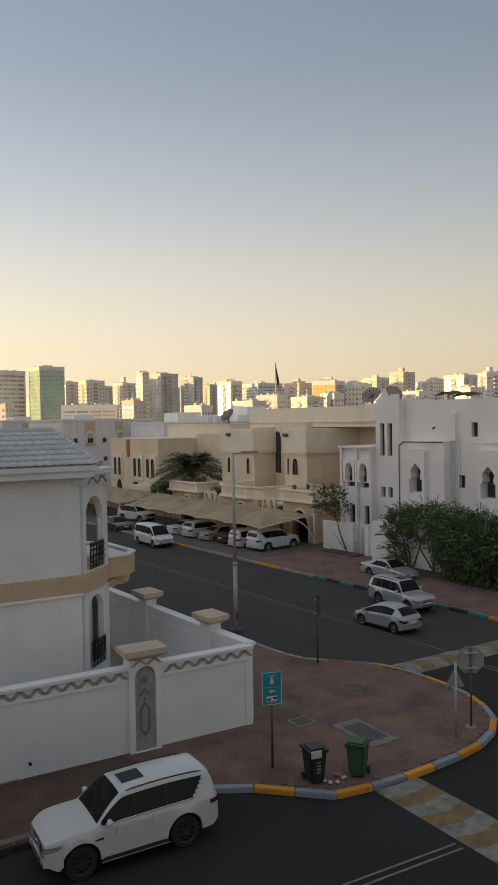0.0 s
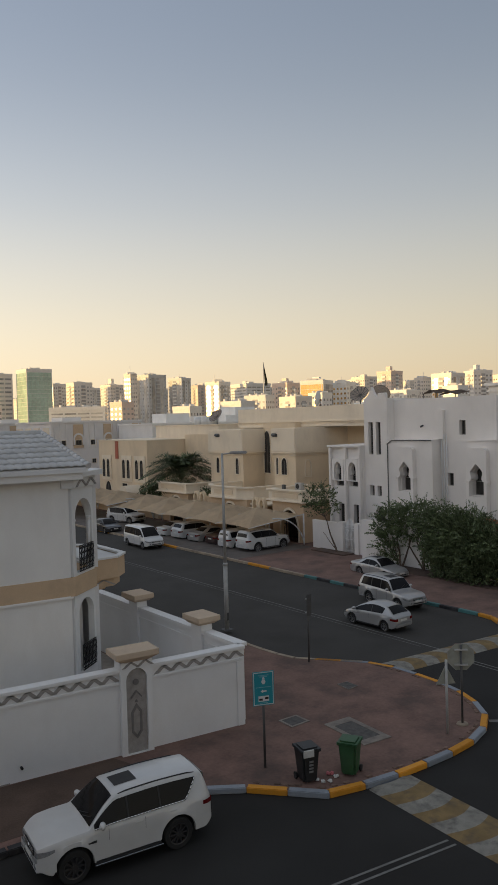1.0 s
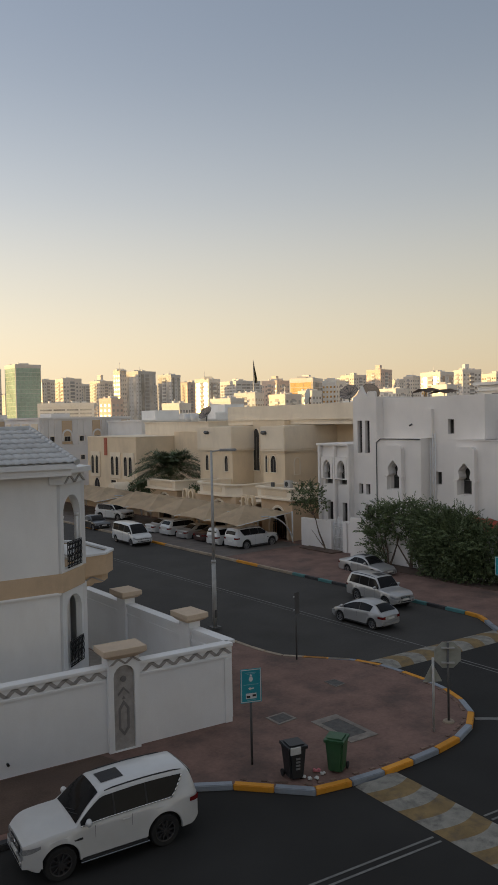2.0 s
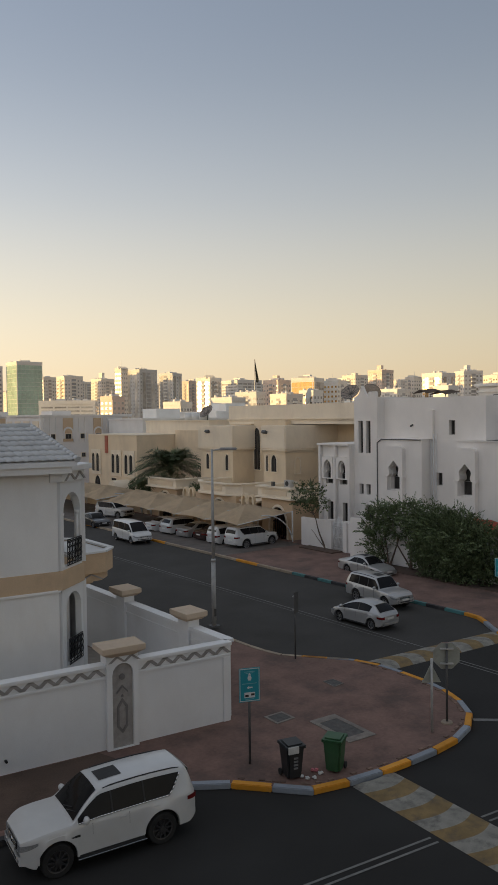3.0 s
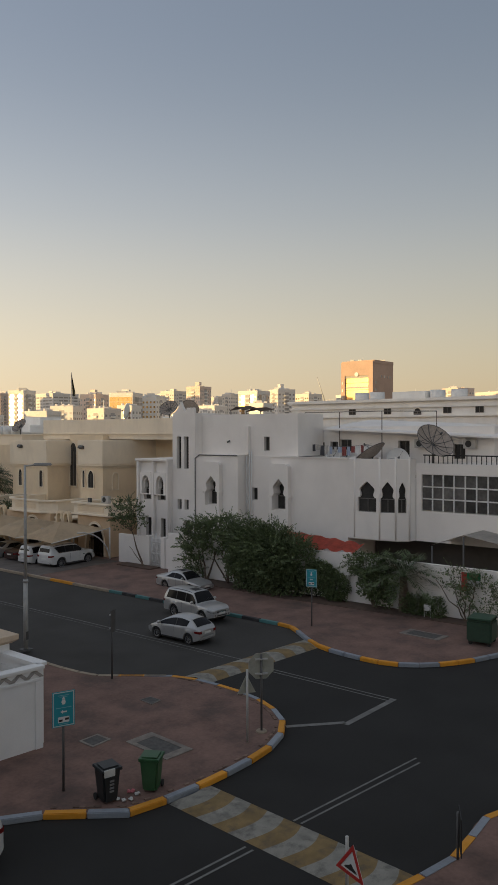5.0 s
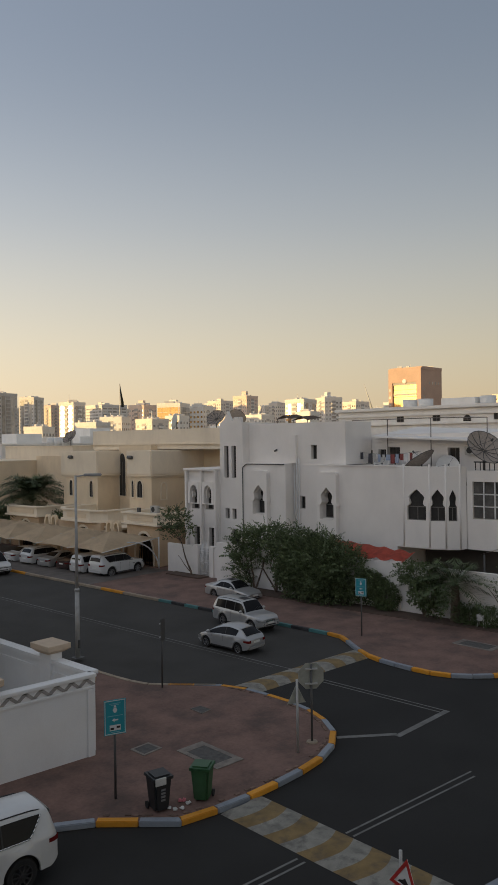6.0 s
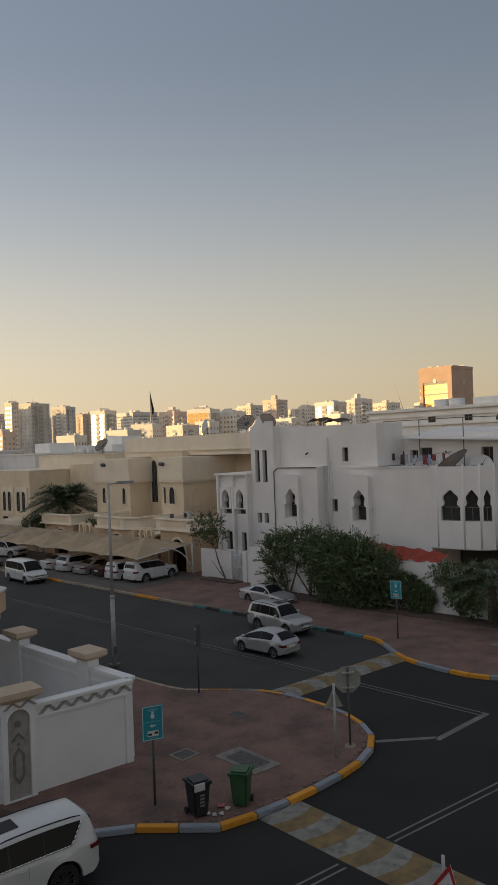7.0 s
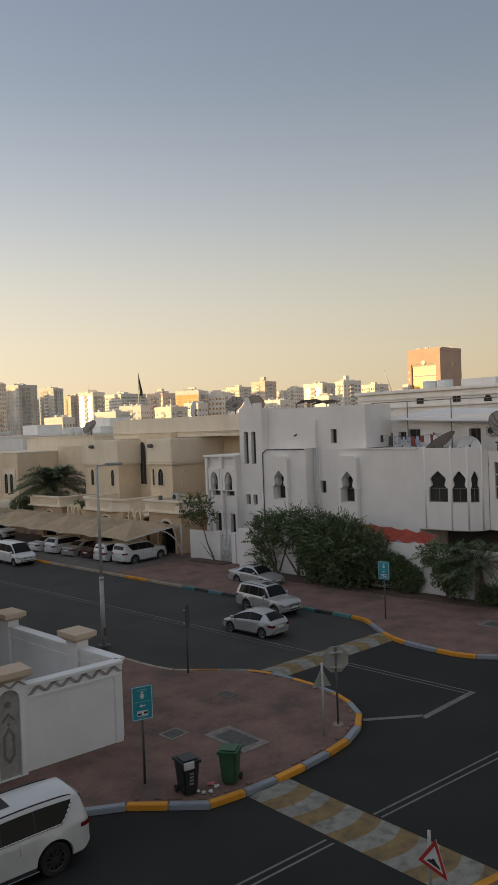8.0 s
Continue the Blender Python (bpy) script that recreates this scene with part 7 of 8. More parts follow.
ws = thing("warning_sign", "red-rimmed triangular speed hump warning sign", "road sign", pose(12.97, 8.03, 0, 0, 0, -100))
part("post", cyl(bmesh.new(), (0, 0.04, KERB), (0, 0.04, 1.5), 0.035, n=10), GALV, ws)
tri = [(-0.37, 0.78), (0.37, 0.78), (0, 1.44)]
tri_in = [(-0.26, 0.85), (0.26, 0.85), (0, 1.30)]
wm = pose(0, 0, 0, 0, 8, 0)
part("red_rim", slab(bmesh.new(), tri, [tri_in], 0.012, wm @ pose(0, -0.012, 0)), SIGN_RED, ws, "red rim")
part("white_face", slab(bmesh.new(), tri, [], 0.008, wm @ pose(0, 0.001, 0)), SIGN_WHITE, ws)
part("hump_symbol", slab(bmesh.new(), [(-0.17, 0.89), (0.17, 0.89), (0.14, 0.93), (0.06, 0.97), (0.0, 1.03), (-0.06, 0.97), (-0.14, 0.93)], [], 0.004, wm @ pose(0, -0.004, 0)), SIGN_BLACK, ws)

es = thing("road_sign", "dark road sign on a post seen edge-on", "road sign", pose(15.9, 6.95, 0, 0, 0, 28))
part("post", cyl(bmesh.new(), (0, 0, KERB), (0, 0, 1.2), 0.03, n=10), GREY_POST, es)
part("board", boxed(-0.35, 0.35, -0.06, -0.04, 0.35, 1.2, bevel=0.005), TRIM, es)


def wheelie_bin(m, body_mat, label, open_bag=False):
    b = thing("wheelie_bin", label, "bin", m)
    P = lambda nm, bm, mt, lb="": part(nm, bm, mt, b, lb)
    bm = bmesh.new()
    lo = [(-0.19, -0.22), (0.19, -0.22), (0.19, 0.22), (-0.19, 0.22)]
    hi = [(-0.25, -0.28), (0.25, -0.28), (0.25, 0.3), (-0.25, 0.3)]
    vl = [bm.verts.new((x, y, 0.06)) for x, y in lo]
    vh = [bm.verts.new((x, y, 0.86)) for x, y in hi]
    bm.faces.new(vl[::-1])
    bm.faces.new(vh)
    for i in range(4):
        bm.faces.new((vl[i], vl[(i + 1) % 4], vh[(i + 1) % 4], vh[i]))
    bmesh.ops.bevel(bm, geom=[e for e in bm.edges if abs(e.verts[0].co.z - e.verts[1].co.z) > 0.3], offset=0.05, segments=2, affect='EDGES')
    tidy(bm)
    P("body", bm, body_mat)
    P("rim", boxed(-0.28, 0.28, -0.31, 0.33, 0.83, 0.88, bevel=0.015), body_mat)
    ld = bmesh.new()
    box(ld, -0.285, 0.285, -0.32, 0.31, 0.88, 0.915, bevel=0.015)
    box(ld, -0.22, 0.22, -0.24, 0.2, 0.915, 0.945, bevel=0.02)
    P("lid", ld, body_mat)
    P("handle", cyl(bmesh.new(), (-0.22, 0.37, 0.84), (0.22, 0.37, 0.84), 0.018, n=8), body_mat)
    for s in (-1, 1):
        P("wheel", cyl(bmesh.new(), (s * 0.23 - 0.025, 0.22, 0.09), (s * 0.23 + 0.025, 0.22, 0.09), 0.09, n=16), TYRE)
    return b


b1 = wheelie_bin(pose(12.84, 15.1, KERB, 0, 0, -15), mat("black_bin_plastic", (0.018, 0.02, 0.022), 0.5, var=0.15), "black wheelie bin with pale scrawl on its side")
for k in range(4):
    part("scrawl", boxed(-0.06, 0.06, -0.262 - 0.006 * k, -0.245 - 0.006 * k + 0.0, 0.3 + 0.09 * k, 0.345 + 0.09 * k), mat("pale_scrawl", (0.2, 0.2, 0.2), 0.8), b1)
part("paper", boxed(-0.24, 0.06, -0.34, -0.3, 0.74, 0.93, bevel=0.01), mat("torn_paper", (0.5, 0.5, 0.48), 0.9), b1)
wheelie_bin(pose(13.98, 14.66, KERB, 0, 0, -60), mat("green_bin_plastic", (0.022, 0.085, 0.03), 0.5, var=0.15, stain=(0.06, 0.12, 0.07), stain_amount=0.4), "green wheelie bin standing near the kerb")
rng = random.Random(9)
LITTER = [mat("litter_white", (0.5, 0.5, 0.48), 0.9), mat("litter_pink", (0.5, 0.16, 0.18), 0.9)]
for i, (x_, y_) in enumerate(((13.06, 14.72), (13.22, 14.62), (13.52, 14.72), (13.55, 14.92), (13.0, 14.9), (13.47, 14.98))):
    bm = bmesh.new()
    bmesh.ops.create_icosphere(bm, subdivisions=2, radius=0.075)
    for v in bm.verts:
        v.co *= rng.uniform(0.6, 1.15)
        v.co.z = max(v.co.z * 0.6, -0.03)
    bm.transform(Matrix.Translation((x_, y_, KERB + 0.04)))
    tagged(part("litter", bm, LITTER[1 if i in (3, 5) else 0]), "crumpled scrap of litter on the paving", "litter", "litter near the bins")

sk = thing("waste_container", "dark green metal waste container on the pavement", "container", pose(33.02, 13.30, KERB, 0, 0, 8))
part("body", boxed(-0.6, 0.6, -0.55, 0.55, 0.15, 1.05, bevel=0.06), mat("dark_green_steel", (0.02, 0.05, 0.03), 0.6, var=0.15), sk)
part("lid", boxed(-0.64, 0.64, -0.58, 0.58, 1.05, 1.2, bevel=0.08), mat("green_lid", (0.03, 0.075, 0.045), 0.5), sk)
for sx in (-0.45, 0.45):
    for sy in (-0.4, 0.4):
        part("wheel", cyl(bmesh.new(), (sx - 0.04, sy, 0.09), (sx + 0.04, sy, 0.09), 0.09, n=12), TYRE, sk)
fg = thing("flag", "red, green and white flag hung on the garden wall", "flag")
for k_, (c_, z0_, z1_) in enumerate((((0.45, 0.04, 0.04), 1.6, 2.55), ((0.03, 0.2, 0.08), 2.2, 2.55), ((0.5, 0.5, 0.5), 1.9, 2.2))):
    part("stripe", boxed(36.44 - 0.004 * k_, 36.47 - 0.004 * k_, 15.48 - (0.0 if k_ == 0 else 0.7), 15.48 - (0.0 if k_ == 0 else 0.7) + (0.28 if k_ == 0 else 0.7), z0_, z1_), mat("flag_cloth_%d" % k_, c_, 0.9), fg)

chair = thing("plastic_chair", "small white plastic chair by the garden wall", "chair", pose(35.9, 17.3, KERB, 0, 0, 100))
part("seat", boxed(-0.22, 0.22, -0.22, 0.22, 0.42, 0.45, bevel=0.01), WHITE_METAL, chair, u=1)
part("backrest", boxed(-0.22, 0.22, 0.19, 0.22, 0.45, 0.8, bevel=0.01), WHITE_METAL, chair, u=1)
for sx in (-1, 1):
    for sy in (-1, 1):
        part("leg", cyl(bmesh.new(), (sx * 0.2, sy * 0.2, 0), (sx * 0.18, sy * 0.18, 0.42), 0.02, n=6), WHITE_METAL, chair, u=1)


# ---- plants ----
BARK = mat("bark", (0.13, 0.095, 0.07), 0.95, var=0.3, scale=8, fine=40, bump=0.6)
PALM_BARK = mat("palm_bark", (0.10, 0.075, 0.055), 0.95, var=0.35, scale=6, fine=30, bump=0.8)
LEAF = mat("hedge_leaf", (0.105, 0.14, 0.06), 0.6, var=0.25, scale=1.5, per_island=0.45, spec=0.35)
LEAF_LIGHT = mat("young_leaf", (0.095, 0.12, 0.05), 0.6, var=0.25, scale=1.5, per_island=0.4, spec=0.35)
LEAF_DARK = mat("dark_leaf", (0.098, 0.128, 0.058), 0.6, var=0.25, scale=1.5, per_island=0.45, spec=0.3)
PALM_LEAF = mat("palm_leaf", (0.085, 0.115, 0.055), 0.6, var=0.25, scale=1.5, per_island=0.35, spec=0.3)


def add_leaf(verts, faces, p, way, side, l, w):
    k = len(verts)
    up = way.cross(side)
    verts += [p, p + way * l * 0.5 + side * w + up * l * 0.08, p + way * l, p + way * l * 0.5 - side * w + up * l * 0.08]
    faces.append((k, k + 1, k + 2, k + 3))


def rand_dir(r):
    while True:
        v = Vector((r.uniform(-1, 1), r.uniform(-1, 1), r.uniform(-1, 1)))
        if 0.05 < v.length < 1:
            return v.normalized()


def leaf_mass(name, lobes, count, size, material, parent, seed, twigs=0):
    """Leaves in many small sprays on the outer part of several lobes; lobes: centre and radii in metres."""
    r = random.Random(seed)
    verts, faces = [], []
    vols = [a * b * c for _, (a, b, c) in lobes]
    for _ in range(count):
        c, rad = r.choices(lobes, vols)[0]
        d = rand_dir(r)
        q = r.uniform(0.2, 1.0) ** 0.5 * (1 + 0.22 * noise.noise(Vector(c) * 0.7 + d * 1.9))
        p = Vector(c) + Vector((d.x * rad[0], d.y * rad[1], d.z * rad[2])) * q
        if p.z < KERB * U + 0.05:
            continue
        axis = (d + rand_dir(r) * 0.9 + Vector((0, 0, 0.15))).normalized()
        for _k in range(6):
            w = (axis + rand_dir(r) * 0.8).normalized()
            s = w.orthogonal().normalized()
            s = Matrix.Rotation(r.uniform(0, 6.28), 3, w) @ s
            add_leaf(verts, faces, p + axis * r.uniform(0, size * 2.2), w, s, size * r.uniform(0.7, 1.3), size * 0.3)
    for _ in range(twigs):          # long shoots that break the outline
        c, rad = r.choices(lobes, vols)[0]
        d = rand_dir(r)
        d.z = abs(d.z) * 0.8 + 0.25
        d.normalize()
        p = Vector(c) + Vector((d.x * rad[0], d.y * rad[1], d.z * rad[2])) * 0.95
        L = r.uniform(0.4, 1.35)
        for k in range(12):
            f = k / 12
            pp = p + d * L * f + Vector((0, 0, -0.25 * f * f * L))
            for s_ in (-1, 1):
                w = (d * 0.6 + d.orthogonal().normalized() * s_ + rand_dir(r) * 0.5).normalized()
                add_leaf(verts, faces, pp, w, w.orthogonal().normalized(), size * r.uniform(0.7, 1.2), size * 0.28)
    me = bpy.data.meshes.new(name)
    me.from_pydata([tuple(v) for v in verts], [], faces)
    me.materials.append(material)
    ob = new(name, me)
    ob.parent = parent
    return tagged(ob, kind="stuff")


def S(x, y, z):
    """Plan units to metres."""
    return (x * U, y * U, z * U)


def branchy(parent, base, tips, r0, material=BARK, name="trunk"):
    bm = bmesh.new()
    rr = random.Random(len(tips))
    for tip in tips:
        a, b = Vector(base), Vector(tip)
        pts = [a.lerp(b, k / 6) + Vector((rr.uniform(-1, 1), rr.uniform(-1, 1), 0)) * 0.09 * (b - a).length * math.sin(math.pi * k / 6) * 0.6 for k in range(7)]
        tube(bm, pts, r0, 7, r0 * 0.35)
    return part(name, bm, material, parent, u=1)


hedge = thing("bush", "dark green garden bush with feathery shoots spilling over the wall", "bush")
lobes = [(S(36.4, 33.2, 1.5), (1.5, 1.7, 1.8)), (S(36.2, 31.4, 2.3), (1.7, 1.9, 2.1)), (S(36.0, 28.9, 2.5), (1.7, 1.7, 2.1)), (S(35.9, 27.4, 2.3), (1.9, 2.1, 2.1)), (S(36.0, 25.7, 1.9), (1.5, 1.7, 1.8)), (S(35.8, 28.9, 1.2), (1.5, 1.5, 1.3)), (S(35.6, 27.0, 1.1), (1.5, 2.0, 1.2)), (S(36.4, 24.3, 1.2), (0.8, 1.4, 1.1))]
branchy(hedge, S(36.0, 30.0, 0.1), [S(36.2, 31.6, 2.6), S(36.0, 29.0, 2.8), S(35.8, 27.3, 2.2)], 0.10, name="stem")
branchy(hedge, S(35.9, 32.6, 0.1), [S(36.2, 33.2, 2.0), S(36.3, 31.9, 2.4)], 0.09, name="stem")
leaf_mass("foliage", lobes[2:], 7600, 0.15, LEAF_DARK, hedge, 1, twigs=120)
loose = [(S(36.2, 34.6, 2.5), (0.7, 0.8, 0.5)), (S(36.2, 33.9, 3.1), (0.9, 0.9, 0.6)), (S(36.1, 33.0, 3.4), (1.0, 1.0, 0.7)), (S(36.2, 32.2, 2.6), (1.1, 1.1, 0.8)), (S(36.1, 31.6, 3.6), (1.0, 1.0, 0.8)), (S(36.2, 33.6, 1.9), (0.9, 1.1, 0.7)), (S(36.3, 34.0, 1.0), (0.7, 0.9, 0.8)), (S(36.0, 30.7, 3.9), (0.8, 0.8, 0.6)), (S(36.1, 30.6, 3.0), (1.0, 1.0, 0.9))]
leaf_mass("loose_foliage", loose, 1500, 0.15, LEAF, hedge, 21, twigs=260)
branchy(hedge, S(36.2, 31.0, 0.1), [S(36.1, 31.4, 3.6), S(36.0, 30.5, 3.7), S(36.2, 33.0, 3.1)], 0.07, name="stem")
branchy(hedge, S(36.3, 33.2, 0.1), [S(36.2, 34.6, 2.6), S(36.2, 33.9, 3.2)], 0.05, name="stem")
leaf_mass("low_foliage", [(S(36.0, 33.6, 0.6), (0.7, 0.7, 0.6)), (S(36.1, 30.5, 1.4), (0.8, 0.7, 1.0))], 420, 0.13, LEAF, hedge, 23, twigs=40)
leaf_mass("outer_foliage", [(c, tuple(1.06 * v for v in r_)) for c, r_ in lobes[2:5]], 1700, 0.13, LEAF, hedge, 2, twigs=150)

shrub = thing("shrub", "rounded green shrub against the white garden wall", "bush")
branchy(shrub, S(36.1, 22.9, 0.1), [S(36.2, 23.4, 1.3), S(36.0, 22.6, 1.4)], 0.05, name="stem")
leaf_mass("foliage", [(S(36.15, 23.1, 0.95), (0.6, 0.9, 1.0)), (S(36.2, 23.9, 1.5), (0.6, 0.9, 0.8))], 2200, 0.11, LEAF, shrub, 3, twigs=30)
vine = thing("climbing_shrub", "tall leafy climber with broad leaves on the garden wall", "bush")
branchy(vine, S(36.1, 20.6, 0.1), [S(36.2, 21.3, 2.4), S(36.1, 20.4, 2.5), S(36.0, 19.9, 1.8)], 0.06, name="stem")
leaf_mass("foliage", [(S(36.2, 20.9, 2.3), (0.7, 1.3, 0.8)), (S(36.0, 20.4, 1.4), (0.8, 1.2, 1.0)), (S(36.2, 21.9, 2.4), (0.4, 0.6, 0.6)), (S(36.0, 20.0, 0.8), (0.5, 0.7, 0.7))], 1100, 0.14, LEAF, vine, 4, twigs=25)
for y_, s_ in ((18.6, 0.45), (18.0, 0.5), (17.5, 0.4), (16.9, 0.5)):
    sh = thing("potted_shrub", "low leafy shrub at the foot of the wall", "bush", group="low shrubs by the wall")
    leaf_mass("foliage", [(S(36.1, y_, 0.55), (s_, s_ * 0.9, 0.75))], 350, 0.09, LEAF, sh, int(y_ * 10))
    branchy(sh, S(36.1, y_, 0.1), [S(36.1, y_ + 0.1, 0.8), S(36.2, y_ - 0.1, 0.7)], 0.03, name="stem")
dry = thing("dry_shrub", "bare twiggy climber with few leaves on the wall", "bush")
branchy(dry, S(36.2, 15.4, 0.1), [S(36.2, 16.4, 2.6), S(36.1, 15.8, 2.8), S(36.2, 14.8, 2.6), S(36.1, 17.0, 2.1)], 0.045, name="stem")
leaf_mass("foliage", [(S(36.2, 15.8, 2.2), (0.5, 1.2, 0.8)), (S(36.1, 14.6, 1.5), (0.8, 1.4, 1.3))], 700, 0.1, LEAF, dry, 8, twigs=25)

# young street tree with drooping feathery leaves
tree = thing("street_tree", "young thin-trunked tree with sparse feathery leaves", "tree")
branchy(tree, S(36.9, 39.5, 0.1), [S(36.8, 40.6, 2.7)], 0.09)
branchy(tree, S(36.8, 40.6, 2.6), [S(36.6, 41.8, 4.0), S(36.7, 41.0, 4.5), S(36.6, 40.1, 4.1), S(36.8, 39.7, 3.3), S(36.7, 41.7, 3.1)], 0.04, name="limb")
branchy(tree, S(36.9, 39.3, 0.1), [S(36.8, 40.8, 1.5)], 0.05, name="limb")
leaf_mass("crown", [(S(36.6, 41.9, 4.0), (0.5, 0.6, 0.35)), (S(36.7, 41.0, 4.5), (0.5, 0.6, 0.4)), (S(36.6, 40.1, 4.1), (0.6, 0.7, 0.45)), (S(36.8, 40.9, 3.4), (0.5, 0.7, 0.45)), (S(36.7, 39.7, 3.3), (0.5, 0.5, 0.4)), (S(36.7, 41.7, 3.1), (0.5, 0.5, 0.4))], 190, 0.17, LEAF_LIGHT, tree, 11, twigs=60)
bed = tagged(part("planting_bed", prism(bmesh.new(), [(36.3, 38.2), (37.3, 38.2), (37.3, 41.6), (36.3, 41.6)], KERB, KERB + 0.08), SOIL), "soil bed round the young tree", "planting bed")
bk = tagged(part("planting_strip", prism(bmesh.new(), [(35.5, 14.0), (36.49, 14.0), (36.49, 34.5), (35.0, 34.5), (34.8, 26.0)], KERB, KERB + 0.03), SOIL), "dark soil strip below the garden wall", "planting bed")


def palm(m_base, trunk_h, frond_l, fronds, label, seed, trunk_r=0.2, droop=1.0):
    """A date palm: rough tapered trunk and arching feather fronds."""
    p = thing("date_palm", label, "palm")
    r = random.Random(seed)
    base = Vector(m_base)
    bm = bmesh.new()
    n = 12
    rings = []
    for k in range(15):
        f = k / 14
        rad = trunk_r * (1.35 - 0.45 * f) * (1.12 if k % 2 else 0.94)
        rings.append([bm.verts.new(base + Vector((rad * math.cos(math.tau * i / n), rad * math.sin(math.tau * i / n), trunk_h * f))) for i in range(n)])
    for a, b in zip(rings, rings[1:]):
        for i in range(n):
            bm.faces.new((a[i], a[(i + 1) % n], b[(i + 1) % n], b[i]))
    bm.faces.new(rings[-1])
    part("trunk", bm, PALM_BARK, p, u=1)
    top = base + Vector((0, 0, trunk_h))
    for i in range(fronds):
        a = math.tau * i * 0.381966 + r.uniform(-0.2, 0.2)
        rise = 1.75 - 1.75 * (i / fronds)
        verts, faces = [], []
        d = Vector((math.cos(a), math.sin(a), 0))
        L = frond_l * r.uniform(0.8, 1.1)
        pts = [top + d * L * f * math.cos(rise * 0.7) + Vector((0, 0, L * (math.sin(rise * 0.75) * f - droop * 0.55 * f * f))) for f in [k / 14 for k in range(15)]]
        for k in range(14):
            t_ = (pts[k + 1] - pts[k]).normalized()
            s_ = t_.cross(Vector((0, 0, 1))).normalized()
            q = len(verts)
            w0, w1 = 0.03 * (1 - k / 15), 0.03 * (1 - (k + 1) / 15)
            verts += [pts[k] + s_ * w0, pts[k + 1] + s_ * w1, pts[k + 1] - s_ * w1, pts[k] - s_ * w0]
            faces.append((q, q + 1, q + 2, q + 3))
            if k > 1:
                for h in (0, 0.33, 0.66):
                    pp = pts[k].lerp(pts[k + 1], h)
                    ll = 0.28 * L * math.sin(math.pi * min(1, (k + h) / 15.5 + 0.06)) ** 0.7
                    for sg in (-1, 1):
                        w = (s_ * sg + t_ * 0.75 + Vector((0, 0, r.uniform(-0.35, 0.3)))).normalized()
                        add_leaf(verts, faces, pp, w, w.cross(Vector((0, 0, 1))).normalized(), ll, 0.018 * L / 2)
        me = bpy.data.meshes.new("frond")
        me.from_pydata([tuple(v) for v in verts], [], faces)
        me.materials.append(PALM_LEAF)
        o = new("frond", me)
        o.parent = p
    return p


palm(S(36.1, 18.8, 0.12), 2.3, 3.0, 30, "young date palm beside the white garden wall", 21, 0.24)
palm(S(41.0, 66.9, 0.12), 5.3, 5.6, 84, "broad date palm behind the beige porch", 22, 0.3)
far_bush = thing("bush", "dark bushes behind the beige porch", "bush")
branchy(far_bush, S(39.5, 59.3, 0.1), [S(39.5, 59.6, 2.6), S(39.4, 58.7, 2.5)], 0.08, name="stem")
leaf_mass("foliage", [(S(39.5, 59.4, 2.7), (1.0, 1.7, 0.9)), (S(39.5, 68.5, 2.6), (1.2, 2.2, 1.2)), (S(39.5, 70.8, 2.2), (1.2, 2.0, 1.2))], 1600, 0.16, LEAF_DARK, far_bush, 31)


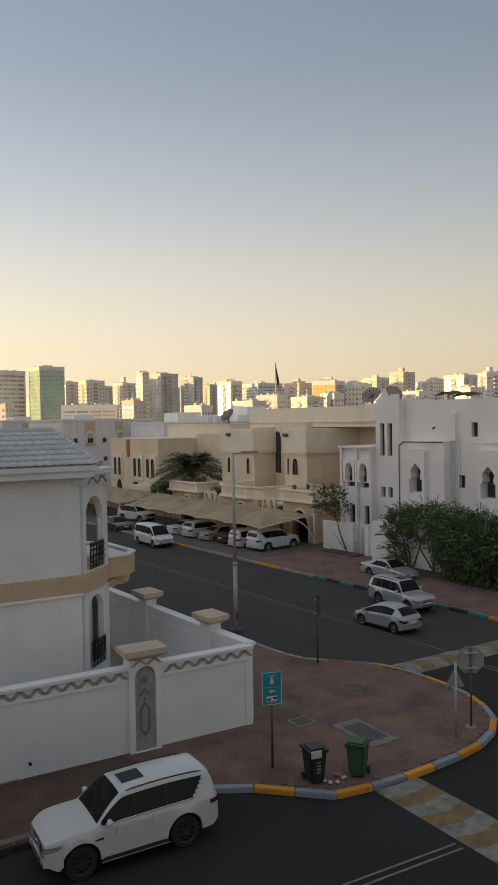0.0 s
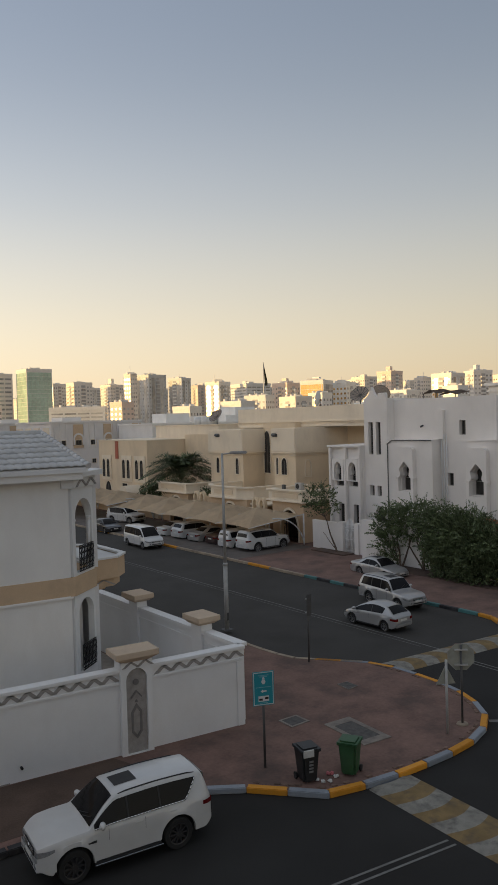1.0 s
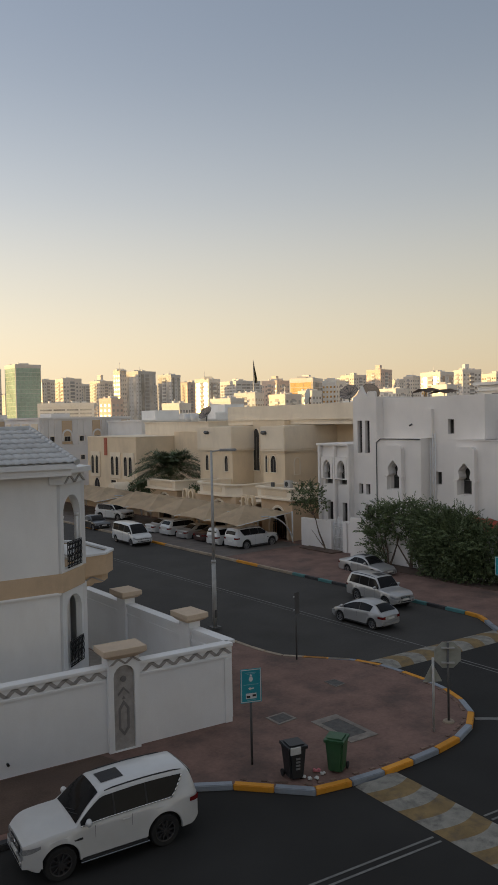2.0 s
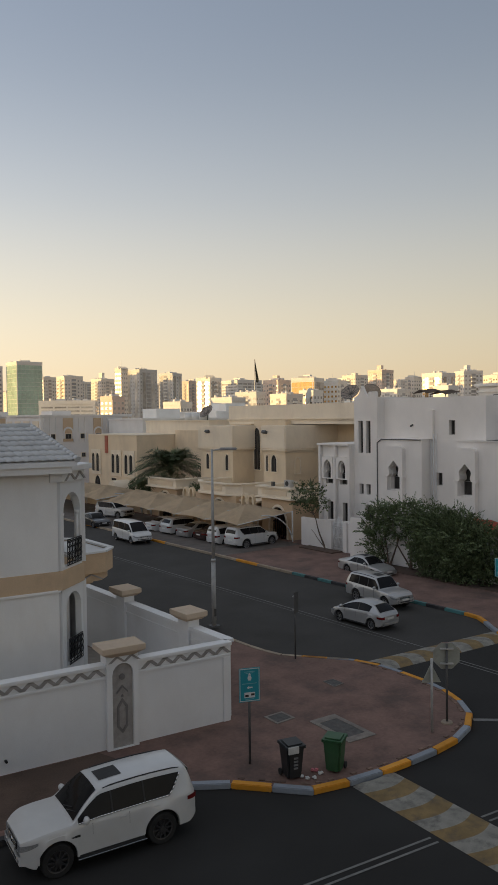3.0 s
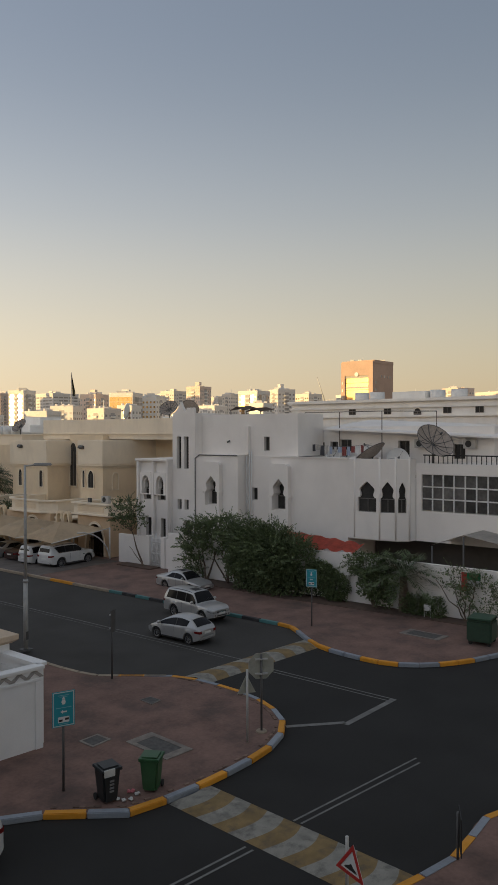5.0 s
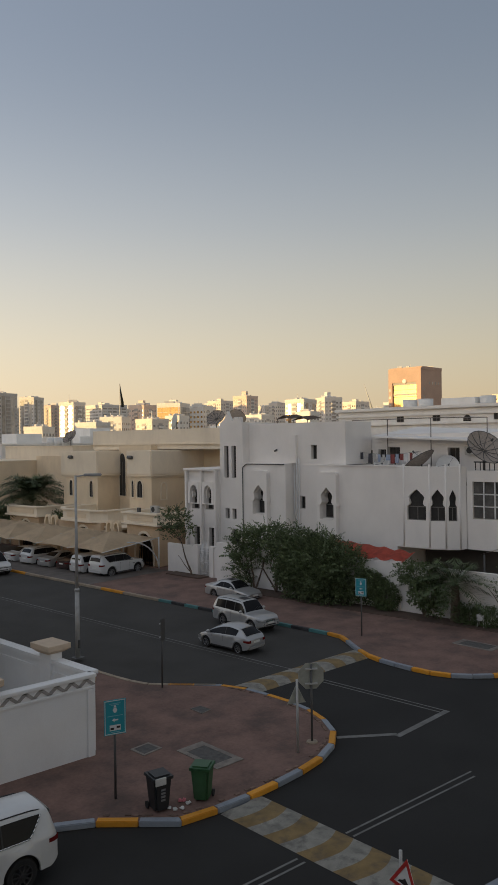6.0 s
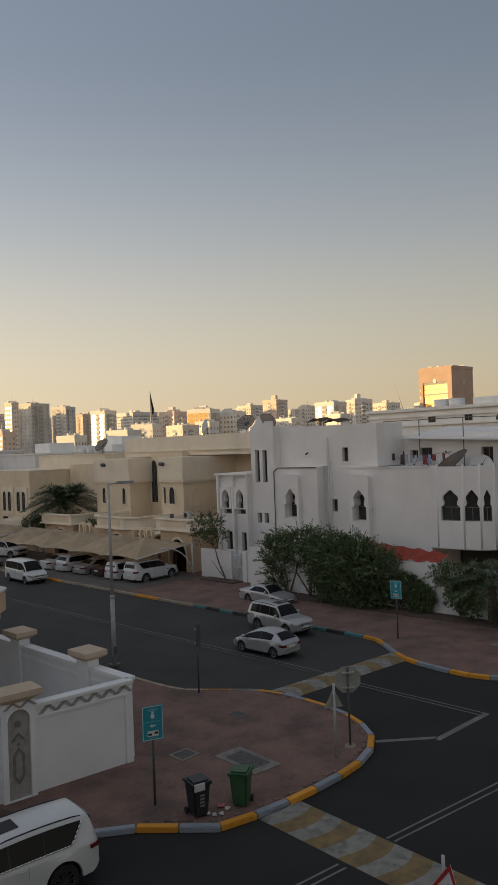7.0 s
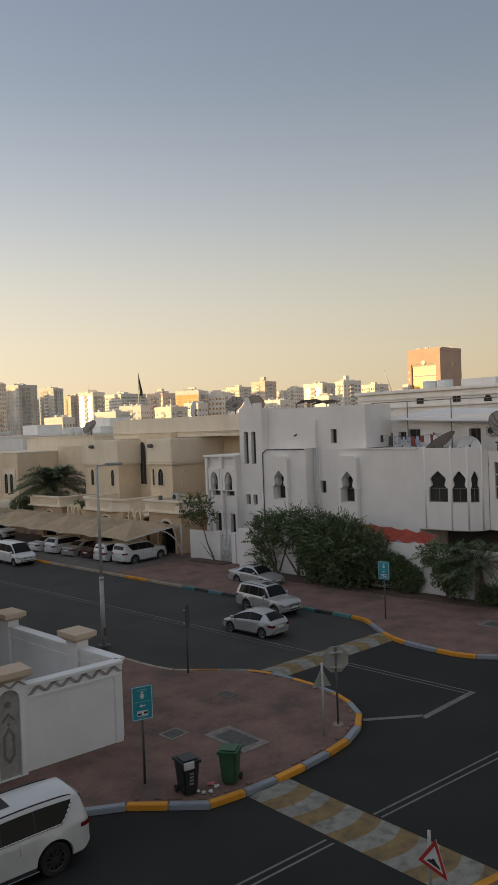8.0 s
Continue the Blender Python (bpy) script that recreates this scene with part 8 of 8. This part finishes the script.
# ---- roof tiles of the near house ----
def tile_slope(a, b, c, d, courses, owner):
    """Courses of pantiles between the eave a-b and the ridge d-c; each course is a wavy strip that laps the one below."""
    a, b, c, d = (Vector(v) for v in (a, b, c, d))
    nrm = (b - a).cross(d - a).normalized()
    if nrm.z < 0:
        nrm = -nrm
    for k in range(courses):
        f0, f1 = k / courses, (k + 1.12) / courses
        f1 = min(f1, 1.0)
        l0, r0 = a.lerp(d, f0), b.lerp(c, f0)
        l1, r1 = a.lerp(d, f1), b.lerp(c, f1)
        n = max(1, int((r0 - l0).length / 0.27))
        for i in range(n):
            u0, u1 = i / n, (i + 1) / n
            if (l0.lerp(r0, u1)).x < 3.0:
                continue
            bm = bmesh.new()
            rows_ = []
            for q in range(6):
                u = u0 + (u1 - u0) * q / 5
                h = 0.028 + 0.035 * math.sin(math.pi * q / 5) ** 0.8
                rows_.append((bm.verts.new(l0.lerp(r0, u) + nrm * (h + 0.03)), bm.verts.new(l1.lerp(r1, u) + nrm * (h - 0.012)), bm.verts.new(l0.lerp(r0, u) + nrm * (h - 0.0))))
            for p, q in zip(rows_, rows_[1:]):
                bm.faces.new((p[0], q[0], q[1], p[1]))
                bm.faces.new((p[2], q[2], q[0], p[0]))
            tidy(bm)
            part("roof_tile", bm, ROOF_TILE, owner, smooth=True)


tile_slope((-6.5, 24.6, 8.29), (10.45, 22.75, 8.29), (9.9, 25.2, 9.37), (-6.5, 27.0, 9.37), 7, roof)
for k in range(14):
    p, q = Vector((10.47, 22.73, 8.33)).lerp(Vector((9.9, 25.2, 9.41)), k / 14), Vector((10.47, 22.73, 8.33)).lerp(Vector((9.9, 25.2, 9.41)), (k + 1.1) / 14)
    part("hip_tile", cyl(bmesh.new(), p, q, 0.11, 0.09, 8), ROOF_TILE, roof)
part("ridge_cap", cyl(bmesh.new(), (-6.5, 27.0, 9.4), (9.9, 25.2, 9.4), 0.11, n=8), ROOF_TILE, roof)

# ---- a worn soldier course of small blocks behind the corner kerb ----
edge_course = thing("edge_course", "dark worn row of small paving blocks behind the kerb", "paving", kind="structure")
blk = boxed(-0.085, 0.085, -0.05, 0.05, 0.0, 0.03, bevel=0.008)
blk.transform(Matrix.Scale(U, 4))
blk_me = bpy.data.meshes.new("paving_block")
blk.to_mesh(blk_me)
blk.free()
blk_me.materials.append(mat("dark_paving_block", (0.158, 0.102, 0.078), 0.95, var=0.25, scale=6, per_object=0.35))
rr = random.Random(12)
placed = 0
course = near_kerb[3:-4]
for off in (0.27,):
    pts_ = even_steps(course, 0.185)
    for a, b in zip(pts_, pts_[1:]):
        if placed >= 290 or rr.random() < 0.5:
            continue
        d = (Vector(b) - Vector(a)).normalized()
        n2 = Vector((-d.y, d.x))
        c = Vector(a) + n2 * (off + rr.uniform(-0.015, 0.015))
        shared("paving_block", blk_me, edge_course, pose(c.x, c.y, KERB - 0.012 + rr.uniform(0, 0.01), 0, 0, math.degrees(math.atan2(d.y, d.x)) + rr.uniform(-9, 9)))
        placed += 1
